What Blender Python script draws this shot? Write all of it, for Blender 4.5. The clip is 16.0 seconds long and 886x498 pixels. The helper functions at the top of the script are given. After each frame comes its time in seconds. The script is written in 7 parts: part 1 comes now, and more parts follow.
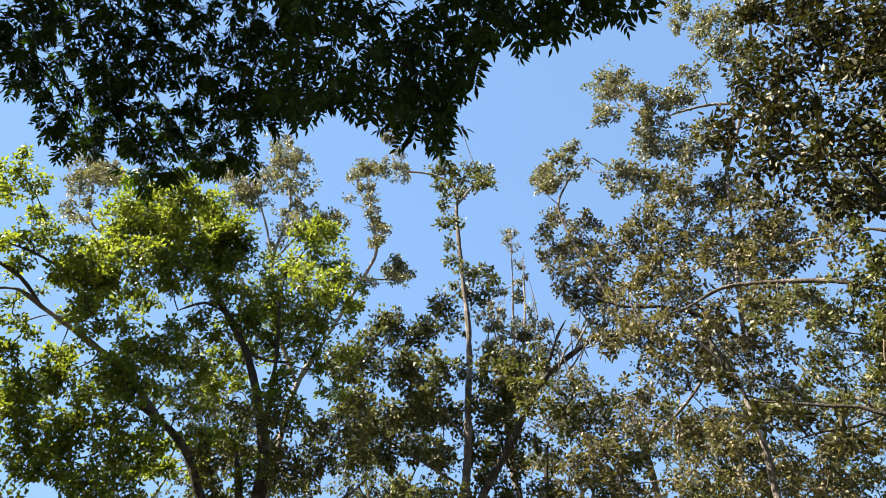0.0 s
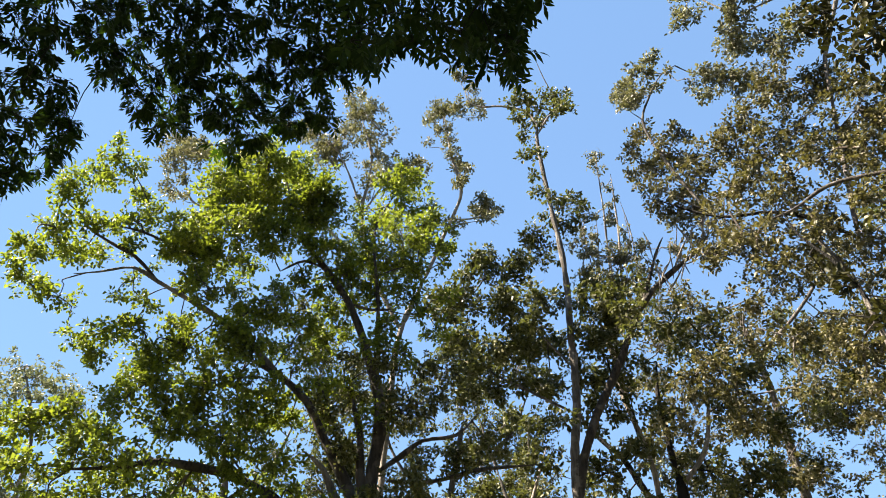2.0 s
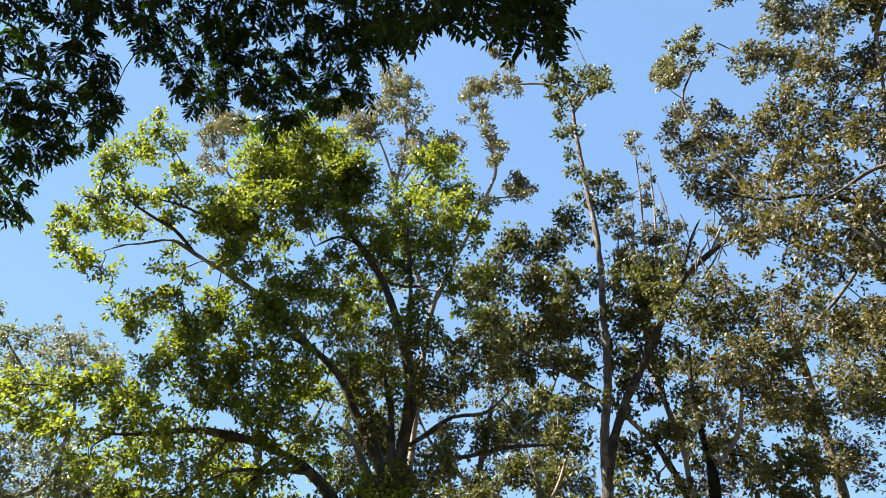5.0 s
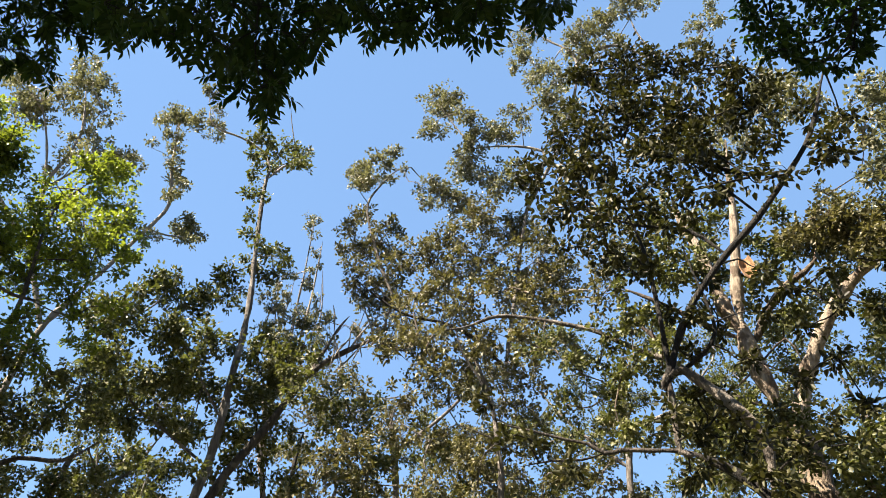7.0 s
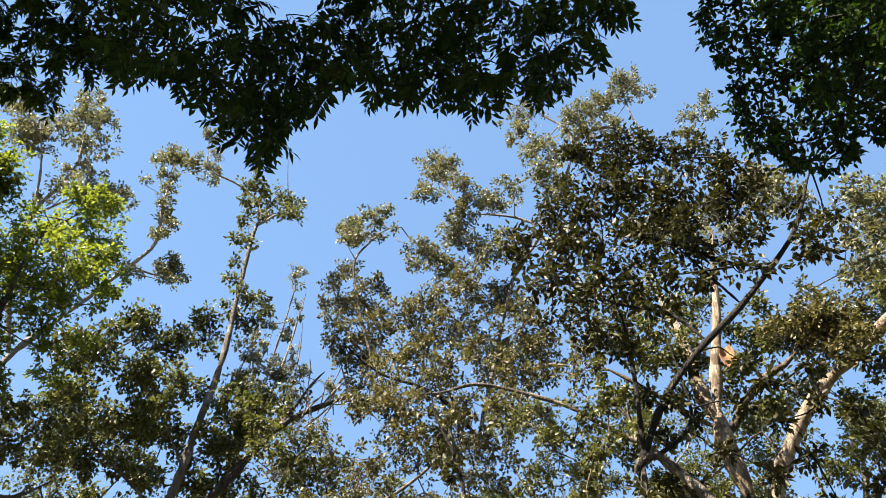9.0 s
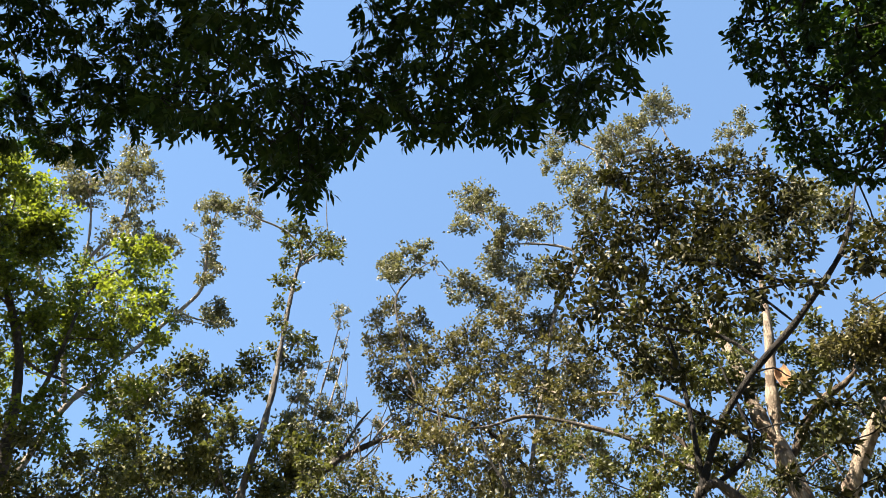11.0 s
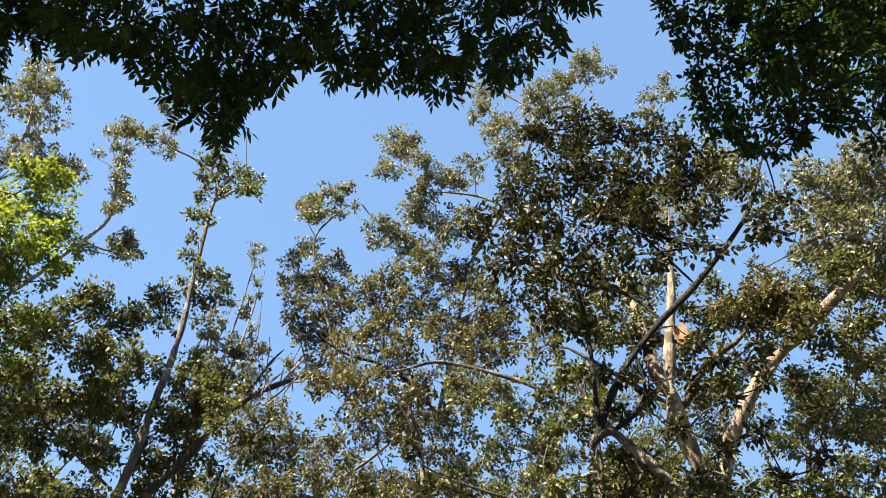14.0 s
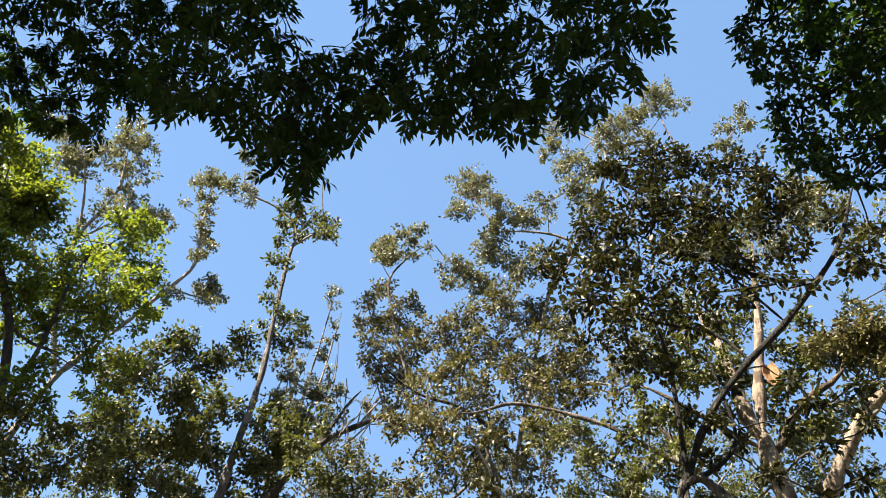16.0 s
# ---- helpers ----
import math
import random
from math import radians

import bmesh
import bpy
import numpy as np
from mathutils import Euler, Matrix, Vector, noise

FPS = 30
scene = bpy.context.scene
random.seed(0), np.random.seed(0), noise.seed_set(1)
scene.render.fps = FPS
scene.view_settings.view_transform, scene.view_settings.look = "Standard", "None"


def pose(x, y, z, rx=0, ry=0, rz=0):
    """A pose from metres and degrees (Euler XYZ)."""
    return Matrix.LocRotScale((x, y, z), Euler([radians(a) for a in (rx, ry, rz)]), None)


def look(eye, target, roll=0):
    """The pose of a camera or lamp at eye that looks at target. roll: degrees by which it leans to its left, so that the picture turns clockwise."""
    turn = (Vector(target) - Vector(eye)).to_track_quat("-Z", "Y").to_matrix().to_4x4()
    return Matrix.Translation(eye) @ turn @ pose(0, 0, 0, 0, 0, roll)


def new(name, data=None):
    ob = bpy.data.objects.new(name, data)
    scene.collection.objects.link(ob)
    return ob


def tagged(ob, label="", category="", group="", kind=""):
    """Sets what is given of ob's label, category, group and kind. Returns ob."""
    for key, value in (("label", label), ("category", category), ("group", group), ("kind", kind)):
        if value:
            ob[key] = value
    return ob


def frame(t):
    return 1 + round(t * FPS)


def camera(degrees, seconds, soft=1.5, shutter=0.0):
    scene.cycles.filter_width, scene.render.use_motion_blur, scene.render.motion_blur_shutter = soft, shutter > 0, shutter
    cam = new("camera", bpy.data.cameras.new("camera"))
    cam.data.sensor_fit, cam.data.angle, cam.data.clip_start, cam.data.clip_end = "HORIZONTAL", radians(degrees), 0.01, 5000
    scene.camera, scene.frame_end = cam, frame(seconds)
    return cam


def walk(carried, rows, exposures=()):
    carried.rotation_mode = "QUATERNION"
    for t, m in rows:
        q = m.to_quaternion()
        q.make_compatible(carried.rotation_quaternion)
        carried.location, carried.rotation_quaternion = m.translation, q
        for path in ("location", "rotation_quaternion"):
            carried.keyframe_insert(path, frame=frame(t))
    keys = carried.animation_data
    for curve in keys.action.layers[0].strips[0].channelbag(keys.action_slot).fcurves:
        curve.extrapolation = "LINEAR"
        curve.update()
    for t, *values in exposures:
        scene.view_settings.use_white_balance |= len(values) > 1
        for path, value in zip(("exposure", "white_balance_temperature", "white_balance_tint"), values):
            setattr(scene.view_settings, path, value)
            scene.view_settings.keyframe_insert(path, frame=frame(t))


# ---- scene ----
cam = camera(64.41, 16.0, soft=0.65)
walk(cam, [
    (0.0, pose(0.013, -0.001, 1.650, 129.331, 0.192, 20.986)),
    (0.5, pose(0.015, -0.001, 1.654, 130.326, 1.249, 21.085)),
    (1.0, pose(0.006, -0.008, 1.656, 130.207, 1.246, 22.044)),
    (1.5, pose(-0.003, -0.007, 1.649, 126.269, 0.688, 26.706)),
    (2.0, pose(-0.006, 0.009, 1.653, 124.375, 1.353, 30.775)),
    (2.5, pose(-0.010, 0.009, 1.651, 122.909, -0.420, 31.606)),
    (3.0, pose(-0.008, -0.003, 1.644, 120.643, -0.911, 37.795)),
    (3.2, pose(-0.007, 0.001, 1.643, 120.556, -0.763, 39.167)),
    (5.3, pose(0.000, 0.000, 1.650, 123.730, -0.989, 28.523)),
    (5.5, pose(-0.004, 0.006, 1.645, 125.063, 0.102, 23.377)),
    (6.0, pose(0.010, 0.013, 1.642, 126.096, 0.707, 12.051)),
    (6.5, pose(0.002, 0.016, 1.639, 127.089, 0.956, 4.433)),
    (7.0, pose(0.003, 0.018, 1.638, 128.828, 0.088, 0.071)),
    (7.5, pose(-0.011, 0.015, 1.638, 129.632, -0.668, -2.485)),
    (8.0, pose(-0.001, 0.002, 1.649, 130.740, -1.153, -2.976)),
    (8.5, pose(-0.001, -0.015, 1.661, 133.198, -1.744, -2.874)),
    (9.0, pose(0.005, 0.018, 1.638, 134.062, -2.894, -4.113)),
    (9.2, pose(0.000, 0.000, 1.650, 134.821, -3.032, -5.076)),
    (11.3, pose(-0.013, 0.006, 1.636, 136.466, -3.185, 0.568)),
    (11.5, pose(-0.007, 0.007, 1.636, 136.303, -3.395, 0.123)),
    (12.0, pose(-0.014, -0.001, 1.622, 135.933, -2.528, -0.726)),
    (12.5, pose(0.032, 0.012, 1.634, 131.386, -2.401, -4.183)),
    (13.0, pose(0.015, 0.019, 1.667, 131.044, -0.091, -6.002)),
    (13.5, pose(0.019, -0.006, 1.666, 130.541, 0.172, -3.398)),
    (14.0, pose(0.009, -0.011, 1.660, 132.279, -1.051, -6.717)),
    (14.5, pose(-0.026, -0.023, 1.668, 136.757, -2.367, -5.329)),
    (15.0, pose(-0.007, -0.022, 1.651, 135.704, -6.146, -2.784)),
    (15.5, pose(0.010, -0.019, 1.674, 136.483, -2.424, -2.198)),
    (16.0, pose(-0.022, -0.024, 1.692, 135.208, -4.239, -1.599)),
])

# ---- light: clear sky, sun high on the viewer's left and a little behind ----
SUN_ELEVATION, SUN_AZIMUTH = 52.0, -116.0  # degrees; azimuth from +y, clockwise seen from above
world = bpy.data.worlds.new("sky")
scene.world = world
world.use_nodes = True
wn = world.node_tree
sky = wn.nodes.new("ShaderNodeTexSky")
sky.sky_type, sky.sun_disc = "NISHITA", False
sky.sun_elevation, sky.sun_rotation = radians(SUN_ELEVATION), radians(SUN_AZIMUTH)
sky.air_density, sky.dust_density, sky.ozone_density = 1.2, 0.0, 0.45
sky.altitude = 2800
even, clear = wn.nodes.new("ShaderNodeGamma"), wn.nodes.new("ShaderNodeMix")  # dry air: an even, pure blue down to the trees
even.inputs[1].default_value = 0.30
clear.data_type, clear.blend_type = "RGBA", "MULTIPLY"
clear.inputs[0].default_value, clear.inputs[7].default_value = 1.0, (0.735, 1.115, 1.66, 1)
wn.links.new(sky.outputs[0], even.inputs[0])
wn.links.new(even.outputs[0], clear.inputs[6])
wn.links.new(clear.outputs[2], wn.nodes["Background"].inputs[0])
wn.nodes["Background"].inputs[1].default_value = 0.056
lamp = bpy.data.lights.new("sun", "SUN")
lamp.energy, lamp.angle, lamp.color = 5.0, radians(0.55), (1.0, 0.875, 0.70)
sun = new("sun", lamp)
a, e = radians(SUN_AZIMUTH), radians(SUN_ELEVATION)
sun.matrix_world = look((60 * math.sin(a) * math.cos(e), 60 * math.cos(a) * math.cos(e), 60 * math.sin(e)), (0, 0, 0))
scene.view_settings.exposure = 2.94


# ---- materials ----
def node_material(name):
    m = bpy.data.materials.new(name)
    m.use_nodes = True
    n = m.node_tree.nodes
    n.clear()
    return m, n, m.node_tree.links


def ramp(n, stops):
    r = n.new("ShaderNodeValToRGB")
    while len(r.color_ramp.elements) < len(stops):
        r.color_ramp.elements.new(0.5)
    for el, (p, c) in zip(r.color_ramp.elements, stops):
        el.position, el.color = p, (*c, 1)
    return r


def leaf_material(name, colours, through_colour, rough=0.42, through_share=0.35, gloss=0.19):
    """Leaf blades: colour differs from leaf to leaf and in patches along the crown, and its ramp ends also imitate
    crown shade and pale glints; some light comes through.
    """
    m, n, l = node_material(name)
    out, geo = n.new("ShaderNodeOutputMaterial"), n.new("ShaderNodeNewGeometry")
    tex, add, half = n.new("ShaderNodeTexNoise"), n.new("ShaderNodeMath"), n.new("ShaderNodeMath")
    coord = n.new("ShaderNodeTexCoord")
    tex.inputs["Scale"].default_value, tex.inputs["Detail"].default_value = 0.9, 2.0
    l.new(coord.outputs["Object"], tex.inputs["Vector"])
    half.operation, add.operation = "MULTIPLY_ADD", "MULTIPLY_ADD"
    half.inputs[1].default_value, half.inputs[2].default_value = 0.68, -0.11
    l.new(geo.outputs["Random Per Island"], half.inputs[0])
    add.inputs[1].default_value = 0.5
    l.new(tex.outputs[0], add.inputs[0])
    l.new(half.outputs[0], add.inputs[2])
    r = ramp(n, colours)
    l.new(add.outputs[0], r.inputs[0])
    fine, mixc = n.new("ShaderNodeTexNoise"), n.new("ShaderNodeMix")
    fine.inputs["Scale"].default_value = 60
    l.new(coord.outputs["Object"], fine.inputs["Vector"])
    mixc.data_type, mixc.blend_type = "RGBA", "MULTIPLY"
    mixc.inputs[0].default_value = 0.35
    l.new(r.outputs[0], mixc.inputs[6])
    l.new(fine.outputs[0], mixc.inputs[7])
    p = n.new("ShaderNodeBsdfPrincipled")
    l.new(mixc.outputs[2], p.inputs["Base Color"])
    p.inputs["Roughness"].default_value = rough
    p.inputs["Specular IOR Level"].default_value = gloss
    t, mx, tint = n.new("ShaderNodeBsdfTranslucent"), n.new("ShaderNodeMixShader"), n.new("ShaderNodeMix")
    tint.data_type, tint.blend_type = "RGBA", "MIX"
    tint.inputs[0].default_value = 0.6
    l.new(mixc.outputs[2], tint.inputs[6])
    tint.inputs[7].default_value = (*through_colour, 1)
    l.new(tint.outputs[2], t.inputs["Color"])
    mx.inputs[0].default_value = through_share
    l.new(p.outputs[0], mx.inputs[1])
    l.new(t.outputs[0], mx.inputs[2])
    l.new(mx.outputs[0], out.inputs[0])
    return m


def bark_material(name, dark, light, patch, scale=5.0):
    """Bark: long vertical streaks, blotches where plates have fallen, fine relief."""
    m, n, l = node_material(name)
    out, p, coord = n.new("ShaderNodeOutputMaterial"), n.new("ShaderNodeBsdfPrincipled"), n.new("ShaderNodeTexCoord")
    mp = n.new("ShaderNodeMapping")
    mp.inputs["Scale"].default_value = (1.0, 1.0, 0.22)
    l.new(coord.outputs["Object"], mp.inputs[0])
    a, b, c = (n.new("ShaderNodeTexNoise") for _ in range(3))
    a.inputs["Scale"].default_value, a.inputs["Detail"].default_value = scale * 3, 6
    b.inputs["Scale"].default_value, b.inputs["Detail"].default_value = scale * 0.5, 3
    c.inputs["Scale"].default_value, c.inputs["Detail"].default_value = scale * 14, 4
    l.new(mp.outputs[0], a.inputs["Vector"])
    l.new(coord.outputs["Object"], b.inputs["Vector"])
    l.new(mp.outputs[0], c.inputs["Vector"])
    r1 = ramp(n, [(0.3, dark), (0.7, light)])
    l.new(a.outputs[0], r1.inputs[0])
    r2 = ramp(n, [(0.52, (0, 0, 0)), (0.6, (1, 1, 1))])
    l.new(b.outputs[0], r2.inputs[0])
    mx = n.new("ShaderNodeMix")
    mx.data_type = "RGBA"
    l.new(r2.outputs[0], mx.inputs[0])
    l.new(r1.outputs[0], mx.inputs[6])
    mx.inputs[7].default_value = (*patch, 1)
    l.new(mx.outputs[2], p.inputs["Base Color"])
    p.inputs["Roughness"].default_value = 0.85
    p.inputs["Specular IOR Level"].default_value = 0.2
    bump = n.new("ShaderNodeBump")
    bump.inputs["Strength"].default_value, bump.inputs["Distance"].default_value = 1.0, 0.06
    sm = n.new("ShaderNodeMath")
    l.new(a.outputs[0], sm.inputs[0])
    l.new(c.outputs[0], sm.inputs[1])
    l.new(sm.outputs[0], bump.inputs["Height"])
    l.new(bump.outputs[0], p.inputs["Normal"])
    l.new(p.outputs[0], out.inputs[0])
    return m


# lowest stops are darkened for shade inside crowns, highest ones paled for glints
LEAF = {
    "bright": leaf_material("leaf_fresh_green", [(0.12, (0.0114, 0.0153, 0.0033)), (0.42, (0.0817, 0.106, 0.0143)), (0.7, (0.157, 0.194, 0.0198)), (0.95, (0.247, 0.275, 0.066))], (0.223, 0.281, 0.0154), 0.5, 0.38, 0.18),
    # pale grey-green that includes the haze over the far tree
    "haze_grey": leaf_material("leaf_haze_grey_green", [(0.1, (0.045, 0.053, 0.026)), (0.5, (0.125, 0.137, 0.066)), (0.9, (0.24, 0.245, 0.15))], (0.16, 0.18, 0.06), 0.5, 0.3, 0.2),
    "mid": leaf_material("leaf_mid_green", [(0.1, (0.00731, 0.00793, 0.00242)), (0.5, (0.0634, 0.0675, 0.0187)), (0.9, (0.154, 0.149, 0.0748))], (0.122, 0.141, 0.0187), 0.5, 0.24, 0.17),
    "olive": leaf_material("leaf_olive", [(0.1, (0.0087, 0.0085, 0.00341)), (0.5, (0.0735, 0.069, 0.0276)), (0.9, (0.189, 0.166, 0.105))], (0.143, 0.132, 0.0249), 0.5, 0.24, 0.17),
    "gum": leaf_material("leaf_grey_green", [(0.1, (0.015, 0.0158, 0.00887)), (0.5, (0.11, 0.112, 0.0546)), (0.9, (0.267, 0.252, 0.202))], (0.164, 0.164, 0.045), 0.5, 0.27, 0.18),
    # green lowered towards black: the shade over the leaning tree is in this colour
    "dark": leaf_material("leaf_shade_dark_green", [(0.1, (0.00509, 0.00571, 0.00161)), (0.5, (0.0224, 0.023, 0.00575)), (0.9, (0.0733, 0.0663, 0.0276))], (0.0448, 0.0469, 0.00575), 0.5, 0.18, 0.14),
    # overhead leaves: green darkened to carry part of the canopy's own shade
    "near": leaf_material("leaf_overhead_shade_green", [(0.1, (0.005, 0.0125, 0.0018)), (0.5, (0.013, 0.028, 0.0036)), (0.9, (0.036, 0.06, 0.0075))], (0.042, 0.092, 0.0045), 0.55, 0.24, 0.12),
}
BARK = {
    # near-black base colour stands in for the shade on these limbs
    "dark": bark_material("bark_shade_dark", (0.004, 0.0033, 0.0027), (0.012, 0.0098, 0.0078), (0.017, 0.0138, 0.011)),
    "brown": bark_material("bark_dark_brown", (0.016, 0.013, 0.0105), (0.055, 0.045, 0.037), (0.085, 0.070, 0.058)),
    "grey": bark_material("bark_grey", (0.05, 0.042, 0.036), (0.14, 0.122, 0.108), (0.185, 0.165, 0.148)),
    "stone": bark_material("bark_grey_brown", (0.024, 0.0195, 0.016), (0.09, 0.075, 0.062), (0.14, 0.12, 0.102)),
    # blotches are the bark's own; the dark brown also holds shade on the trunk
    "mottled": bark_material("bark_mottled_shade", (0.022, 0.016, 0.012), (0.07, 0.052, 0.038), (0.17, 0.13, 0.095), 3.5),
    "cream": bark_material("bark_flaking_cream", (0.085, 0.064, 0.047), (0.30, 0.245, 0.19), (0.09, 0.066, 0.047), 5.0),
    "pale": bark_material("bark_pale", (0.12, 0.098, 0.081), (0.31, 0.27, 0.232), (0.21, 0.175, 0.14)),
}


def ground_material():
    m, n, l = node_material("leaf_litter_grass")
    out, p, coord = n.new("ShaderNodeOutputMaterial"), n.new("ShaderNodeBsdfPrincipled"), n.new("ShaderNodeTexCoord")
    a, b = n.new("ShaderNodeTexNoise"), n.new("ShaderNodeTexNoise")
    a.inputs["Scale"].default_value, a.inputs["Detail"].default_value = 0.25, 6
    b.inputs["Scale"].default_value, b.inputs["Detail"].default_value = 14, 6
    l.new(coord.outputs["Object"], a.inputs["Vector"])
    l.new(coord.outputs["Object"], b.inputs["Vector"])
    r1 = ramp(n, [(0.35, (0.05, 0.08, 0.02)), (0.65, (0.14, 0.10, 0.06))])
    r2 = ramp(n, [(0.3, (0.5, 0.5, 0.5)), (0.7, (1, 1, 1))])
    l.new(a.outputs[0], r1.inputs[0])
    l.new(b.outputs[0], r2.inputs[0])
    mx = n.new("ShaderNodeMix")
    mx.data_type, mx.blend_type = "RGBA", "MULTIPLY"
    mx.inputs[0].default_value = 1
    l.new(r1.outputs[0], mx.inputs[6])
    l.new(r2.outputs[0], mx.inputs[7])
    l.new(mx.outputs[2], p.inputs["Base Color"])
    p.inputs["Roughness"].default_value = 0.95
    bump = n.new("ShaderNodeBump")
    bump.inputs["Distance"].default_value = 0.04
    l.new(b.outputs[0], bump.inputs["Height"])
    l.new(bump.outputs[0], p.inputs["Normal"])
    l.new(p.outputs[0], out.inputs[0])
    return m


# ---- ground: one sheet to the horizon ----
def build_ground():
    rings = [0, 3, 6, 10, 15, 22, 30, 45, 70, 120, 250, 600, 1500, 3500]
    bm = bmesh.new()
    loops = []
    for r in rings[1:]:
        ring = []
        for k in range(48):
            x, y = r * math.cos(k * math.tau / 48), r * math.sin(k * math.tau / 48)
            ring.append(bm.verts.new((x, y, 0.06 * noise.noise((x * 0.2, y * 0.2, 0)) if 2 < r < 100 else 0)))
        loops.append(ring)
    mid = bm.verts.new((0, 0, 0))
    for k in range(48):
        bm.faces.new((mid, loops[0][k], loops[0][(k + 1) % 48]))
        for p, q in zip(loops, loops[1:]):
            bm.faces.new((p[k], q[k], q[(k + 1) % 48], p[(k + 1) % 48]))
    me = bpy.data.meshes.new("ground")
    bm.to_mesh(me)
    bm.free()
    me.materials.append(ground_material())
    for f in me.polygons:
        f.use_smooth = True
    return tagged(new("ground", me), "park ground of short grass and leaf litter", "ground", kind="structure")


build_ground()


# ---- tree building ----
rng = np.random.default_rng(7)


def mesh_object(name, verts, faces, size, material, parent=None, label="", smooth=False, kind=""):
    """One mesh of faces that all have the same number of corners."""
    verts, faces = np.asarray(verts, dtype=np.float32), np.asarray(faces, dtype=np.int32)
    me = bpy.data.meshes.new(name)
    me.vertices.add(len(verts))
    me.vertices.foreach_set("co", verts.ravel())
    me.loops.add(faces.size)
    me.loops.foreach_set("vertex_index", faces.ravel())
    me.polygons.add(len(faces))
    me.polygons.foreach_set("loop_start", np.arange(0, faces.size, size, dtype=np.int32))
    if smooth:
        me.polygons.foreach_set("use_smooth", np.ones(len(faces), dtype=bool))
    me.materials.append(material)
    me.update(calc_edges=True)
    ob = new(name, me)
    if parent:
        ob.parent = parent
    return tagged(ob, label, kind=kind)


def spline(points, step=0.25):
    """Catmull-Rom through the points."""
    p = np.asarray(points, dtype=float)
    p = np.vstack([2 * p[0] - p[1], p, 2 * p[-1] - p[-2]])
    out = []
    for i in range(1, len(p) - 2):
        k = max(2, int(np.linalg.norm(p[i + 1] - p[i]) / step))
        t = np.linspace(0, 1, k, endpoint=False)[:, None]
        out.append(0.5 * (2 * p[i] + (p[i + 1] - p[i - 1]) * t + (2 * p[i - 1] - 5 * p[i] + 4 * p[i + 1] - p[i + 2]) * t ** 2
                          + (3 * p[i] - p[i - 1] - 3 * p[i + 1] + p[i + 2]) * t ** 3))
    return np.vstack(out + [p[-2:-1]])


def tube(line, radii, sides):
    """Vertices and quads of a tapered tube along a line."""
    line, radii = np.asarray(line), np.asarray(radii)
    tang = np.gradient(line, axis=0)
    tang /= np.linalg.norm(tang, axis=1)[:, None] + 1e-9
    ref = np.array([0.3, 0.9, 0.1]) if abs(tang[0][2]) > 0.6 else np.array([0.05, 0.1, 1.0])
    u = np.cross(tang, ref)
    u /= np.linalg.norm(u, axis=1)[:, None] + 1e-9
    w = np.cross(tang, u)
    ang = np.arange(sides) * math.tau / sides
    verts = line[:, None] + radii[:, None, None] * (np.cos(ang)[None, :, None] * u[:, None] + np.sin(ang)[None, :, None] * w[:, None])
    i, k = np.meshgrid(np.arange(len(line) - 1), np.arange(sides), indexing="ij")
    k2 = (k + 1) % sides
    faces = np.stack([i * sides + k, i * sides + k2, (i + 1) * sides + k2, (i + 1) * sides + k], -1).reshape(-1, 4)
    return verts.reshape(-1, 3), faces


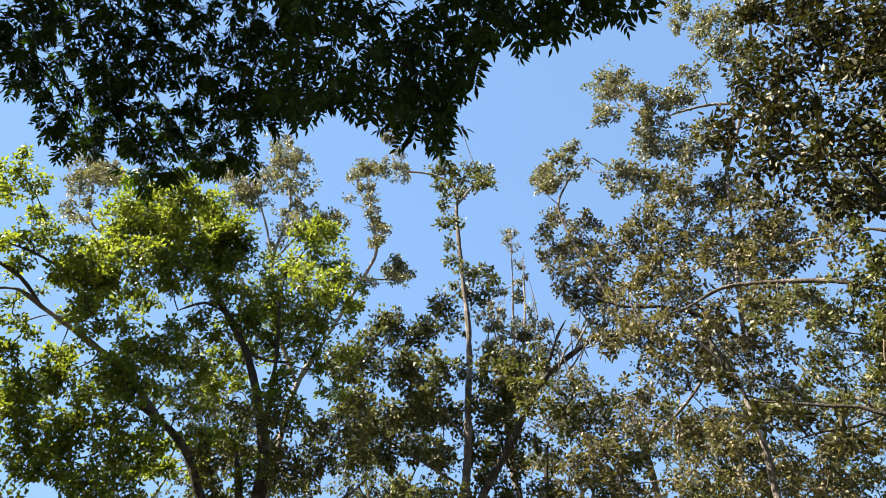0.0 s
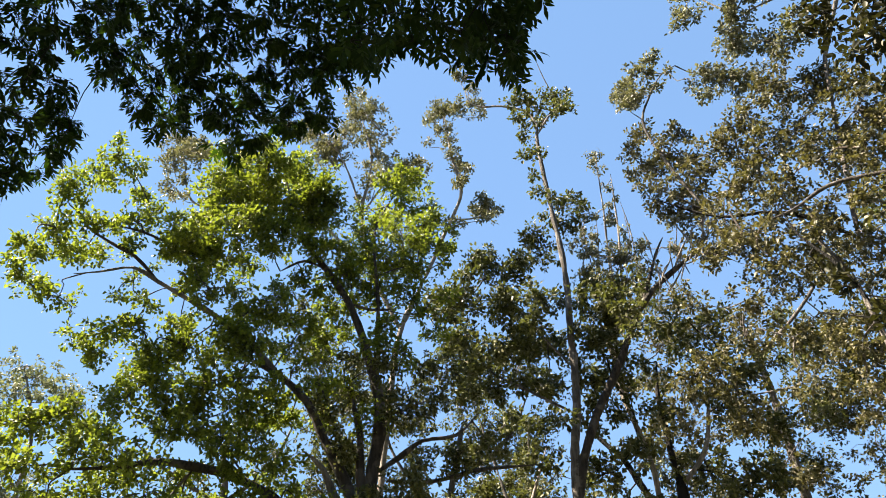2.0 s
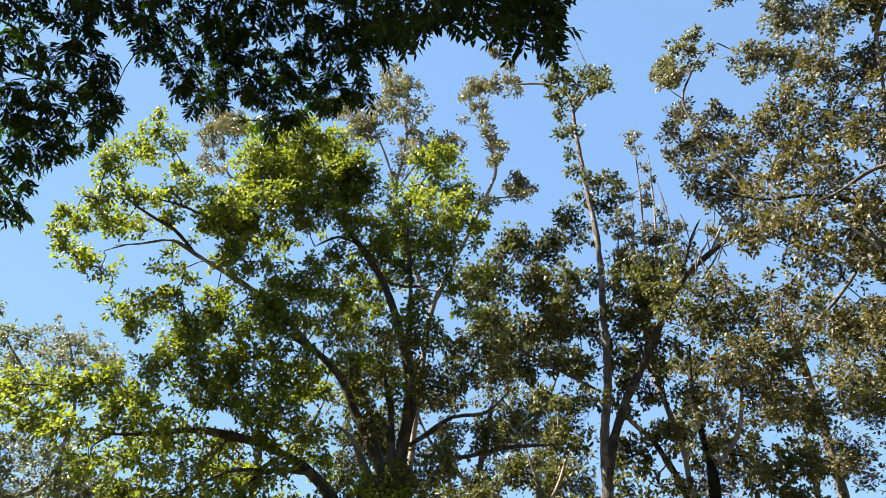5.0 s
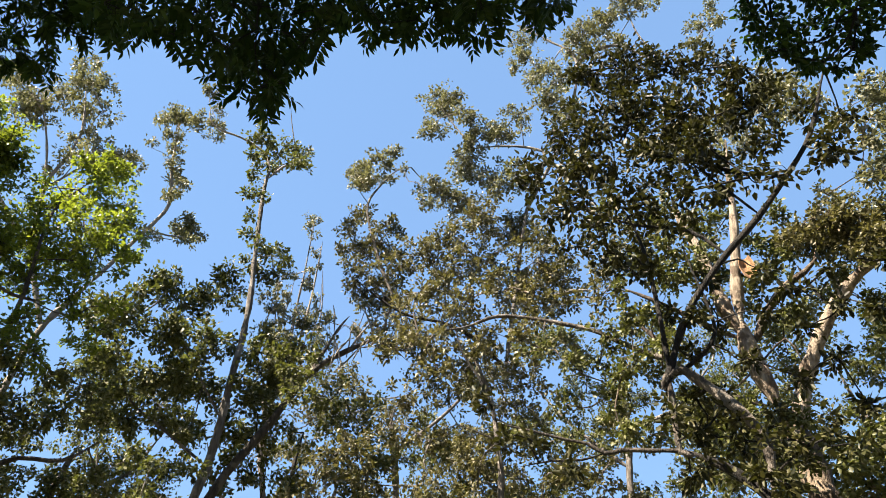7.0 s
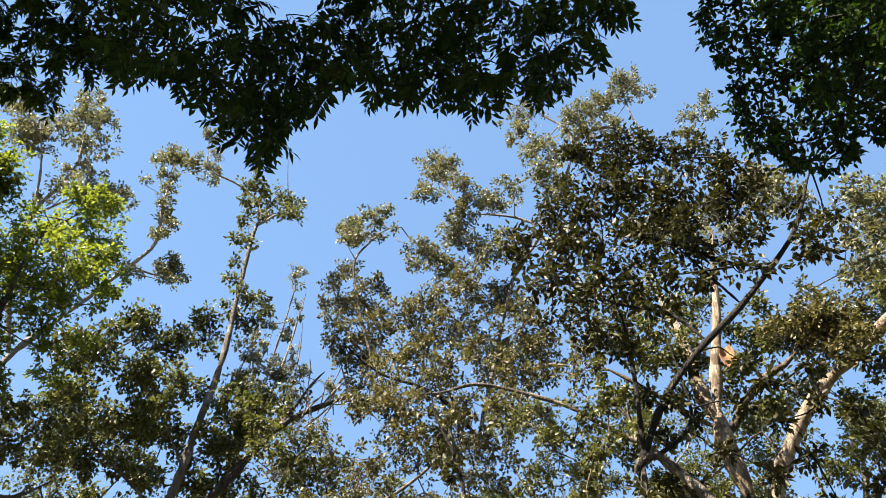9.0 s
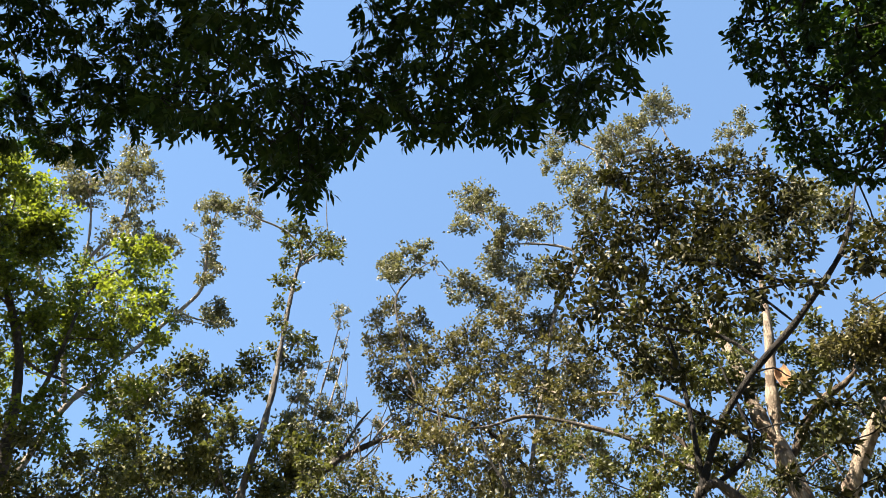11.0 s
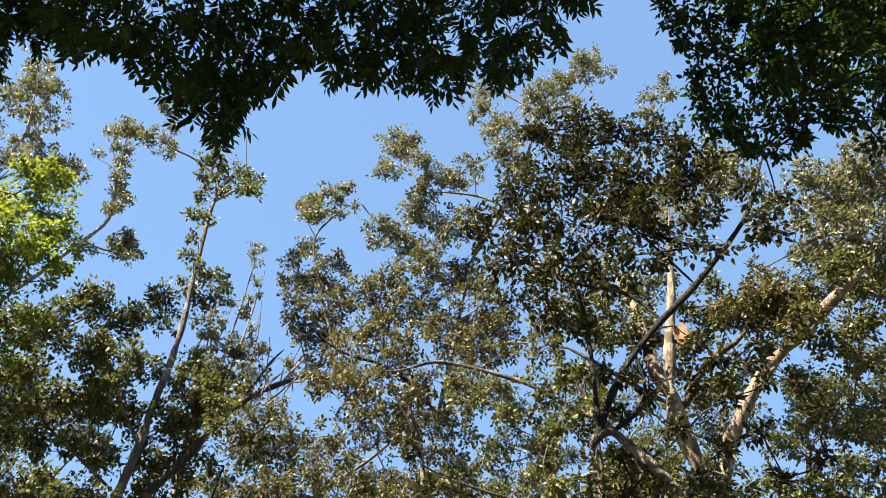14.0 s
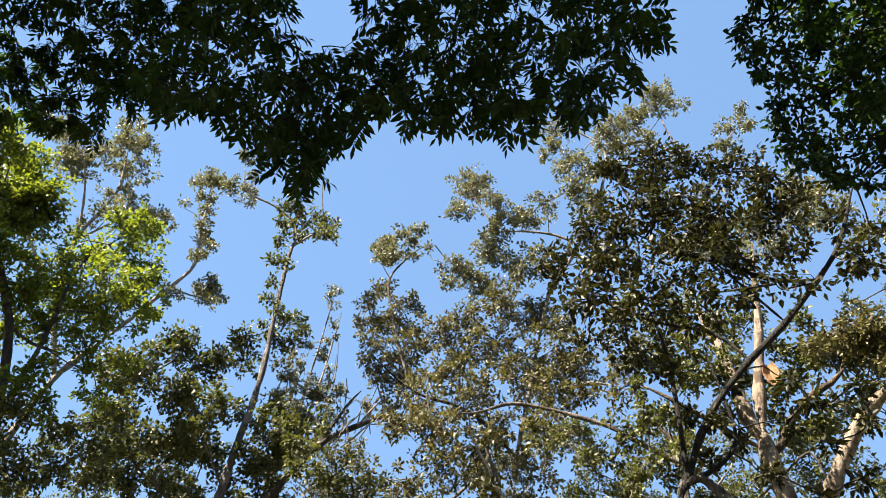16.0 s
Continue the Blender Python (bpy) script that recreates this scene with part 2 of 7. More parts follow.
class Tree:
    """A tree: an Empty at its foot, with trunk, limbs and boughs of twigs and leaves under it."""

    def __init__(self, name, foot, bark, label, leaf, leaf_length):
        self.root = tagged(new(name), label, "tree")
        self.root.location = foot
        self.foot = np.array(foot)
        self.bark, self.leaf, self.length = bark, leaf, leaf_length
        self.nodes, self.leaves = [], 0

    def limb(self, name, points, r0, r1, label="", bark=None):
        trunk = name == "trunk"
        line = spline(points, 0.3 if trunk else 0.22)
        n = len(line)
        s = np.linspace(0, 1, n)
        radii = r0 + (r1 - r0) * s ** 0.9
        if trunk:
            radii = radii * (1 + 0.5 * np.exp(-(line[:, 2] - line[0, 2]) / 0.5))
            radii[-4:] *= (0.96, 0.86, 0.66, 0.2)
        if not trunk:
            radii[:3] *= (0.3, 0.72, 0.93)
        if r1 < 0.06:
            radii = radii * (1 - 0.65 * np.clip((s - 0.75) / 0.25, 0, 1) ** 1.5)
        elif not trunk:
            radii[-4:] *= (0.95, 0.85, 0.66, 0.25)
        bend = rng.normal(0, 1, (n, 3))
        for _ in range(3):
            bend[1:-1] = (bend[:-2] + bend[1:-1] + bend[2:]) / 3
        line = line + bend * np.minimum(radii, 0.12)[:, None] * 0.35 * np.sin(s * math.pi)[:, None]
        radii = radii * (1 + 0.08 * rng.normal(0, 1, n))
        verts, faces = tube(line - self.foot, radii, 14 if r0 > 0.15 else 9 if r0 > 0.05 else 6)
        lump = np.array([noise.noise(Vector(v * 2.3)) for v in verts])
        centre = np.repeat(line - self.foot, len(verts) // n, axis=0)
        verts = centre + (verts - centre) * (1 + 0.22 * lump)[:, None]
        mesh_object(name, verts, faces, 4, BARK[bark or self.bark], self.root, label, smooth=True)
        for p, r in zip(line[1::2], radii[1::2]):
            self.nodes.append((p, r))

    def bough(self, clumps, density=1.0, leaf=None, length=None, spread=1.0, droop=0.12, skip=2.0):
        """Clumps (x, y, z, radius) grown on from the nearest wood: twigs, then tufts of leaves round their tips."""
        todo = [np.array(c, dtype=float) for c in clumps]
        wood = [p for p, _ in self.nodes]
        tv, tf, count = [], [], 0
        length = length or self.length
        joined = []
        pts = np.array(wood)
        left = list(range(len(todo)))
        best = {i: (np.linalg.norm(pts - todo[i][:3], axis=1).min(), pts[np.linalg.norm(pts - todo[i][:3], axis=1).argmin()]) for i in left}
        while left:
            i = min(left, key=lambda k: best[k][0])
            left.remove(i)
            joined.append((best[i][1], todo[i][:3], todo[i][3]))
            for k in left:
                d = np.linalg.norm(todo[k][:3] - todo[i][:3]) * 1.05
                if d < best[k][0]:
                    best[k] = (d, todo[i][:3])
        leaf_at, leaf_dir = [], []

        def twig(a, b, r0, r1, sides):
            nonlocal count
            d = np.linalg.norm(b - a)
            if d < 0.02:
                return
            mid = (a + b) / 2 + rng.normal(0, 0.11, 3) * d + np.array([0, 0, 0.08 * d])
            q = mid + (b - mid) * 0.5 + rng.normal(0, 0.06, 3) * d
            line = spline([a, mid, q, b], d / 3 if sides == 3 else max(0.1, d / 7))
            v, f = tube(line - self.foot, np.linspace(r0, r1, len(line)), sides)
            tv.append(v)
            tf.append(f + count)
            count += len(v)

        for a, b, r in joined:
            if skip > np.linalg.norm(b - a) / (r + 0.3) / 2:
                twig(a, b, 0.012 + 0.018 * r, 0.007 + 0.006 * r, 5)
            tufts = max(4, int(r * r * density * 138.0 / (length / 0.14) ** 2))
            lobes = rng.normal(0, 1, (rng.integers(4, 7), 3))
            lobes *= (rng.uniform(0.3, 0.85, len(lobes)) / np.linalg.norm(lobes, axis=1))[:, None]
            form = rng.uniform(0.75, 1.3, 3) * np.array([1, 1, 0.72])
            for _ in range(tufts):
                d = rng.normal(0, 1, 3)
                d *= rng.random() ** 0.42 / np.linalg.norm(d)
                d = d if rng.random() < 0.6 else lobes[rng.integers(len(lobes))] + d * 0.5
                tip = b + (d * (1.45 if rng.random() < 0.13 else 1.0) * form) * r * spread
                u = d * 0.5 + rng.normal(0, 0.6, 3) + np.array([0, 0, 0.1 - droop])
                u /= np.linalg.norm(u)
                run = length * rng.uniform(1.0, 2.4)
                if rng.random() < 0.16:
                    twig(tip - u * run * 0.6, tip + u * run * 0.4, 0.006, 0.003, 3)
                if rng.random() < 0.2:
                    twig(b + (tip - b) * 0.12, tip, 0.011, 0.006, 3)
                m = rng.integers(10, 26)
                along = rng.random((m, 1)) ** 1.3
                ring = rng.normal(0, 1, (m, 3))
                leaf_at.append(tip + u * run * (0.4 - along) + ring * length * 0.42)
                leaf_dir.append(u * 0.6 + ring * 0.7 + rng.normal(0, 0.4, (m, 3)) - np.array([0, 0, droop]))
        self.nodes.extend((b, 0.007) for _, b, _ in joined)
        if tv:
            mesh_object("twigwork", np.vstack(tv), np.vstack(tf), 4, BARK[self.bark], self.root, smooth=True, kind="stuff")
        at, way = np.vstack(leaf_at), np.vstack(leaf_dir)
        far = np.hypot(*self.foot[:2]) > 12
        verts, faces = leaves(at - self.foot, way, length, 0.70 if far else 0.55, far)
        self.leaves += len(at)
        mesh_object("foliage", verts, faces, 3, LEAF[leaf or self.leaf], self.root, kind="stuff")


def leaves(at, way, length, slim=0.5, simple=False):
    """Folded oval blades, at the given places."""
    n = len(at)
    way = way / (np.linalg.norm(way, axis=1)[:, None] + 1e-9)
    up = np.array([0, 0, 1.0]) + rng.normal(0, 0.75, (n, 3))
    side = np.cross(way, up)
    side /= np.linalg.norm(side, axis=1)[:, None] + 1e-9
    top = np.cross(side, way)
    size = length * rng.uniform(0.7, 1.3, n)[:, None]
    wide = size * slim * rng.uniform(0.38, 0.55, n)[:, None]
    fold = wide * rng.uniform(0.1, 0.6, n)[:, None]
    sag = top * size * rng.uniform(0.0, 0.2, n)[:, None]
    if simple:
        low, high, tip = at + way * size * 0.34, at + way * size * 0.6, at + way * size - sag
        verts = np.stack([at, low + side * wide + top * fold, tip, high - side * wide + top * fold], 1).reshape(-1, 3)
        b = (np.arange(n) * 4)[:, None]
        return verts, np.concatenate([b + np.array([0, 1, 2]), b + np.array([0, 2, 3])], 1).reshape(-1, 3)
    low, high, tip = at + way * size * 0.3, at + way * size * 0.66 - sag * 0.45, at + way * size - sag
    verts = np.stack([at, low + side * wide + top * fold, high + side * wide * 0.75 + top * fold * 0.75, tip,
                      high - side * wide * 0.75 + top * fold * 0.75, low - side * wide + top * fold], 1).reshape(-1, 3)
    b = (np.arange(n) * 6)[:, None]
    faces = np.concatenate([b + np.array(q) for q in ((0, 1, 2), (0, 2, 3), (0, 3, 4), (0, 4, 5))], 1).reshape(-1, 3)
    return verts, faces


# ---- the overhanging tree: compound leaves, each with paired leaflets along a stalk ----
def compound_leaf(name, pairs, leaflet, seed, fine=True):
    """Mesh of one compound leaf that grows along +x and hangs a little: stalk, paired leaflets and one at the tip."""
    r = np.random.default_rng(seed)
    span = pairs * leaflet * 0.42
    s = np.linspace(0, 1, 7)
    stalk = np.stack([s * (span + leaflet * 0.3), 0.03 * np.sin(s * 3 + seed), -0.28 * span * s ** 2], 1)
    v, f = tube(stalk, np.linspace(0.0026, 0.0013, 7), 3)
    verts, tris = [v], [np.concatenate([f[:, [0, 1, 2]], f[:, [0, 2, 3]]])]
    count = len(v)
    for k in range(2 * pairs + 1):
        j, hand = k // 2, 1 if k % 2 else -1
        t = 0.25 + 0.72 * j / pairs
        base = np.array([np.interp(t, s, stalk[:, i]) for i in range(3)])
        ang = 0.0 if k == 2 * pairs else hand * r.uniform(0.75, 1.1)
        way = np.array([math.cos(ang), math.sin(ang), r.uniform(-0.6, -0.05)])
        way /= np.linalg.norm(way)
        side = np.cross(way, [0, 0, 1.0]) + r.normal(0, 0.25, 3)
        side /= np.linalg.norm(side)
        top = np.cross(side, way)
        ln = leaflet * r.uniform(0.8, 1.15) * (0.75 + 0.5 * math.sin(math.pi * (0.2 + 0.7 * t)))
        w = ln * r.uniform(0.15, 0.19)
        if not fine:
            c = base + way * ln * 0.45
            verts.append(np.array([base, c + side * w * 1.1 + top * w * 0.3, base + way * ln - top * ln * 0.15, c - side * w * 1.1 + top * w * 0.3]))
            tris.append(count + np.array([(0, 1, 2), (0, 2, 3)]))
            count += 4
            continue
        prof = [(0.0, 0.0), (0.18, 0.62), (0.42, 1.0), (0.72, 0.6), (1.0, 0.0)]
        mid, lft, rgt = [], [], []
        for q, h in prof:
            c = base + way * ln * (q + 0.04) - top * ln * 0.18 * q * q
            mid.append(c)
            lft.append(c + side * w * h + top * w * h * 0.3)
            rgt.append(c - side * w * h + top * w * h * 0.3)
        block = np.array([mid[0], lft[1], mid[1], rgt[1], lft[2], mid[2], rgt[2], lft[3], mid[3], rgt[3], mid[4]])
        verts.append(block)
        tris.append(count + np.array([(0, 2, 1), (0, 3, 2), (1, 2, 5), (1, 5, 4), (2, 3, 6), (2, 6, 5), (4, 5, 8), (4, 8, 7),
                                      (5, 6, 9), (5, 9, 8), (7, 8, 10), (8, 9, 10)]))
        count += 11
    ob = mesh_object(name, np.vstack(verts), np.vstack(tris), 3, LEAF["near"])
    me = ob.data
    bpy.data.objects.remove(ob)
    return me, np.vstack(verts), np.vstack(tris)


def overhang(tree, clumps, kinds, per_clump, budget=0, outward=(0, 1, 0)):
    """Compound leaves crowded round each clump; the first ones (up to budget) are parts of their own, the rest one part."""
    pts = np.array([p for p, _ in tree.nodes])
    tv, tf, tc, jv, jf, jc = [], [], 0, [], [], 0
    made = 0
    prev = []
    left = [np.array(q) for q in clumps]
    while left:
        pool = np.vstack([pts] + prev)
        gaps = [np.linalg.norm(pool - q[:3], axis=1) for q in left]
        nearest = int(np.argmin([g.min() for g in gaps]))
        a, q = pool[gaps[nearest].argmin()], left.pop(nearest)
        c, r = q[:3], q[3]
        d = np.linalg.norm(c - a)
        mid = (a + c) / 2 + rng.normal(0, 0.08, 3) * d + np.array((0, 0, 0.1 * d))
        line = spline([a, mid, c], 0.08)
        v, f = tube(line - tree.foot, np.linspace(0.004 + 0.004 * d, 0.003, len(line)), 5)
        tv.append(v), tf.append(f + tc)
        tc += len(v)
        prev.append(c[None])
        tree.nodes.append((c, 0.003))
        for _ in range(per_clump):
            o = rng.normal(0, 1, 3)
            o *= rng.random() ** 0.6 / np.linalg.norm(o)
            start = c + o * r * np.array((0.75, 0.75, 0.7))
            lead = o + 0.5 * np.array(outward) + rng.normal(0, 0.45, 3)
            yaw, dip = math.atan2(lead[1], lead[0]), rng.uniform(-0.15, 0.75)
            kind = kinds[rng.integers(len(kinds))]
            m = Matrix.LocRotScale(Vector(start - tree.foot), Euler((rng.normal(0, 0.35), dip, yaw)), Vector([rng.uniform(0.8, 1.15)] * 3))
            q = start - c
            v, f = tube(np.array([c, c + q * 0.5 + rng.normal(0, 0.02, 3), start]) - tree.foot, np.array([0.003, 0.0026, 0.002]), 3)
            tv.append(v), tf.append(f + tc)
            tc += len(v)
            if made < budget:
                ob = new("leaf", kind[0])
                ob.parent, ob.matrix_basis = tree.root, m
                made += 1
            else:
                mm = np.array(m)
                jv.append(kind[1] @ mm[:3, :3].T + mm[:3, 3])
                jf.append(kind[2] + jc)
                jc += len(kind[1])
    mesh_object("twigwork", np.vstack(tv), np.vstack(tf), 4, BARK[tree.bark], tree.root, smooth=True, kind="stuff")
    if jv:
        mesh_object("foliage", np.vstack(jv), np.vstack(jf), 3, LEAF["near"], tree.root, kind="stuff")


def hanging_bark(tree, at, width, height):
    """A curled plate of orange bark, loose from the limb at its lower end."""
    bm = bmesh.new()
    grid = []
    for j in range(9):
        v = j / 8
        row = []
        for i in range(6):
            u = i / 5 - 0.5
            half = width * (0.55 + 0.45 * math.sin(math.pi * min(1, v * 0.8 + 0.15))) * (1 + 0.08 * math.sin(7 * v + 3 * u))
            curl = 0.45 * width * (u * 2) ** 2 + 0.12 * height * (1 - v) ** 2
            row.append(bm.verts.new((u * half + 0.02 * math.sin(5 * v), -curl, (v - 0.5) * height)))
        grid.append(row)
    for j in range(8):
        for i in range(5):
            bm.faces.new((grid[j][i], grid[j][i + 1], grid[j + 1][i + 1], grid[j + 1][i]))
    bmesh.ops.recalc_face_normals(bm, faces=bm.faces)
    bmesh.ops.solidify(bm, geom=bm.faces[:], thickness=0.012)
    me = bpy.data.meshes.new("hanging_bark")
    bm.to_mesh(me)
    bm.free()
    me.materials.append(bark_material("bark_orange", (0.17, 0.092, 0.046), (0.31, 0.185, 0.10), (0.25, 0.145, 0.075), 6.0))
    ob = new("hanging_bark", me)
    ob.parent, ob.location, ob.rotation_euler = tree.root, Vector(at) - Vector(tree.foot), (0, 0, radians(-28))
    tagged(ob, "loose orange-brown plate of bark")



# far trees at the edge of the park; their haze is put into the leaf colour
far_tree = Tree("park_tree", (-23.17, 13.90, -0.05), "grey", "distant park tree with a loose crown, leaves coloured pale grey-green for haze", "haze_grey", 0.12)
far_tree.limb("trunk", [(-23.17, 13.90, -0.10), (-23.33, 13.61, 3.18), (-23.49, 13.32, 6.46), (-23.61, 13.12, 7.59), (-23.67, 13.01, 8.37)], 0.203, 0.134)
far_tree.limb("limb", [(-23.63, 13.08, 7.98), (-24.00, 12.38, 6.93), (-24.76, 10.78, 6.92), (-25.21, 9.68, 6.96), (-25.44, 9.07, 6.96)], 0.100, 0.044)
far_tree.limb("limb", [(-23.67, 13.01, 8.37), (-24.07, 12.25, 9.28), (-24.55, 11.26, 9.94), (-24.98, 10.26, 10.59), (-25.18, 9.75, 9.86)], 0.089, 0.034)
far_tree.limb("limb", [(-23.67, 13.01, 8.37), (-23.69, 12.97, 10.02), (-23.94, 12.49, 11.71), (-24.12, 12.15, 12.57)], 0.089, 0.035)
far_tree.limb("limb", [(-24.15, 12.09, 10.09), (-24.69, 10.95, 11.39), (-25.10, 9.96, 12.62)], 0.057, 0.023)
far_tree.bough([(-23.52, 9.11, 9.32, 0.72), (-23.94, 9.80, 10.31, 0.95), (-25.84, 11.57, 11.42, 0.98), (-25.44, 10.07, 12.88, 0.48), (-23.24, 9.87, 11.30, 0.53), (-24.26, 11.20, 12.04, 0.69), (-23.95, 12.29, 12.57, 0.82), (-22.81, 11.48, 11.10, 0.83), (-24.56, 13.48, 12.31, 0.92), (-23.72, 8.91, 9.69, 0.35), (-23.04, 13.17, 11.48, 0.68), (-23.18, 14.00, 11.55, 0.69)], density=0.26)
far_tree.bough([(-25.05, 9.25, 8.13, 1.20), (-25.90, 8.88, 8.19, 0.92), (-26.52, 9.09, 8.94, 0.44), (-26.80, 11.03, 8.85, 1.30), (-23.60, 11.08, 7.93, 1.23), (-24.43, 12.94, 8.27, 1.24), (-26.18, 9.53, 7.06, 1.30), (-24.13, 9.99, 6.69, 1.22), (-22.45, 10.67, 6.42, 1.16), (-25.55, 13.83, 7.38, 1.36), (-22.27, 13.67, 6.94, 1.22), (-24.15, 10.18, 9.36, 0.78), (-26.99, 9.75, 6.29, 1.27), (-25.27, 10.53, 6.04, 1.21), (-24.26, 11.58, 5.91, 1.19), (-24.76, 13.47, 6.06, 1.25)], density=0.29)

# pale gums behind the green tree
gum_tree = Tree("gum_tree", (-12.62, 16.82, -0.05), "pale", "tall pale-barked gum behind the fresh green tree", "gum", 0.111)
gum_tree.limb("trunk", [(-12.62, 16.82, -0.10), (-12.40, 16.97, 3.49), (-12.19, 17.11, 7.08), (-11.97, 17.26, 10.67), (-11.73, 17.43, 12.71), (-11.06, 17.86, 14.68)], 0.127, 0.089)
gum_tree.limb("limb", [(-11.06, 17.86, 14.68), (-10.31, 18.30, 16.91), (-9.82, 18.57, 18.41), (-9.86, 18.55, 19.37), (-10.07, 18.43, 20.55), (-10.26, 18.33, 22.54)], 0.079, 0.048, label="vine-hung pale limb")
gum_tree.limb("limb", [(-10.21, 18.36, 17.36), (-9.53, 18.72, 17.31), (-8.97, 18.99, 17.47)], 0.042, 0.021)
gum_tree.limb("limb", [(-11.73, 17.43, 12.71), (-12.53, 16.86, 14.99), (-12.93, 16.56, 17.48), (-12.79, 16.66, 19.10), (-12.73, 16.71, 20.52), (-13.20, 16.34, 22.97)], 0.086, 0.036)
gum_tree.limb("limb", [(-12.93, 16.56, 17.48), (-13.35, 16.22, 19.37), (-13.79, 15.85, 20.65), (-14.05, 15.61, 21.38)], 0.053, 0.023)
gum_tree.limb("limb", [(-12.93, 16.56, 17.48), (-12.41, 16.95, 18.81), (-11.77, 17.40, 20.04), (-11.32, 17.70, 20.00)], 0.053, 0.022)
gum_tree.limb("limb", [(-12.53, 16.86, 14.99), (-13.80, 15.83, 16.69), (-14.78, 14.93, 18.71), (-16.87, 12.52, 16.92), (-17.43, 11.72, 19.07)], 0.060, 0.033)
gum_tree.bough([(-12.21, 15.11, 21.08, 0.72), (-13.07, 17.32, 23.68, 0.54), (-13.27, 15.73, 21.31, 0.62), (-11.61, 15.83, 20.40, 0.42), (-13.26, 16.98, 21.77, 0.52), (-13.69, 17.80, 21.21, 0.42), (-12.11, 15.94, 18.28, 0.37), (-13.20, 16.90, 18.76, 0.30), (-12.17, 16.28, 19.91, 0.30), (-13.91, 16.81, 24.47, 0.55)], density=0.42)
gum_tree.bough([(-14.45, 16.26, 21.47, 0.64), (-13.81, 14.55, 20.17, 0.60), (-14.42, 16.77, 21.05, 0.48), (-14.55, 15.88, 20.65, 0.56), (-15.30, 15.27, 21.86, 0.58), (-18.40, 12.21, 20.22, 0.76), (-17.00, 11.93, 18.84, 0.65), (-18.28, 12.01, 19.11, 0.55), (-18.07, 13.03, 20.60, 0.58), (-16.47, 10.75, 16.35, 0.32), (-18.42, 12.36, 18.03, 0.30), (-16.94, 11.81, 16.78, 0.25), (-17.29, 11.81, 17.85, 0.29)], density=0.42)
gum_tree.bough([(-9.85, 17.20, 21.84, 0.46), (-10.42, 19.00, 23.73, 0.47), (-9.40, 18.00, 22.45, 0.41), (-11.28, 19.18, 24.02, 0.31), (-9.91, 17.66, 21.35, 0.37), (-10.23, 18.58, 21.49, 0.35), (-9.91, 18.14, 20.24, 0.36), (-10.00, 18.90, 20.26, 0.37), (-9.09, 17.80, 18.86, 0.26), (-9.37, 17.59, 18.20, 0.31), (-10.06, 19.38, 19.89, 0.25), (-9.47, 19.69, 24.28, 0.34), (-9.36, 19.06, 24.33, 0.27), (-10.25, 19.94, 26.78, 0.44), (-8.54, 18.10, 21.58, 0.25), (-9.52, 20.04, 24.43, 0.28), (-10.32, 17.01, 20.23, 0.15), (-11.77, 19.25, 23.88, 0.14)], density=0.52)
gum_tree.bough([(-9.28, 19.30, 18.42, 0.42), (-9.01, 19.37, 17.98, 0.41), (-10.06, 20.22, 18.93, 0.37), (-9.03, 20.03, 18.26, 0.24), (-9.57, 19.78, 18.23, 0.30), (-9.45, 17.06, 15.92, 0.32), (-9.69, 18.14, 16.91, 0.22), (-8.38, 17.73, 16.30, 0.21)], density=0.52)
gum_tree.bough([(-11.54, 16.31, 19.16, 0.52), (-11.06, 16.72, 19.18, 0.58), (-11.77, 18.83, 21.03, 0.45), (-11.58, 16.00, 18.44, 0.40)], density=0.42)

# the fresh green tree
green_tree = Tree("broadleaf_tree", (-9.45, 12.92, -0.05), "brown", "broad spreading tree with a fresh yellow-green sunlit crown", "bright", 0.103)
green_tree.limb("trunk", [(-9.45, 12.92, -0.10), (-9.50, 12.88, 4.80), (-9.52, 12.87, 5.40), (-9.54, 12.85, 5.90), (-9.48, 12.89, 6.36)], 0.331, 0.228)
green_tree.bough([(-9.10, 11.19, 5.36, 0.33), (-9.06, 11.82, 5.00, 0.40), (-9.92, 12.22, 4.95, 0.42), (-9.48, 12.91, 5.78, 0.25), (-9.22, 12.34, 4.70, 0.41), (-9.22, 10.83, 4.44, 0.35), (-8.67, 12.26, 5.11, 0.24)], density=0.52)
green_tree.limb("limb", [(-9.50, 12.88, 5.28), (-9.46, 12.91, 5.90), (-9.42, 12.94, 6.55), (-9.32, 13.01, 7.37), (-9.38, 12.97, 8.53), (-9.68, 12.75, 9.77), (-10.02, 12.48, 10.85), (-10.50, 12.08, 11.80), (-11.03, 11.60, 12.78), (-11.34, 11.29, 13.62)], 0.158, 0.064)
green_tree.limb("limb", [(-9.58, 12.82, 5.04), (-9.70, 12.73, 5.65), (-10.00, 12.50, 6.55), (-10.37, 12.19, 7.43), (-10.69, 11.91, 8.14), (-11.16, 11.47, 8.71), (-11.66, 10.96, 9.04)], 0.145, 0.071)
green_tree.limb("limb", [(-11.16, 11.47, 8.71), (-11.79, 10.83, 9.58), (-12.33, 10.21, 10.13), (-12.75, 9.68, 10.46), (-13.19, 9.07, 10.80), (-13.52, 8.57, 11.05), (-13.89, 7.96, 10.73), (-14.13, 7.52, 10.52)], 0.098, 0.029, bark="grey")
green_tree.limb("limb", [(-13.19, 9.07, 10.80), (-13.55, 8.52, 11.38), (-13.78, 8.14, 11.54), (-14.15, 7.48, 11.86), (-14.32, 7.15, 12.37)], 0.059, 0.023)
green_tree.limb("limb", [(-13.11, 9.19, 11.90), (-13.53, 8.56, 12.10), (-13.90, 7.94, 12.10)], 0.038, 0.023)
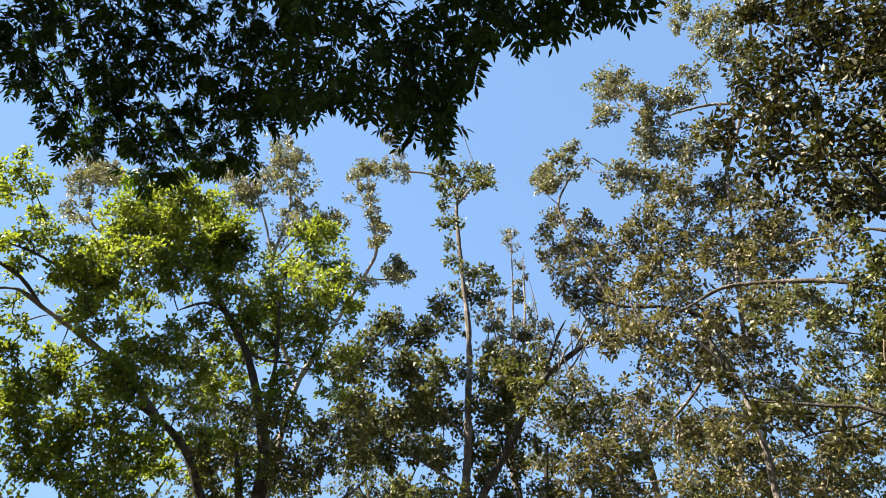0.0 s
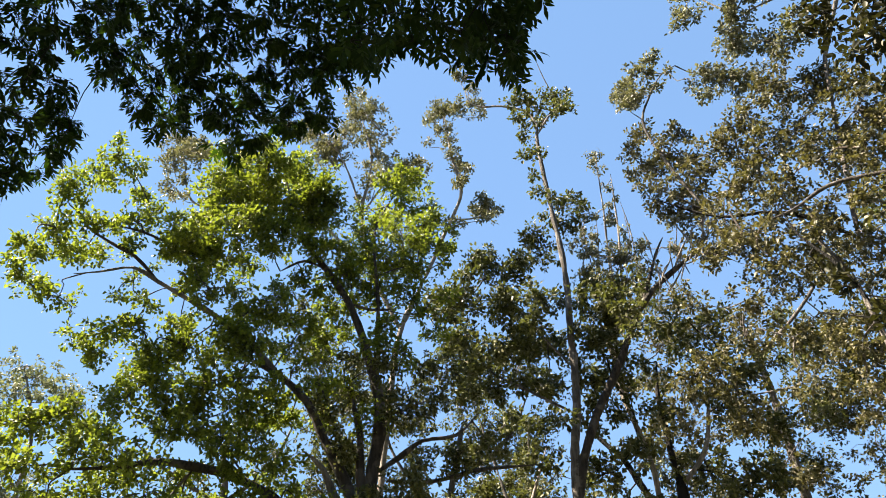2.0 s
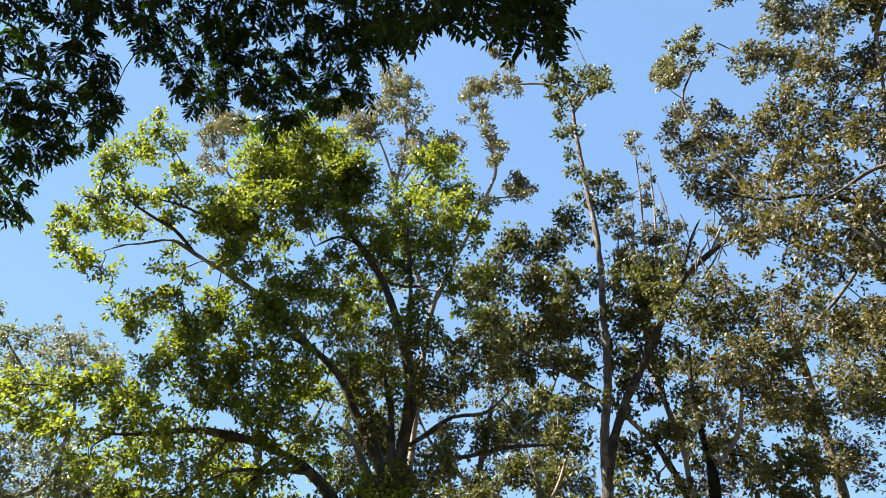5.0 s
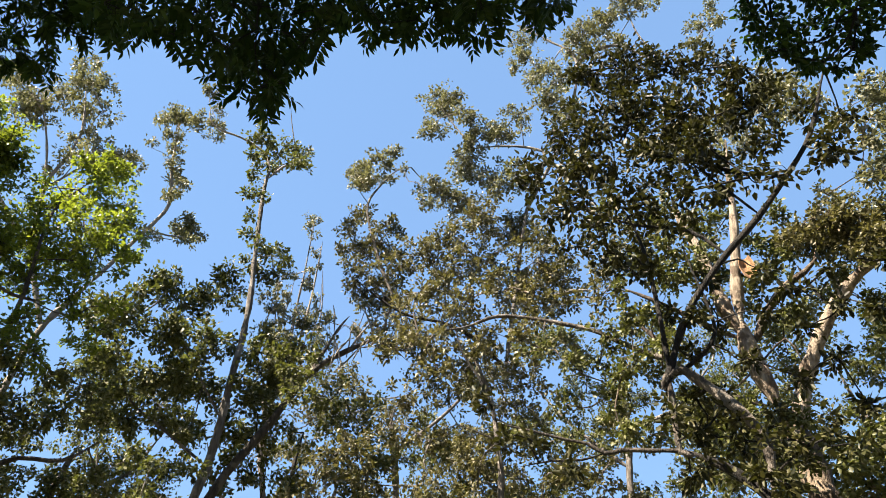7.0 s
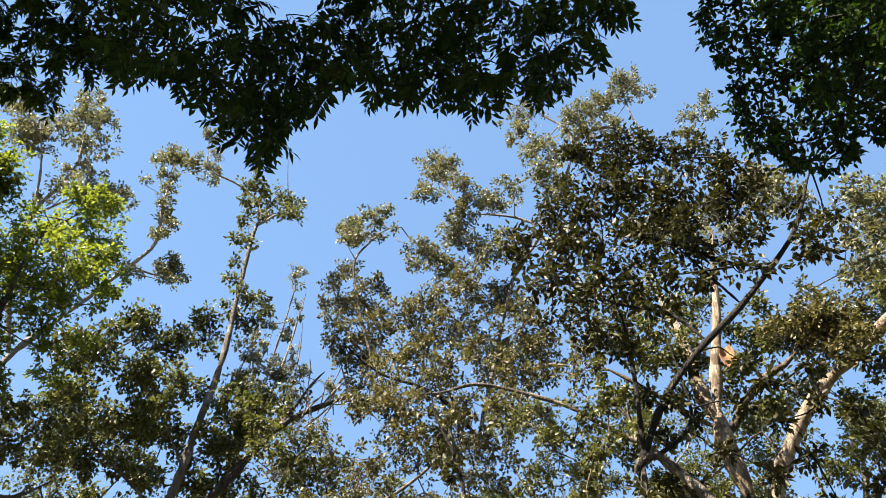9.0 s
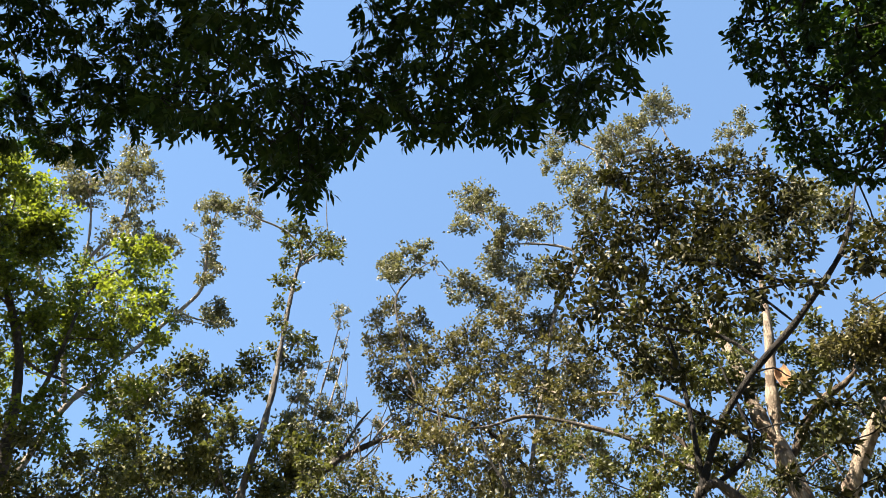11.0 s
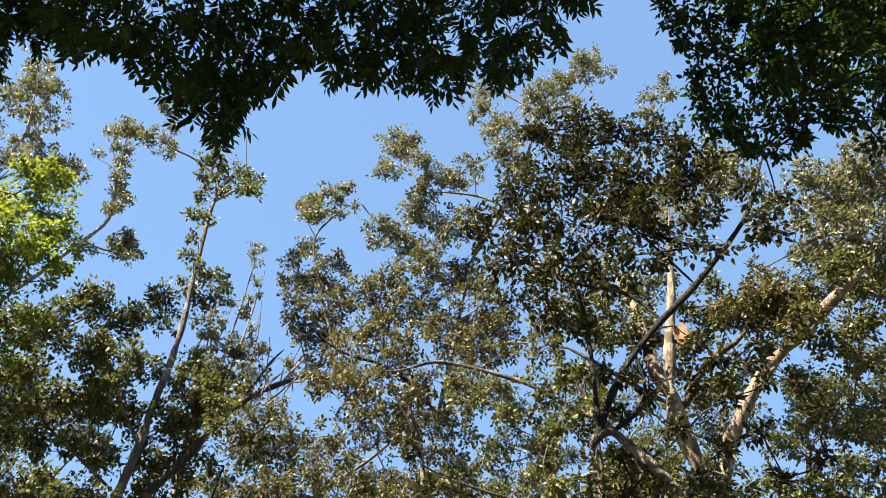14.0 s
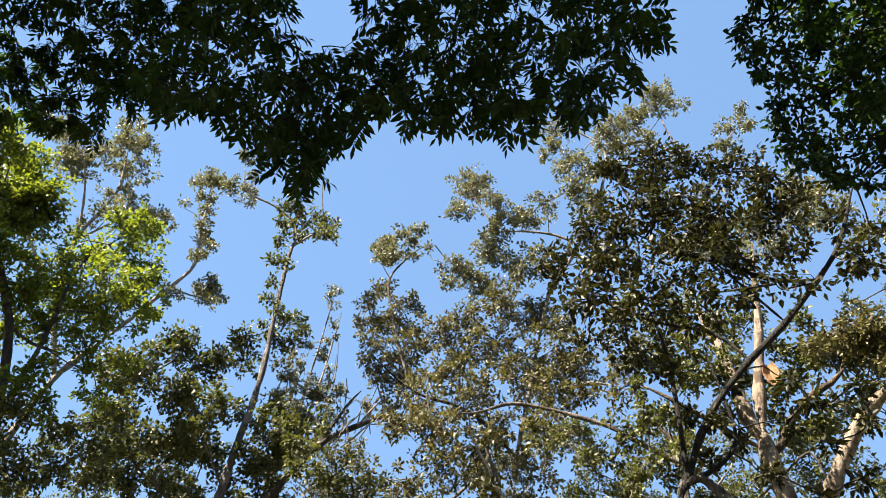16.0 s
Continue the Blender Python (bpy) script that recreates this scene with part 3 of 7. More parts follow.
green_tree.limb("limb", [(-9.60, 12.81, 5.40), (-10.00, 12.50, 5.77), (-10.30, 12.25, 6.55), (-10.66, 11.94, 6.94)], 0.119, 0.061, bark="grey")
green_tree.limb("limb", [(-10.28, 12.27, 4.67), (-10.57, 12.02, 5.26), (-11.06, 11.57, 5.87), (-11.71, 10.92, 6.32), (-12.22, 10.33, 6.45), (-12.70, 9.74, 6.50), (-13.19, 9.06, 6.29), (-13.76, 8.18, 6.12)], 0.157, 0.047)
green_tree.limb("limb", [(-11.06, 11.57, 5.87), (-11.67, 10.95, 5.71), (-12.12, 10.45, 4.94)], 0.060, 0.026)
green_tree.limb("limb", [(-9.43, 12.93, 6.42), (-8.94, 13.27, 6.82), (-8.49, 13.57, 7.21), (-7.81, 13.97, 7.32), (-7.31, 14.24, 7.84)], 0.087, 0.028)
green_tree.limb("limb", [(-9.17, 13.12, 6.29), (-8.31, 13.68, 6.27), (-7.41, 14.18, 6.49), (-6.18, 14.76, 6.54)], 0.060, 0.027)
green_tree.limb("limb", [(-10.02, 12.48, 10.85), (-9.56, 12.84, 10.68), (-9.08, 13.18, 10.72)], 0.059, 0.030)
green_tree.limb("limb", [(-10.50, 12.08, 11.80), (-10.95, 11.67, 12.05), (-11.38, 11.26, 11.64)], 0.046, 0.023)
green_tree.limb("limb", [(-9.38, 12.97, 8.53), (-9.43, 12.93, 10.93), (-9.54, 12.85, 13.12), (-9.13, 13.15, 14.50)], 0.063, 0.025)
green_tree.limb("limb", [(-9.54, 12.85, 5.40), (-9.61, 12.80, 6.16), (-9.69, 12.74, 7.37), (-9.85, 12.62, 8.23)], 0.119, 0.056)
green_tree.limb("limb", [(-10.77, 11.84, 5.75), (-11.50, 11.13, 5.78), (-12.17, 10.40, 5.67), (-12.61, 9.86, 5.26), (-13.08, 9.23, 4.96)], 0.053, 0.020)
green_tree.limb("limb", [(-11.53, 11.10, 6.33), (-11.92, 10.68, 6.99), (-12.27, 10.27, 7.22)], 0.040, 0.020)
green_tree.limb("limb", [(-12.22, 10.33, 6.45), (-12.49, 10.01, 5.76), (-12.73, 9.70, 5.00), (-12.89, 9.49, 4.41)], 0.040, 0.020)
green_tree.limb("limb", [(-11.66, 10.96, 9.04), (-12.00, 10.59, 8.40), (-12.52, 9.98, 8.32), (-12.99, 9.35, 8.23)], 0.042, 0.021)
green_tree.bough([(-12.87, 10.38, 15.04, 0.79), (-11.00, 9.99, 14.17, 0.76), (-11.54, 11.75, 15.35, 0.84), (-10.46, 11.66, 14.19, 0.70), (-12.84, 9.94, 14.01, 0.67), (-12.39, 10.81, 14.33, 0.82), (-11.66, 11.59, 14.15, 0.86), (-10.59, 12.08, 13.74, 0.57), (-12.80, 9.84, 12.96, 0.73), (-11.55, 9.93, 12.27, 0.69), (-11.41, 11.20, 12.83, 0.72), (-12.16, 8.87, 11.77, 0.63), (-13.03, 9.22, 11.88, 0.66), (-12.65, 9.96, 11.85, 0.67), (-12.62, 10.94, 12.16, 0.52), (-12.49, 9.57, 10.90, 0.40), (-11.07, 9.79, 14.61, 0.34), (-10.87, 11.85, 13.43, 0.61)], density=0.6)
green_tree.bough([(-13.69, 6.72, 12.44, 0.49), (-14.66, 7.85, 13.86, 0.50), (-13.82, 7.50, 13.94, 0.44), (-13.57, 7.89, 13.68, 0.35), (-14.57, 8.87, 13.89, 0.37), (-14.00, 7.18, 11.98, 0.33), (-14.08, 6.77, 11.36, 0.44), (-13.64, 7.61, 11.80, 0.45), (-13.58, 8.38, 12.29, 0.46), (-13.60, 6.25, 10.25, 0.45), (-14.38, 7.30, 11.17, 0.53), (-14.94, 8.30, 11.82, 0.43), (-13.78, 8.46, 11.70, 0.37), (-15.18, 6.79, 10.65, 0.41), (-15.47, 7.41, 10.55, 0.42), (-14.97, 7.80, 10.31, 0.37), (-14.02, 8.95, 11.05, 0.25), (-14.32, 8.80, 10.69, 0.25), (-14.03, 9.29, 10.70, 0.21), (-13.88, 6.61, 12.03, 0.32), (-13.47, 8.56, 12.81, 0.30)], density=0.49)
green_tree.bough([(-13.31, 8.14, 9.05, 0.41), (-13.34, 7.68, 8.73, 0.26), (-13.55, 8.86, 9.60, 0.43), (-13.28, 8.08, 8.43, 0.33), (-13.38, 9.33, 9.11, 0.67), (-12.79, 9.97, 9.34, 0.67), (-11.32, 9.84, 9.26, 0.62), (-11.53, 10.89, 10.41, 0.71), (-11.04, 11.19, 10.74, 0.48), (-11.48, 11.90, 10.41, 0.45), (-10.91, 10.22, 8.84, 0.62), (-11.70, 9.64, 8.00, 0.61), (-13.02, 9.37, 8.25, 0.61), (-13.07, 8.82, 7.63, 0.48), (-13.12, 9.89, 7.72, 0.61), (-11.88, 10.07, 7.35, 0.62)], density=0.57)
green_tree.bough([(-12.58, 8.59, 9.75, 0.30), (-13.75, 10.19, 11.39, 0.34), (-12.00, 9.57, 10.47, 0.46), (-11.46, 9.84, 10.40, 0.38), (-11.20, 10.63, 11.87, 0.36), (-10.58, 11.46, 12.24, 0.58), (-9.94, 11.64, 12.24, 0.49), (-10.09, 12.55, 11.69, 0.58), (-10.60, 13.45, 11.40, 0.52), (-8.66, 12.31, 9.74, 0.37), (-8.36, 13.40, 10.43, 0.36), (-8.78, 13.89, 12.04, 0.51), (-11.12, 12.85, 11.13, 0.47), (-10.94, 13.38, 10.77, 0.47), (-8.91, 12.18, 9.31, 0.44), (-8.92, 13.40, 9.48, 0.43), (-8.62, 14.63, 10.54, 0.38), (-7.26, 12.96, 10.33, 0.30)], density=0.47)
green_tree.bough([(-11.24, 11.71, 9.52, 0.47), (-10.13, 11.30, 9.64, 0.37), (-13.80, 9.39, 8.76, 0.40), (-13.68, 10.30, 10.37, 0.46), (-12.29, 10.41, 9.02, 0.50), (-10.90, 9.94, 8.02, 0.42), (-9.71, 11.29, 8.04, 0.42), (-10.99, 11.34, 8.10, 0.41), (-9.93, 13.67, 14.37, 0.46), (-8.01, 13.07, 12.94, 0.42), (-10.18, 12.91, 14.24, 0.27), (-10.85, 11.44, 13.87, 0.57), (-11.27, 10.51, 13.89, 0.64), (-12.79, 10.47, 13.81, 0.67), (-11.50, 10.41, 12.80, 0.58), (-12.50, 9.47, 11.62, 0.53), (-10.44, 13.02, 8.82, 0.48), (-9.46, 12.89, 7.65, 0.49), (-10.90, 12.70, 7.92, 0.43)], density=0.47)
green_tree.bough([(-11.64, 11.05, 7.88, 0.71), (-11.27, 10.10, 6.70, 0.59), (-12.47, 9.80, 7.00, 0.51), (-11.68, 12.30, 7.97, 0.51), (-11.19, 11.67, 6.57, 0.63), (-14.99, 8.42, 9.44, 0.21), (-10.44, 10.39, 7.92, 0.35), (-10.39, 11.63, 8.93, 0.38), (-10.91, 12.64, 10.11, 0.49), (-11.17, 12.12, 8.40, 0.35), (-11.58, 11.27, 7.08, 0.56)], density=0.49)
green_tree.bough([(-10.53, 12.60, 12.17, 0.55), (-10.25, 13.52, 12.81, 0.75), (-9.31, 13.59, 12.47, 0.73), (-10.68, 12.08, 11.34, 0.45), (-11.05, 11.80, 11.61, 0.37), (-9.68, 13.27, 11.36, 0.63), (-8.57, 12.98, 10.98, 0.44), (-9.92, 13.11, 13.53, 0.58), (-9.17, 13.47, 14.11, 0.58), (-9.03, 14.09, 15.71, 0.53), (-9.20, 13.03, 14.78, 0.50), (-8.23, 12.30, 12.13, 0.67), (-8.30, 13.80, 12.91, 0.60), (-8.38, 14.70, 13.21, 0.40), (-8.13, 14.20, 12.31, 0.30), (-9.19, 13.55, 15.43, 0.51), (-8.25, 13.39, 14.01, 0.35), (-8.03, 13.42, 13.34, 0.34)], density=0.52)
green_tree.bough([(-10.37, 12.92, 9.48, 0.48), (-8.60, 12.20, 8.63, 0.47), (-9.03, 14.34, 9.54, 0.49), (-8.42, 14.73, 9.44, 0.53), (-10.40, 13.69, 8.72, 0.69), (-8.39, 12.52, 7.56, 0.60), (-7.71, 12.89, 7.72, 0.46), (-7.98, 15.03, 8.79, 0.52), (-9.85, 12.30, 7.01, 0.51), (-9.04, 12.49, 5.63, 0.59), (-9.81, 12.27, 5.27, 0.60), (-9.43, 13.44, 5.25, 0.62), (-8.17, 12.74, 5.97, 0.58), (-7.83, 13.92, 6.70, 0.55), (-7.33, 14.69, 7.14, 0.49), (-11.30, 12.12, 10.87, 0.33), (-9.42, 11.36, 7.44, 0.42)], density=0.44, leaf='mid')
green_tree.bough([(-15.20, 7.16, 7.10, 0.58), (-14.04, 7.34, 6.92, 0.62), (-13.75, 7.87, 7.12, 0.62), (-13.66, 8.64, 7.06, 0.52), (-14.15, 6.20, 6.17, 0.46), (-15.21, 7.58, 6.56, 0.54), (-13.35, 7.41, 5.94, 0.55), (-13.70, 8.48, 6.52, 0.63), (-12.53, 8.53, 6.43, 0.59), (-14.02, 8.32, 5.64, 0.62), (-14.14, 9.50, 6.04, 0.73), (-14.02, 9.59, 5.15, 0.76), (-12.05, 9.05, 5.60, 0.65), (-12.99, 9.89, 5.07, 0.73), (-12.94, 11.04, 5.99, 0.69), (-11.55, 9.94, 4.90, 0.68)], density=0.41)
green_tree.bough([(-11.34, 10.98, 5.66, 0.57), (-11.76, 11.64, 5.10, 0.70), (-11.09, 12.37, 6.05, 0.49), (-10.67, 11.77, 4.99, 0.53), (-13.27, 9.57, 6.43, 0.56), (-12.70, 10.44, 6.27, 0.48), (-11.44, 10.65, 6.36, 0.43), (-13.54, 9.24, 4.44, 0.73), (-12.70, 10.07, 4.48, 0.72), (-12.14, 11.20, 4.47, 0.73), (-10.93, 11.73, 4.42, 0.71), (-9.73, 12.18, 4.48, 0.69), (-13.68, 7.99, 4.38, 0.63)], density=0.39)

# slender tree with the arching top
slender_tree = Tree("forked_tree", (-6.66, 17.80, -0.05), "stone", "slender forked tree with a tall bare grey stem", "mid", 0.137)
slender_tree.limb("trunk", [(-6.66, 17.80, -0.10), (-6.50, 17.86, 5.26), (-6.43, 17.88, 6.35), (-6.41, 17.89, 7.22), (-6.30, 17.93, 7.97)], 0.209, 0.163)
slender_tree.limb("limb", [(-6.45, 17.88, 6.35), (-6.41, 17.89, 7.22), (-6.34, 17.92, 7.97), (-6.16, 17.98, 9.07), (-6.04, 18.02, 11.12), (-6.01, 18.03, 14.05), (-6.18, 17.97, 16.79), (-6.28, 17.94, 18.81), (-6.20, 17.97, 19.85)], 0.135, 0.062, label="tall straight grey stem", bark="grey")
slender_tree.limb("limb", [(-6.18, 17.97, 19.70), (-6.54, 17.84, 20.52), (-7.33, 17.53, 20.95), (-8.07, 17.21, 21.05), (-8.47, 17.01, 21.39), (-8.56, 16.97, 22.00)], 0.049, 0.035, label="arching white limb", bark="pale")
slender_tree.limb("limb", [(-6.22, 17.96, 19.32), (-5.76, 18.11, 20.10), (-5.40, 18.22, 20.36)], 0.057, 0.034, bark="pale")
slender_tree.limb("limb", [(-5.47, 18.20, 20.95), (-5.78, 18.10, 22.25), (-5.95, 18.05, 23.24)], 0.021, 0.018)
slender_tree.limb("limb", [(-6.46, 17.87, 5.93), (-6.37, 17.91, 6.70), (-6.16, 17.98, 7.57), (-5.62, 18.15, 8.83), (-4.91, 18.36, 10.03), (-4.30, 18.51, 11.30), (-3.70, 18.64, 12.15), (-3.00, 18.76, 12.69), (-2.24, 18.87, 13.19)], 0.153, 0.069, bark="brown")
slender_tree.limb("limb", [(-3.99, 18.58, 11.77), (-3.51, 18.68, 12.95), (-3.20, 18.73, 13.63), (-2.98, 18.77, 13.99)], 0.067, 0.036, bark="brown")
slender_tree.limb("limb", [(-3.39, 18.70, 13.30), (-3.42, 18.69, 13.91), (-3.51, 18.68, 14.35)], 0.035, 0.022, bark="pale")
slender_tree.limb("limb", [(-2.51, 18.84, 12.96), (-2.18, 18.88, 13.16), (-1.73, 18.92, 13.24)], 0.041, 0.021, bark="brown")
slender_tree.limb("limb", [(-2.60, 18.82, 12.88), (-2.30, 18.86, 12.92), (-2.07, 18.89, 13.18)], 0.034, 0.021, bark="pale")
slender_tree.limb("limb", [(-2.92, 18.78, 12.72), (-2.56, 18.83, 13.40), (-2.23, 18.87, 13.87)], 0.048, 0.021, bark="pale")
slender_tree.limb("limb", [(-3.31, 18.71, 11.94), (-2.93, 18.78, 12.38), (-2.61, 18.82, 12.84)], 0.041, 0.021, bark="pale")
slender_tree.limb("limb", [(-6.08, 18.00, 10.07), (-6.87, 17.72, 11.27), (-7.63, 17.41, 12.54), (-8.32, 17.09, 13.46)], 0.039, 0.021)
slender_tree.limb("limb", [(-6.18, 17.97, 8.74), (-7.36, 17.52, 9.56), (-8.42, 17.04, 10.37), (-9.04, 16.72, 11.94)], 0.044, 0.020)
slender_tree.bough([(-5.65, 19.49, 22.18, 0.44), (-5.36, 17.24, 19.39, 0.44), (-6.06, 16.88, 19.74, 0.39), (-6.36, 16.33, 19.74, 0.39), (-6.71, 18.92, 21.08, 0.43), (-7.25, 19.16, 20.74, 0.31), (-6.09, 17.15, 17.74, 0.29), (-6.28, 17.18, 16.90, 0.23), (-6.05, 17.04, 15.99, 0.20), (-6.01, 18.35, 21.45, 0.30), (-6.82, 17.69, 20.30, 0.29), (-5.49, 19.21, 21.25, 0.31), (-6.45, 16.93, 17.67, 0.18)], density=0.57)
slender_tree.bough([(-5.98, 19.24, 16.91, 0.44), (-5.24, 18.15, 15.77, 0.36), (-6.49, 18.85, 16.08, 0.43), (-7.15, 18.60, 15.58, 0.48), (-7.07, 18.98, 15.02, 0.58), (-7.25, 17.56, 13.90, 0.44), (-8.43, 17.40, 14.09, 0.65), (-7.80, 17.53, 13.52, 0.64), (-8.34, 16.02, 12.97, 0.37), (-8.41, 17.05, 14.28, 0.40), (-6.14, 19.35, 15.97, 0.38), (-5.67, 19.44, 16.04, 0.27), (-5.58, 16.64, 15.37, 0.24)], density=0.52)
slender_tree.bough([(-9.23, 17.18, 12.91, 0.89), (-7.79, 16.75, 12.20, 0.79), (-9.05, 15.44, 11.72, 0.54), (-6.60, 16.65, 12.00, 0.59), (-7.08, 18.60, 11.32, 0.68), (-7.28, 19.06, 10.24, 0.68), (-7.66, 17.46, 11.04, 0.74), (-8.38, 16.66, 10.58, 0.81), (-9.09, 16.72, 11.38, 0.70), (-7.80, 18.42, 12.26, 0.59), (-6.53, 18.64, 12.72, 0.40), (-6.32, 16.51, 11.11, 0.44), (-6.31, 17.00, 8.47, 0.34), (-10.31, 17.28, 13.45, 0.41), (-8.33, 17.06, 9.65, 0.59), (-7.81, 17.85, 9.96, 0.46)], density=0.57)
slender_tree.bough([(-5.49, 19.07, 12.54, 0.54), (-4.89, 18.79, 12.48, 0.49), (-4.40, 19.22, 13.15, 0.50), (-3.88, 18.74, 12.55, 0.39), (-3.95, 17.75, 11.36, 0.41), (-4.51, 17.48, 11.09, 0.40), (-5.70, 19.70, 13.74, 0.47), (-3.80, 17.10, 10.34, 0.43), (-5.31, 18.85, 11.23, 0.43), (-4.50, 19.65, 14.29, 0.31)], density=0.47)

# bleached dead twigs that fan out at the end of the fork
fan = random.Random(11)
for k in range(18):
    x, y, z = -3.5 + 0.11 * k, 18.75 + fan.uniform(-0.3, 0.3), 12.0 + 0.08 * k + fan.uniform(-0.3, 0.3)
    lean, rise = fan.uniform(-0.5, 0.9), fan.uniform(0.7, 1.6)
    slender_tree.limb("dead_twig", [(x, y, z), (x + 0.25 * lean, y, z + 0.35 * rise), (x + 0.5 * lean + fan.uniform(-0.15, 0.15), y - 0.1, z + 0.7 * rise), (x + lean, y - 0.1, z + rise)], fan.uniform(0.026, 0.05), 0.012, bark="pale")

# bare white snags with wisps of dead leaves
snag = Tree("dead_tree", (-5.05, 20.90, -0.05), "pale", "half-dead white gum with wisps of brown leaves", "gum", 0.104)
snag.limb("trunk", [(-5.05, 20.90, -0.10), (-5.08, 20.89, 3.34), (-5.11, 20.89, 6.78), (-5.13, 20.88, 8.05), (-5.41, 20.81, 9.28), (-5.63, 20.75, 10.58), (-5.44, 20.80, 12.50), (-4.99, 20.91, 14.08)], 0.102, 0.060)
snag.limb("limb", [(-4.99, 20.91, 14.08), (-4.84, 20.95, 15.61), (-4.73, 20.98, 17.01), (-4.64, 21.00, 18.90)], 0.050, 0.028, label="bare white snag")
snag.limb("limb", [(-5.23, 20.86, 13.71), (-5.22, 20.86, 15.73), (-5.12, 20.89, 17.65), (-5.04, 20.90, 20.16)], 0.035, 0.023, bark="grey")
snag.limb("limb", [(-5.62, 20.76, 10.96), (-5.72, 20.73, 13.61), (-5.89, 20.68, 15.45), (-6.00, 20.65, 17.43)], 0.038, 0.021, bark="grey")
snag.limb("limb", [(-4.48, 21.03, 13.72), (-4.37, 21.05, 15.12), (-4.38, 21.05, 16.28), (-4.51, 21.03, 17.56)], 0.035, 0.021, bark="grey")
snag.limb("limb", [(-5.46, 20.80, 9.82), (-5.56, 20.77, 10.95), (-5.83, 20.70, 12.17), (-5.93, 20.67, 13.02)], 0.083, 0.049)
snag.limb("limb", [(-5.86, 20.69, 12.80), (-5.81, 20.70, 14.29), (-5.53, 20.78, 15.82), (-5.44, 20.80, 17.00)], 0.029, 0.016, bark="grey")
snag.limb("limb", [(-6.21, 20.59, 12.87), (-6.18, 20.60, 14.38), (-6.04, 20.64, 15.96), (-5.97, 20.66, 16.92)], 0.029, 0.016, bark="grey")
snag.limb("limb", [(-5.38, 20.82, 13.32), (-5.31, 20.84, 14.61), (-5.18, 20.87, 16.19), (-5.09, 20.89, 17.39)], 0.029, 0.016)
snag.limb("limb", [(-4.67, 20.99, 13.56), (-4.55, 21.02, 14.83), (-4.44, 21.04, 15.95), (-4.48, 21.03, 16.92)], 0.030, 0.016, bark="grey")
snag.bough([(-5.56, 19.81, 16.46, 0.22), (-5.50, 19.18, 14.57, 0.26), (-5.63, 20.39, 14.84, 0.27), (-5.15, 20.27, 15.14, 0.24), (-6.22, 20.44, 14.43, 0.33), (-5.81, 20.44, 13.73, 0.37), (-5.70, 22.31, 15.05, 0.26), (-4.55, 19.67, 14.11, 0.23), (-4.88, 22.51, 16.02, 0.24), (-4.58, 19.41, 16.43, 0.16), (-4.98, 22.46, 18.87, 0.16), (-5.08, 20.30, 19.06, 0.18), (-4.99, 21.72, 14.59, 0.25), (-5.75, 18.94, 14.88, 0.23)], density=0.42, droop=1.3)
snag.bough([(-5.02, 20.72, 19.93, 0.31), (-5.15, 21.51, 19.68, 0.19), (-5.02, 21.36, 18.70, 0.24), (-5.16, 21.96, 17.71, 0.30), (-4.64, 19.77, 15.87, 0.22), (-5.60, 20.41, 15.92, 0.39), (-6.19, 21.00, 16.85, 0.29), (-5.13, 19.21, 14.32, 0.36), (-5.15, 22.06, 16.38, 0.27), (-5.98, 20.35, 14.51, 0.38), (-5.35, 19.92, 13.93, 0.31), (-5.87, 19.69, 14.90, 0.27), (-5.59, 21.30, 17.38, 0.21), (-4.27, 19.49, 15.18, 0.21), (-4.35, 20.16, 15.06, 0.22)], density=0.42, droop=1.0)
snag.bough([(-4.77, 19.47, 12.88, 0.24), (-3.74, 18.99, 13.96, 0.32), (-3.74, 19.54, 13.43, 0.33), (-4.98, 18.93, 13.46, 0.27), (-2.78, 19.43, 13.87, 0.28), (-2.41, 18.08, 13.95, 0.29), (-3.97, 19.37, 12.46, 0.23), (-5.06, 19.36, 11.67, 0.26), (-5.85, 19.46, 14.12, 0.23), (-5.15, 18.70, 12.11, 0.29), (-4.60, 19.48, 14.35, 0.36), (-4.37, 19.10, 11.80, 0.22)], density=0.45, leaf='gum')

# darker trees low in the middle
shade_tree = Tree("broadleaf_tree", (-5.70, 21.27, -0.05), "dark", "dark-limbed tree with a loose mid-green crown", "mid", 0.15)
shade_tree.limb("trunk", [(-5.70, 21.27, -0.10), (-4.88, 21.46, 5.51), (-4.66, 21.50, 6.23), (-4.58, 21.52, 7.30), (-4.61, 21.51, 7.78)], 0.248, 0.165)
shade_tree.limb("limb", [(-5.01, 21.43, 5.66), (-5.44, 21.32, 6.92), (-6.05, 21.15, 8.30), (-6.48, 21.03, 8.87), (-6.99, 20.86, 9.57), (-7.31, 20.75, 10.65)], 0.153, 0.029)
shade_tree.limb("limb", [(-4.61, 21.51, 7.78), (-4.69, 21.50, 9.14), (-4.69, 21.50, 10.22), (-4.54, 21.53, 11.32)], 0.110, 0.048)
shade_tree.limb("limb", [(-4.58, 21.52, 7.30), (-3.71, 21.69, 8.31), (-3.33, 21.75, 9.60), (-3.10, 21.78, 10.26)], 0.091, 0.038, bark="pale")
shade_tree.limb("limb", [(-3.62, 21.70, 9.30), (-3.74, 21.68, 10.03), (-3.87, 21.66, 10.79)], 0.056, 0.029, bark="pale")
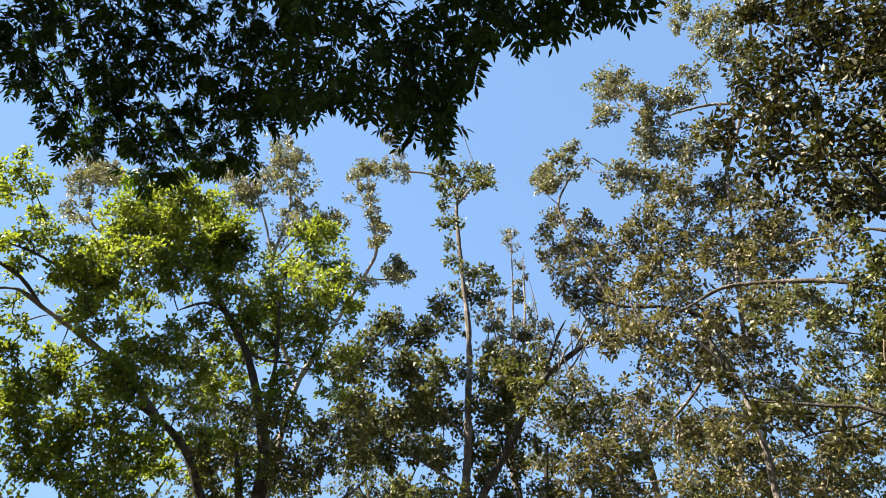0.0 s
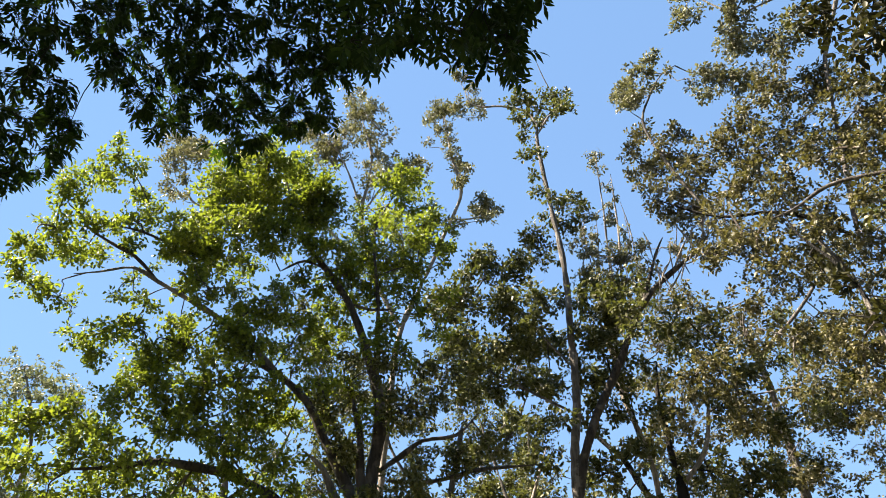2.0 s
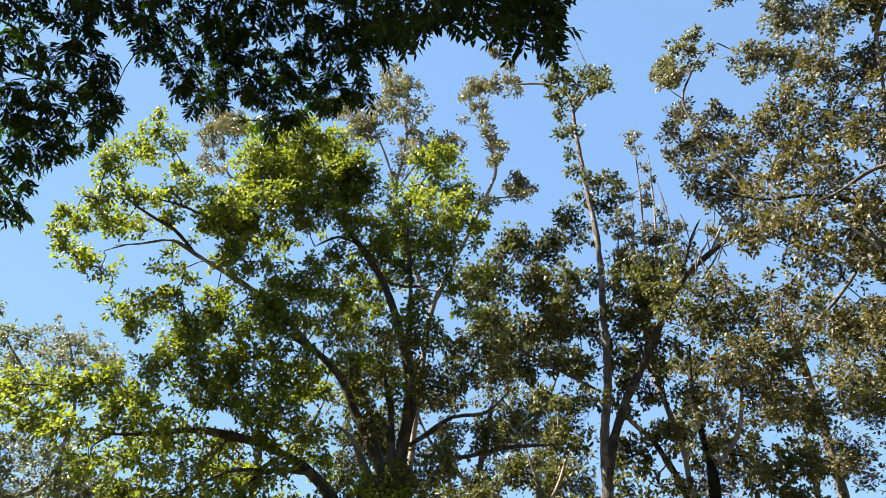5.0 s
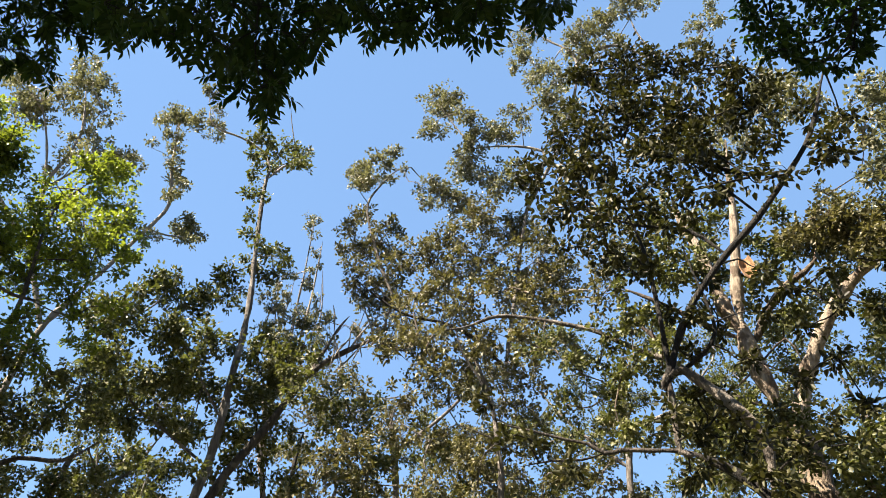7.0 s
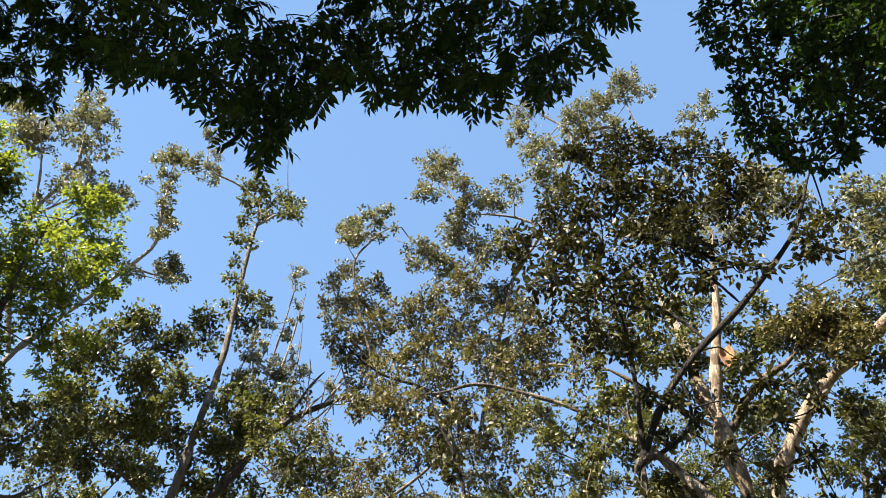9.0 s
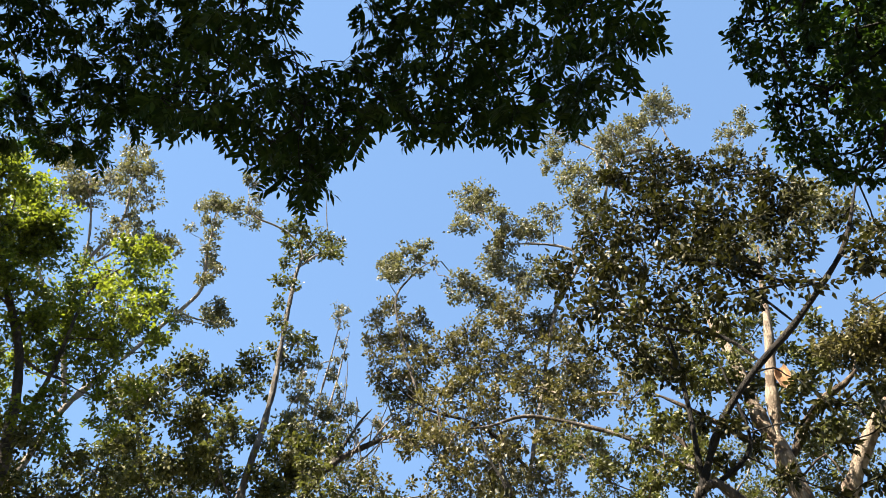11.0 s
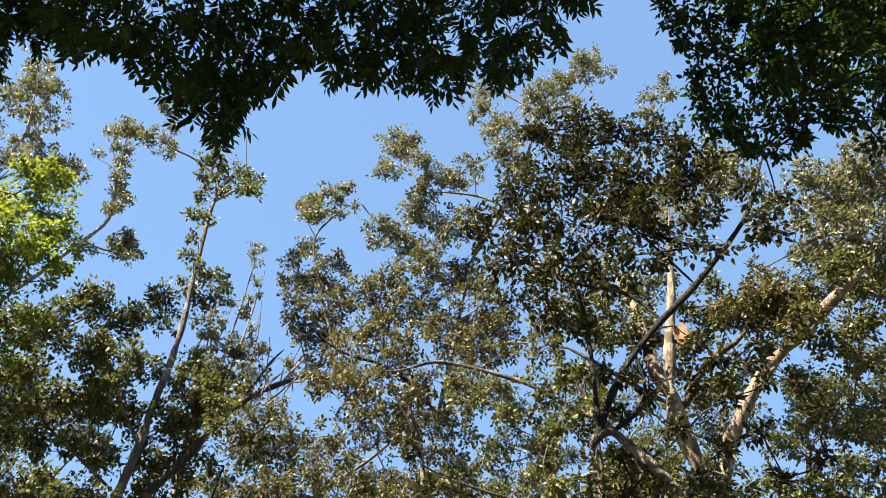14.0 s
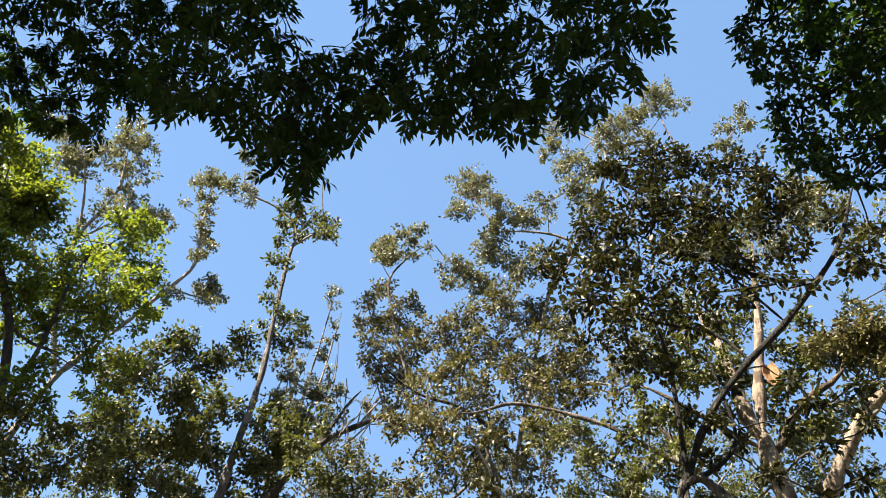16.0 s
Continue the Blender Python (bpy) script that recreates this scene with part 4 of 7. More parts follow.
shade_tree.bough([(-4.61, 20.81, 9.26, 0.74), (-4.10, 20.75, 10.07, 0.75), (-5.10, 22.24, 11.36, 0.65), (-3.15, 22.10, 12.29, 0.81), (-2.64, 22.56, 11.53, 0.81), (-2.90, 21.19, 9.30, 0.69), (-2.06, 20.57, 9.87, 0.78), (-4.55, 21.90, 8.20, 0.92), (-3.86, 22.49, 7.89, 0.93), (-2.95, 21.08, 6.92, 0.86), (-5.44, 20.75, 6.80, 0.72), (-3.59, 23.34, 6.27, 0.95), (-5.18, 19.88, 8.12, 0.71)], density=0.29)
shade_tree.bough([(-6.12, 19.56, 7.50, 0.61), (-6.91, 21.85, 6.92, 0.77), (-4.15, 21.59, 12.41, 0.53), (-3.53, 21.45, 12.74, 0.59), (-2.54, 22.33, 12.99, 0.50), (-3.87, 22.59, 11.93, 0.60), (-5.12, 19.84, 9.08, 0.33), (-5.60, 22.96, 6.29, 0.79), (-7.14, 22.51, 6.08, 0.89), (-2.47, 21.75, 6.27, 0.88), (-2.09, 21.10, 7.22, 0.86), (-1.86, 22.23, 8.72, 0.87)], density=0.32)
shade_tree.bough([(-6.53, 19.51, 11.08, 0.44), (-5.50, 17.82, 12.19, 0.41), (-6.06, 18.91, 9.91, 0.43), (-5.79, 17.95, 11.31, 0.37), (-5.31, 20.08, 11.21, 0.39), (-4.68, 18.33, 12.23, 0.39), (-5.25, 19.33, 12.06, 0.46), (-5.56, 18.55, 10.87, 0.51), (-5.29, 18.78, 9.98, 0.53), (-4.44, 18.84, 11.82, 0.39)], density=0.42, leaf='mid')
shade_tree.bough([(-6.48, 21.01, 11.27, 0.37), (-5.78, 19.61, 11.41, 0.49), (-6.24, 19.69, 12.17, 0.40), (-5.01, 19.33, 12.14, 0.47), (-6.45, 20.78, 10.41, 0.47), (-5.35, 19.53, 10.67, 0.48)], density=0.42, leaf='mid')
shade_tree.bough([(-6.08, 19.90, 9.71, 0.49), (-6.59, 19.60, 7.90, 0.46), (-5.76, 20.51, 9.37, 0.45), (-6.12, 20.20, 7.35, 0.46), (-6.07, 20.97, 8.37, 0.38), (-6.55, 19.65, 9.02, 0.48), (-6.94, 20.67, 7.04, 0.41), (-5.08, 19.40, 9.59, 0.35)], density=0.42, leaf='mid')
back_tree = Tree("broadleaf_tree", (-10.42, 21.63, -0.05), "grey", "thin grey-stemmed tree with a mid-green crown", "mid", 0.156)
back_tree.limb("trunk", [(-10.42, 21.63, -0.10), (-10.31, 21.68, 3.01), (-10.21, 21.73, 6.13), (-10.14, 21.76, 7.00), (-10.29, 21.68, 7.92), (-10.47, 21.60, 8.69)], 0.180, 0.090)
back_tree.limb("limb", [(-10.13, 21.76, 6.82), (-9.58, 22.01, 7.69), (-9.20, 22.17, 8.79), (-8.94, 22.28, 9.54)], 0.079, 0.041, bark="pale")
back_tree.limb("limb", [(-10.47, 21.60, 8.69), (-10.72, 21.48, 9.69), (-10.97, 21.35, 10.73)], 0.060, 0.031)
back_tree.bough([(-12.11, 19.41, 6.66, 0.87), (-11.95, 20.97, 7.46, 0.81), (-12.05, 22.54, 6.64, 0.97), (-10.87, 21.43, 8.05, 0.76), (-10.59, 22.93, 8.04, 0.74), (-9.08, 20.88, 8.82, 0.68), (-9.76, 23.53, 8.53, 0.75), (-8.50, 20.89, 6.46, 0.76), (-12.16, 19.41, 5.82, 0.86), (-10.27, 22.63, 6.28, 0.94), (-9.62, 21.16, 10.36, 0.54), (-8.20, 21.00, 8.67, 0.46), (-8.81, 20.61, 9.81, 0.42), (-8.22, 23.75, 8.61, 0.46), (-7.26, 20.93, 5.84, 0.64)], density=0.47)

# further trees that close the view low down
screen_tree = Tree("park_tree", (-19.84, 18.32, -0.05), "grey", "mid-green tree deep in the park", "mid", 0.13)
screen_tree.limb("trunk", [(-19.84, 18.32, -0.10), (-19.85, 18.31, 3.28), (-19.87, 18.29, 6.65), (-19.88, 18.28, 8.07), (-19.88, 18.27, 9.35), (-20.11, 18.03, 10.67)], 0.228, 0.103)
screen_tree.limb("limb", [(-19.91, 18.25, 8.49), (-18.85, 19.34, 9.86), (-18.26, 19.89, 11.74)], 0.090, 0.046)
screen_tree.limb("limb", [(-19.91, 18.25, 8.49), (-21.14, 16.81, 9.44), (-21.98, 15.69, 10.42)], 0.090, 0.046)
screen_tree.bough([(-19.35, 18.68, 11.53, 0.69), (-19.96, 20.39, 10.68, 0.85), (-18.11, 21.87, 11.11, 1.01), (-20.92, 17.66, 9.45, 0.75), (-20.18, 17.99, 8.26, 0.88), (-22.55, 14.31, 7.28, 0.72), (-22.63, 15.87, 6.48, 0.95)], density=0.36)
screen_tree = Tree("park_tree", (-14.35, 24.05, -0.05), "grey", "dull green tree deep in the park", "mid", 0.13)
screen_tree.limb("trunk", [(-14.35, 24.05, -0.10), (-14.24, 24.11, 3.42), (-14.14, 24.18, 6.94), (-14.05, 24.23, 8.40), (-13.75, 24.40, 10.17), (-13.42, 24.58, 12.05)], 0.237, 0.108)
screen_tree.limb("limb", [(-14.05, 24.23, 8.40), (-15.65, 23.22, 10.46), (-16.37, 22.72, 12.66)], 0.093, 0.048)
screen_tree.limb("limb", [(-13.78, 24.38, 9.72), (-11.88, 25.36, 11.22), (-10.84, 25.82, 13.30)], 0.094, 0.049)
screen_tree.bough([(-17.20, 19.79, 14.76, 0.80), (-12.61, 22.76, 14.25, 0.95), (-13.15, 25.77, 15.22, 0.98), (-11.07, 26.03, 15.60, 0.76), (-10.54, 27.16, 15.84, 0.92), (-19.75, 22.52, 15.76, 1.19), (-16.85, 22.43, 14.41, 0.77), (-13.94, 25.91, 14.97, 0.81), (-12.61, 25.75, 14.89, 0.79), (-11.28, 25.70, 14.33, 0.87), (-10.18, 26.10, 13.76, 0.90), (-19.68, 22.92, 14.45, 1.04), (-16.77, 21.56, 12.52, 0.67), (-15.99, 22.58, 13.13, 0.88), (-14.68, 23.71, 13.43, 0.76), (-13.78, 25.10, 12.97, 1.08), (-11.93, 23.14, 12.58, 0.89), (-18.64, 21.80, 12.53, 1.04), (-14.49, 21.51, 11.26, 0.69), (-14.63, 23.24, 11.92, 0.77), (-12.59, 24.73, 11.35, 1.06), (-11.90, 25.68, 11.98, 0.89)], density=0.42)
screen_tree.bough([(-10.66, 26.24, 11.82, 0.89), (-18.06, 22.01, 10.44, 1.07), (-15.37, 20.81, 10.19, 0.95), (-14.53, 23.04, 10.41, 0.81), (-13.95, 25.51, 11.37, 0.70), (-12.58, 24.60, 10.34, 1.01), (-12.10, 26.87, 10.78, 0.91), (-10.94, 25.99, 10.91, 0.78), (-18.28, 21.62, 9.51, 0.77), (-17.69, 22.72, 10.19, 0.98), (-17.56, 24.53, 10.45, 1.00), (-13.95, 21.68, 8.60, 0.85), (-11.71, 23.55, 8.91, 0.75), (-10.76, 23.85, 9.05, 0.65), (-17.46, 20.18, 8.33, 0.78), (-15.76, 20.50, 8.16, 0.73), (-16.96, 24.98, 8.78, 0.98), (-13.95, 22.45, 7.86, 0.68), (-13.52, 24.39, 8.66, 0.91), (-12.21, 27.09, 9.06, 0.70), (-10.45, 25.86, 8.38, 0.97), (-17.58, 20.32, 6.92, 0.69)], density=0.42)
screen_tree.bough([(-16.50, 21.46, 7.55, 0.70), (-14.94, 23.27, 7.63, 0.90), (-13.26, 23.68, 7.22, 0.76), (-12.76, 24.78, 7.31, 0.78), (-12.07, 24.84, 7.36, 0.71), (-10.19, 24.06, 6.86, 0.93)], density=0.42)
screen_tree = Tree("park_tree", (-1.66, 27.97, -0.05), "grey", "olive-green tree deep in the park", "olive", 0.13)
screen_tree.limb("trunk", [(-1.66, 27.97, -0.10), (-1.74, 27.96, 3.69), (-1.82, 27.96, 7.47), (-1.89, 27.95, 11.26), (-1.94, 27.95, 12.40), (-2.11, 27.94, 13.84), (-2.30, 27.92, 15.37)], 0.246, 0.113)
screen_tree.limb("limb", [(-1.94, 27.95, 12.40), (-3.86, 27.75, 13.76), (-5.16, 27.54, 15.19)], 0.096, 0.050)
screen_tree.limb("limb", [(-1.98, 27.95, 13.35), (-0.11, 28.02, 14.89), (1.39, 27.98, 16.48)], 0.098, 0.051)
screen_tree.bough([(-7.47, 29.14, 17.08, 0.85), (-5.30, 25.41, 15.79, 0.81), (-4.14, 26.59, 16.04, 0.90), (1.20, 27.36, 16.42, 0.95), (2.54, 28.24, 17.12, 1.13), (-7.33, 26.83, 15.49, 0.78), (-5.43, 29.50, 16.72, 1.03), (-3.30, 26.43, 14.51, 1.13), (-2.01, 27.07, 14.72, 0.76), (1.12, 26.10, 15.09, 0.93), (2.41, 26.46, 14.54, 0.94), (-5.59, 27.89, 14.76, 1.06), (-4.12, 25.68, 13.89, 0.78), (-1.97, 29.93, 14.89, 1.00), (1.32, 29.15, 14.49, 1.04), (1.92, 26.09, 13.33, 0.94), (-7.14, 28.43, 13.64, 1.07), (-5.78, 25.68, 12.50, 0.81), (0.88, 28.08, 13.45, 1.00), (1.75, 26.68, 12.30, 0.94), (-5.04, 26.07, 11.20, 0.83), (-4.00, 27.88, 12.49, 0.86)], density=0.26)
screen_tree.bough([(-3.54, 29.53, 12.23, 1.14), (0.74, 26.14, 11.78, 0.95), (1.59, 26.66, 11.56, 0.90), (-6.82, 27.11, 10.49, 0.99), (-4.63, 29.70, 11.23, 0.83), (-1.94, 27.33, 10.51, 0.75), (-0.79, 29.66, 11.40, 0.92), (0.61, 28.20, 10.83, 1.04), (-6.51, 27.03, 10.06, 0.79), (-5.94, 28.58, 10.33, 0.90), (-2.10, 26.57, 10.08, 0.79), (-0.33, 28.14, 10.55, 0.97), (0.95, 25.91, 9.39, 0.68), (-6.29, 27.41, 9.22, 0.70), (-5.83, 29.67, 9.50, 1.02), (-3.91, 25.80, 8.27, 0.94), (-2.03, 26.14, 8.23, 1.03), (1.54, 28.30, 8.97, 1.09), (-6.21, 29.30, 8.52, 1.14), (-0.81, 30.08, 8.76, 0.98), (1.03, 27.19, 7.84, 0.76)], density=0.26)
screen_tree.bough([(2.03, 30.15, 9.04, 1.12), (-5.43, 26.17, 6.85, 0.77), (-5.13, 28.79, 7.47, 1.11), (0.79, 29.51, 7.31, 1.02)], density=0.26)
screen_tree = Tree("park_tree", (7.04, 28.16, -0.05), "grey", "loose dull green tree deep in the park", "mid", 0.13)
screen_tree.limb("trunk", [(7.04, 28.16, -0.10), (7.20, 28.11, 3.69), (7.35, 28.07, 7.48), (7.50, 28.03, 11.27), (7.61, 28.00, 12.63), (7.77, 27.96, 14.33), (7.87, 27.93, 16.44)], 0.226, 0.105)
screen_tree.limb("limb", [(7.61, 28.00, 12.63), (5.72, 28.45, 14.56), (4.22, 28.71, 16.58)], 0.100, 0.052)
screen_tree.limb("limb", [(7.77, 27.96, 14.33), (9.89, 27.28, 15.03), (11.56, 26.62, 16.81)], 0.102, 0.053)
screen_tree.bough([(4.90, 28.23, 18.67, 1.16), (5.97, 29.28, 19.72, 1.07), (8.72, 25.88, 17.61, 0.93), (10.05, 28.47, 18.14, 0.83), (12.18, 27.74, 18.33, 1.06), (6.51, 28.69, 17.95, 0.95), (8.00, 29.90, 17.66, 0.95), (10.12, 27.44, 16.86, 0.86), (11.41, 27.16, 16.24, 0.75), (10.92, 24.45, 14.75, 0.94), (6.67, 29.77, 16.92, 1.12), (7.26, 27.35, 14.86, 0.72), (8.59, 28.65, 16.40, 0.98), (10.25, 27.11, 15.57, 0.74), (9.98, 25.54, 14.00, 0.76), (12.08, 26.27, 14.65, 0.69), (3.28, 30.85, 15.60, 0.97), (3.98, 29.47, 15.18, 1.00), (5.08, 26.74, 13.54, 0.91), (6.77, 28.41, 14.43, 0.97), (9.72, 29.32, 14.42, 0.80), (9.50, 25.08, 13.34, 0.89)], density=0.32)
screen_tree.bough([(4.11, 26.39, 12.89, 0.82), (6.92, 29.70, 13.94, 1.11), (10.25, 27.61, 13.04, 1.03), (12.22, 27.60, 12.51, 0.88), (2.48, 28.09, 11.88, 1.05), (5.18, 28.85, 12.51, 1.09), (8.82, 25.93, 10.79, 0.91), (9.19, 25.64, 11.15, 0.69), (11.01, 27.12, 11.64, 0.84), (3.06, 30.49, 12.22, 0.78), (3.95, 28.95, 10.93, 1.04), (4.71, 26.36, 10.65, 0.93), (5.52, 26.14, 10.37, 0.83), (7.98, 29.16, 11.72, 1.11), (9.79, 26.65, 10.06, 0.78), (10.81, 25.41, 10.20, 0.82), (3.88, 27.63, 9.38, 0.73), (5.28, 30.52, 10.49, 0.74), (6.14, 28.27, 10.34, 0.69), (6.92, 26.45, 9.46, 0.93), (8.88, 26.06, 9.26, 0.62), (10.35, 24.92, 8.80, 0.91)], density=0.32)
screen_tree.bough([(3.17, 30.93, 9.53, 0.70), (4.15, 28.52, 8.73, 0.84), (4.65, 28.41, 8.55, 0.71), (6.12, 26.27, 8.58, 0.64), (6.80, 27.14, 8.69, 0.88), (9.34, 29.00, 9.44, 1.00), (10.19, 28.87, 8.73, 1.00), (10.42, 26.83, 8.82, 1.00), (2.65, 27.87, 7.58, 0.81), (3.63, 30.93, 8.82, 0.77), (5.07, 27.74, 7.44, 0.88), (6.23, 27.26, 7.54, 0.90), (6.36, 26.61, 7.34, 0.73), (7.92, 27.87, 7.99, 0.81), (9.99, 28.92, 8.19, 1.09), (10.02, 27.33, 7.64, 0.68), (2.46, 30.41, 7.17, 0.85), (3.38, 28.00, 7.39, 0.94), (5.20, 29.43, 7.06, 0.76), (5.46, 26.97, 7.05, 0.61), (6.92, 27.98, 6.74, 0.99), (8.61, 26.78, 6.81, 0.69)], density=0.32)
screen_tree.bough([(10.14, 26.20, 7.02, 0.97)], density=0.32)
screen_tree.bough([(-0.65, 28.76, 14.95, 0.83), (2.35, 26.25, 13.29, 0.85), (3.45, 25.73, 12.94, 0.96), (5.09, 26.37, 13.01, 0.73), (-0.38, 29.17, 13.97, 0.90), (0.29, 30.18, 14.54, 0.93), (-1.20, 26.71, 12.49, 0.95), (0.00, 30.15, 13.88, 1.03), (1.04, 29.43, 12.46, 0.86), (2.06, 26.42, 11.91, 0.81), (4.64, 27.79, 12.18, 0.89), (-1.04, 29.09, 12.08, 0.71), (-0.24, 27.36, 10.93, 0.63), (0.71, 27.52, 11.16, 0.73), (2.02, 28.25, 11.35, 0.95), (3.86, 26.81, 10.80, 0.97), (-2.44, 29.21, 11.04, 0.98), (2.10, 28.42, 10.60, 0.78), (2.89, 25.84, 8.98, 0.86), (3.84, 28.04, 10.17, 0.65), (-2.44, 27.62, 9.47, 0.63)], density=0.31)
screen_tree.bough([(-1.49, 29.90, 9.71, 1.05), (1.48, 30.01, 9.75, 0.82)], density=0.31)
screen_tree = Tree("park_tree", (13.19, 23.68, -0.05), "grey", "dull green tree deep in the park with an open crown", "mid", 0.13)
screen_tree.limb("trunk", [(13.19, 23.68, -0.10), (13.66, 23.36, 3.08), (14.13, 23.05, 6.25), (14.60, 22.73, 9.43), (15.08, 22.41, 10.99), (15.52, 22.12, 12.90), (15.86, 21.87, 14.55)], 0.234, 0.096)
screen_tree.limb("limb", [(15.08, 22.41, 10.99), (14.59, 22.74, 12.78), (14.42, 22.85, 14.42)], 0.092, 0.048)
screen_tree.bough([(15.89, 22.75, 18.33, 0.85), (17.99, 20.34, 16.93, 0.71), (18.63, 19.88, 16.60, 0.75), (14.55, 25.10, 17.84, 1.12), (13.76, 20.88, 15.73, 0.66), (17.31, 23.00, 16.63, 1.10), (16.06, 20.62, 15.08, 1.03), (17.47, 20.62, 15.78, 0.73), (17.92, 19.88, 15.06, 0.88), (12.11, 23.28, 15.92, 0.75), (13.81, 22.60, 14.96, 0.91), (16.37, 21.87, 15.48, 0.84), (16.03, 20.73, 14.66, 1.02), (16.65, 19.74, 13.50, 0.90), (16.42, 18.69, 13.09, 0.93), (11.50, 23.62, 14.69, 0.74), (13.18, 23.69, 14.72, 0.82), (13.91, 20.87, 13.41, 0.94), (14.33, 20.57, 13.16, 0.78), (18.86, 21.56, 13.49, 0.95), (10.64, 22.51, 13.20, 0.60), (12.18, 22.12, 13.02, 0.85)], density=0.31)
screen_tree.bough([(12.94, 22.99, 13.26, 0.66), (16.13, 21.96, 12.44, 0.96), (16.63, 20.86, 12.36, 0.69), (17.26, 20.18, 12.18, 0.87), (10.33, 22.81, 11.82, 0.91), (13.18, 24.69, 12.81, 0.99), (14.10, 24.86, 12.70, 0.74), (15.49, 24.70, 13.59, 0.76), (15.44, 21.92, 12.01, 0.63), (15.68, 20.70, 11.10, 0.66), (17.79, 21.57, 12.12, 0.82), (11.34, 25.60, 12.38, 0.98), (12.41, 22.43, 10.76, 0.62), (14.16, 21.55, 10.92, 0.90), (16.34, 22.03, 11.34, 0.64), (11.38, 22.94, 10.12, 0.85), (14.26, 22.22, 10.44, 0.79)], density=0.31)
screen_tree.bough([(16.46, 22.54, 10.45, 0.70), (17.41, 22.47, 10.19, 0.75), (13.55, 24.90, 10.08, 1.03), (12.45, 22.11, 8.89, 0.63), (13.14, 21.51, 8.92, 0.66), (16.13, 22.48, 9.02, 0.84), (16.76, 22.28, 9.04, 0.98), (10.70, 22.85, 8.32, 0.71), (12.42, 24.08, 9.27, 0.98), (15.77, 23.59, 8.88, 0.70), (15.96, 23.15, 8.81, 0.73), (12.25, 25.82, 8.49, 0.74), (12.11, 24.37, 8.29, 0.76), (12.65, 23.64, 8.20, 0.63), (14.16, 23.64, 7.73, 0.92), (15.16, 23.46, 7.64, 0.87), (14.58, 21.44, 7.07, 0.67)], density=0.31)
screen_tree = Tree("park_tree", (-3.69, 25.75, -0.05), "grey", "dense dull green tree low between the trunks", "mid", 0.12)
screen_tree.limb("trunk", [(-3.69, 25.75, -0.10), (-2.99, 25.83, 4.88), (-2.64, 25.87, 6.11), (-2.41, 25.89, 7.41), (-2.17, 25.91, 8.78)], 0.194, 0.087)
screen_tree.limb("limb", [(-2.64, 25.87, 6.11), (-3.28, 25.79, 7.52), (-3.22, 25.80, 8.95)], 0.085, 0.043)
screen_tree.bough([(-0.03, 26.49, 10.84, 0.74), (-0.42, 24.15, 9.54, 0.72), (-1.90, 27.17, 6.82, 0.91), (-4.37, 27.18, 6.23, 0.79), (-2.35, 27.75, 6.24, 0.86), (-4.52, 24.35, 4.95, 0.66), (-4.09, 24.74, 5.36, 0.75)], density=0.26)

# olive trees in the middle right
olive_tree = Tree("gum_tree", (1.07, 17.99, -0.05), "grey", "tall gum with an olive-brown crown and pale high limbs", "olive", 0.111)
olive_tree.limb("trunk", [(1.07, 17.99, -0.10), (1.27, 17.98, 3.89), (1.46, 17.96, 7.88), (1.52, 17.95, 8.54), (1.45, 17.96, 9.47), (1.36, 17.97, 10.81)], 0.106, 0.073)
olive_tree.limb("limb", [(1.36, 17.97, 10.81), (1.10, 17.98, 11.44), (0.89, 18.00, 12.10), (0.53, 18.01, 13.49), (-0.07, 18.02, 15.22)], 0.065, 0.036)
olive_tree.limb("limb", [(1.80, 17.88, 11.65), (2.26, 17.83, 14.30), (2.82, 17.75, 17.51), (3.66, 17.60, 19.92), (3.37, 17.65, 20.47), (2.45, 17.81, 20.81), (1.19, 17.94, 20.83), (0.58, 17.97, 20.47)], 0.074, 0.042, label="pale limb")
olive_tree.limb("limb", [(2.82, 17.75, 17.51), (4.53, 17.39, 21.34), (5.31, 17.17, 25.02), (4.39, 17.43, 26.81), (3.23, 17.68, 28.27)], 0.067, 0.039)
olive_tree.limb("limb", [(5.31, 17.17, 25.02), (6.75, 16.65, 25.34), (7.98, 16.10, 23.69), (7.64, 16.26, 25.74), (7.49, 16.33, 28.13)], 0.059, 0.026)
olive_tree.limb("limb", [(1.19, 17.94, 20.83), (0.50, 17.97, 22.04), (-0.13, 17.98, 23.33)], 0.042, 0.023)
olive_tree.limb("limb", [(-1.28, 17.93, 13.59), (-1.92, 17.88, 15.16), (-2.56, 17.80, 17.65), (-2.18, 17.85, 18.87), (-1.64, 17.91, 19.66), (-1.14, 17.94, 19.85)], 0.052, 0.031, bark="stone")
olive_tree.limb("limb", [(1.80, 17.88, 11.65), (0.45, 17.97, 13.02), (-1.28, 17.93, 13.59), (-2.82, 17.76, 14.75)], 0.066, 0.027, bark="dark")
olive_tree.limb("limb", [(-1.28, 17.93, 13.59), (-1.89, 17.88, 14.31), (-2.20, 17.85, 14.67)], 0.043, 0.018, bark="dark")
olive_tree.limb("limb", [(2.92, 16.21, 12.91), (3.61, 16.07, 13.04), (4.13, 15.95, 12.97)], 0.072, 0.064, label="short pale limb in the sun")
olive_tree.bough([(-2.92, 17.95, 19.38, 0.50), (-2.80, 17.16, 18.06, 0.31), (-2.16, 16.57, 18.92, 0.37), (-1.86, 17.99, 20.71, 0.34), (-2.33, 16.77, 18.06, 0.36), (-1.90, 18.04, 19.32, 0.22), (-1.33, 17.03, 18.81, 0.19), (-2.92, 18.16, 20.04, 0.40), (-3.39, 18.57, 20.09, 0.23), (-1.95, 16.81, 18.78, 0.21)], density=0.57, leaf='gum')
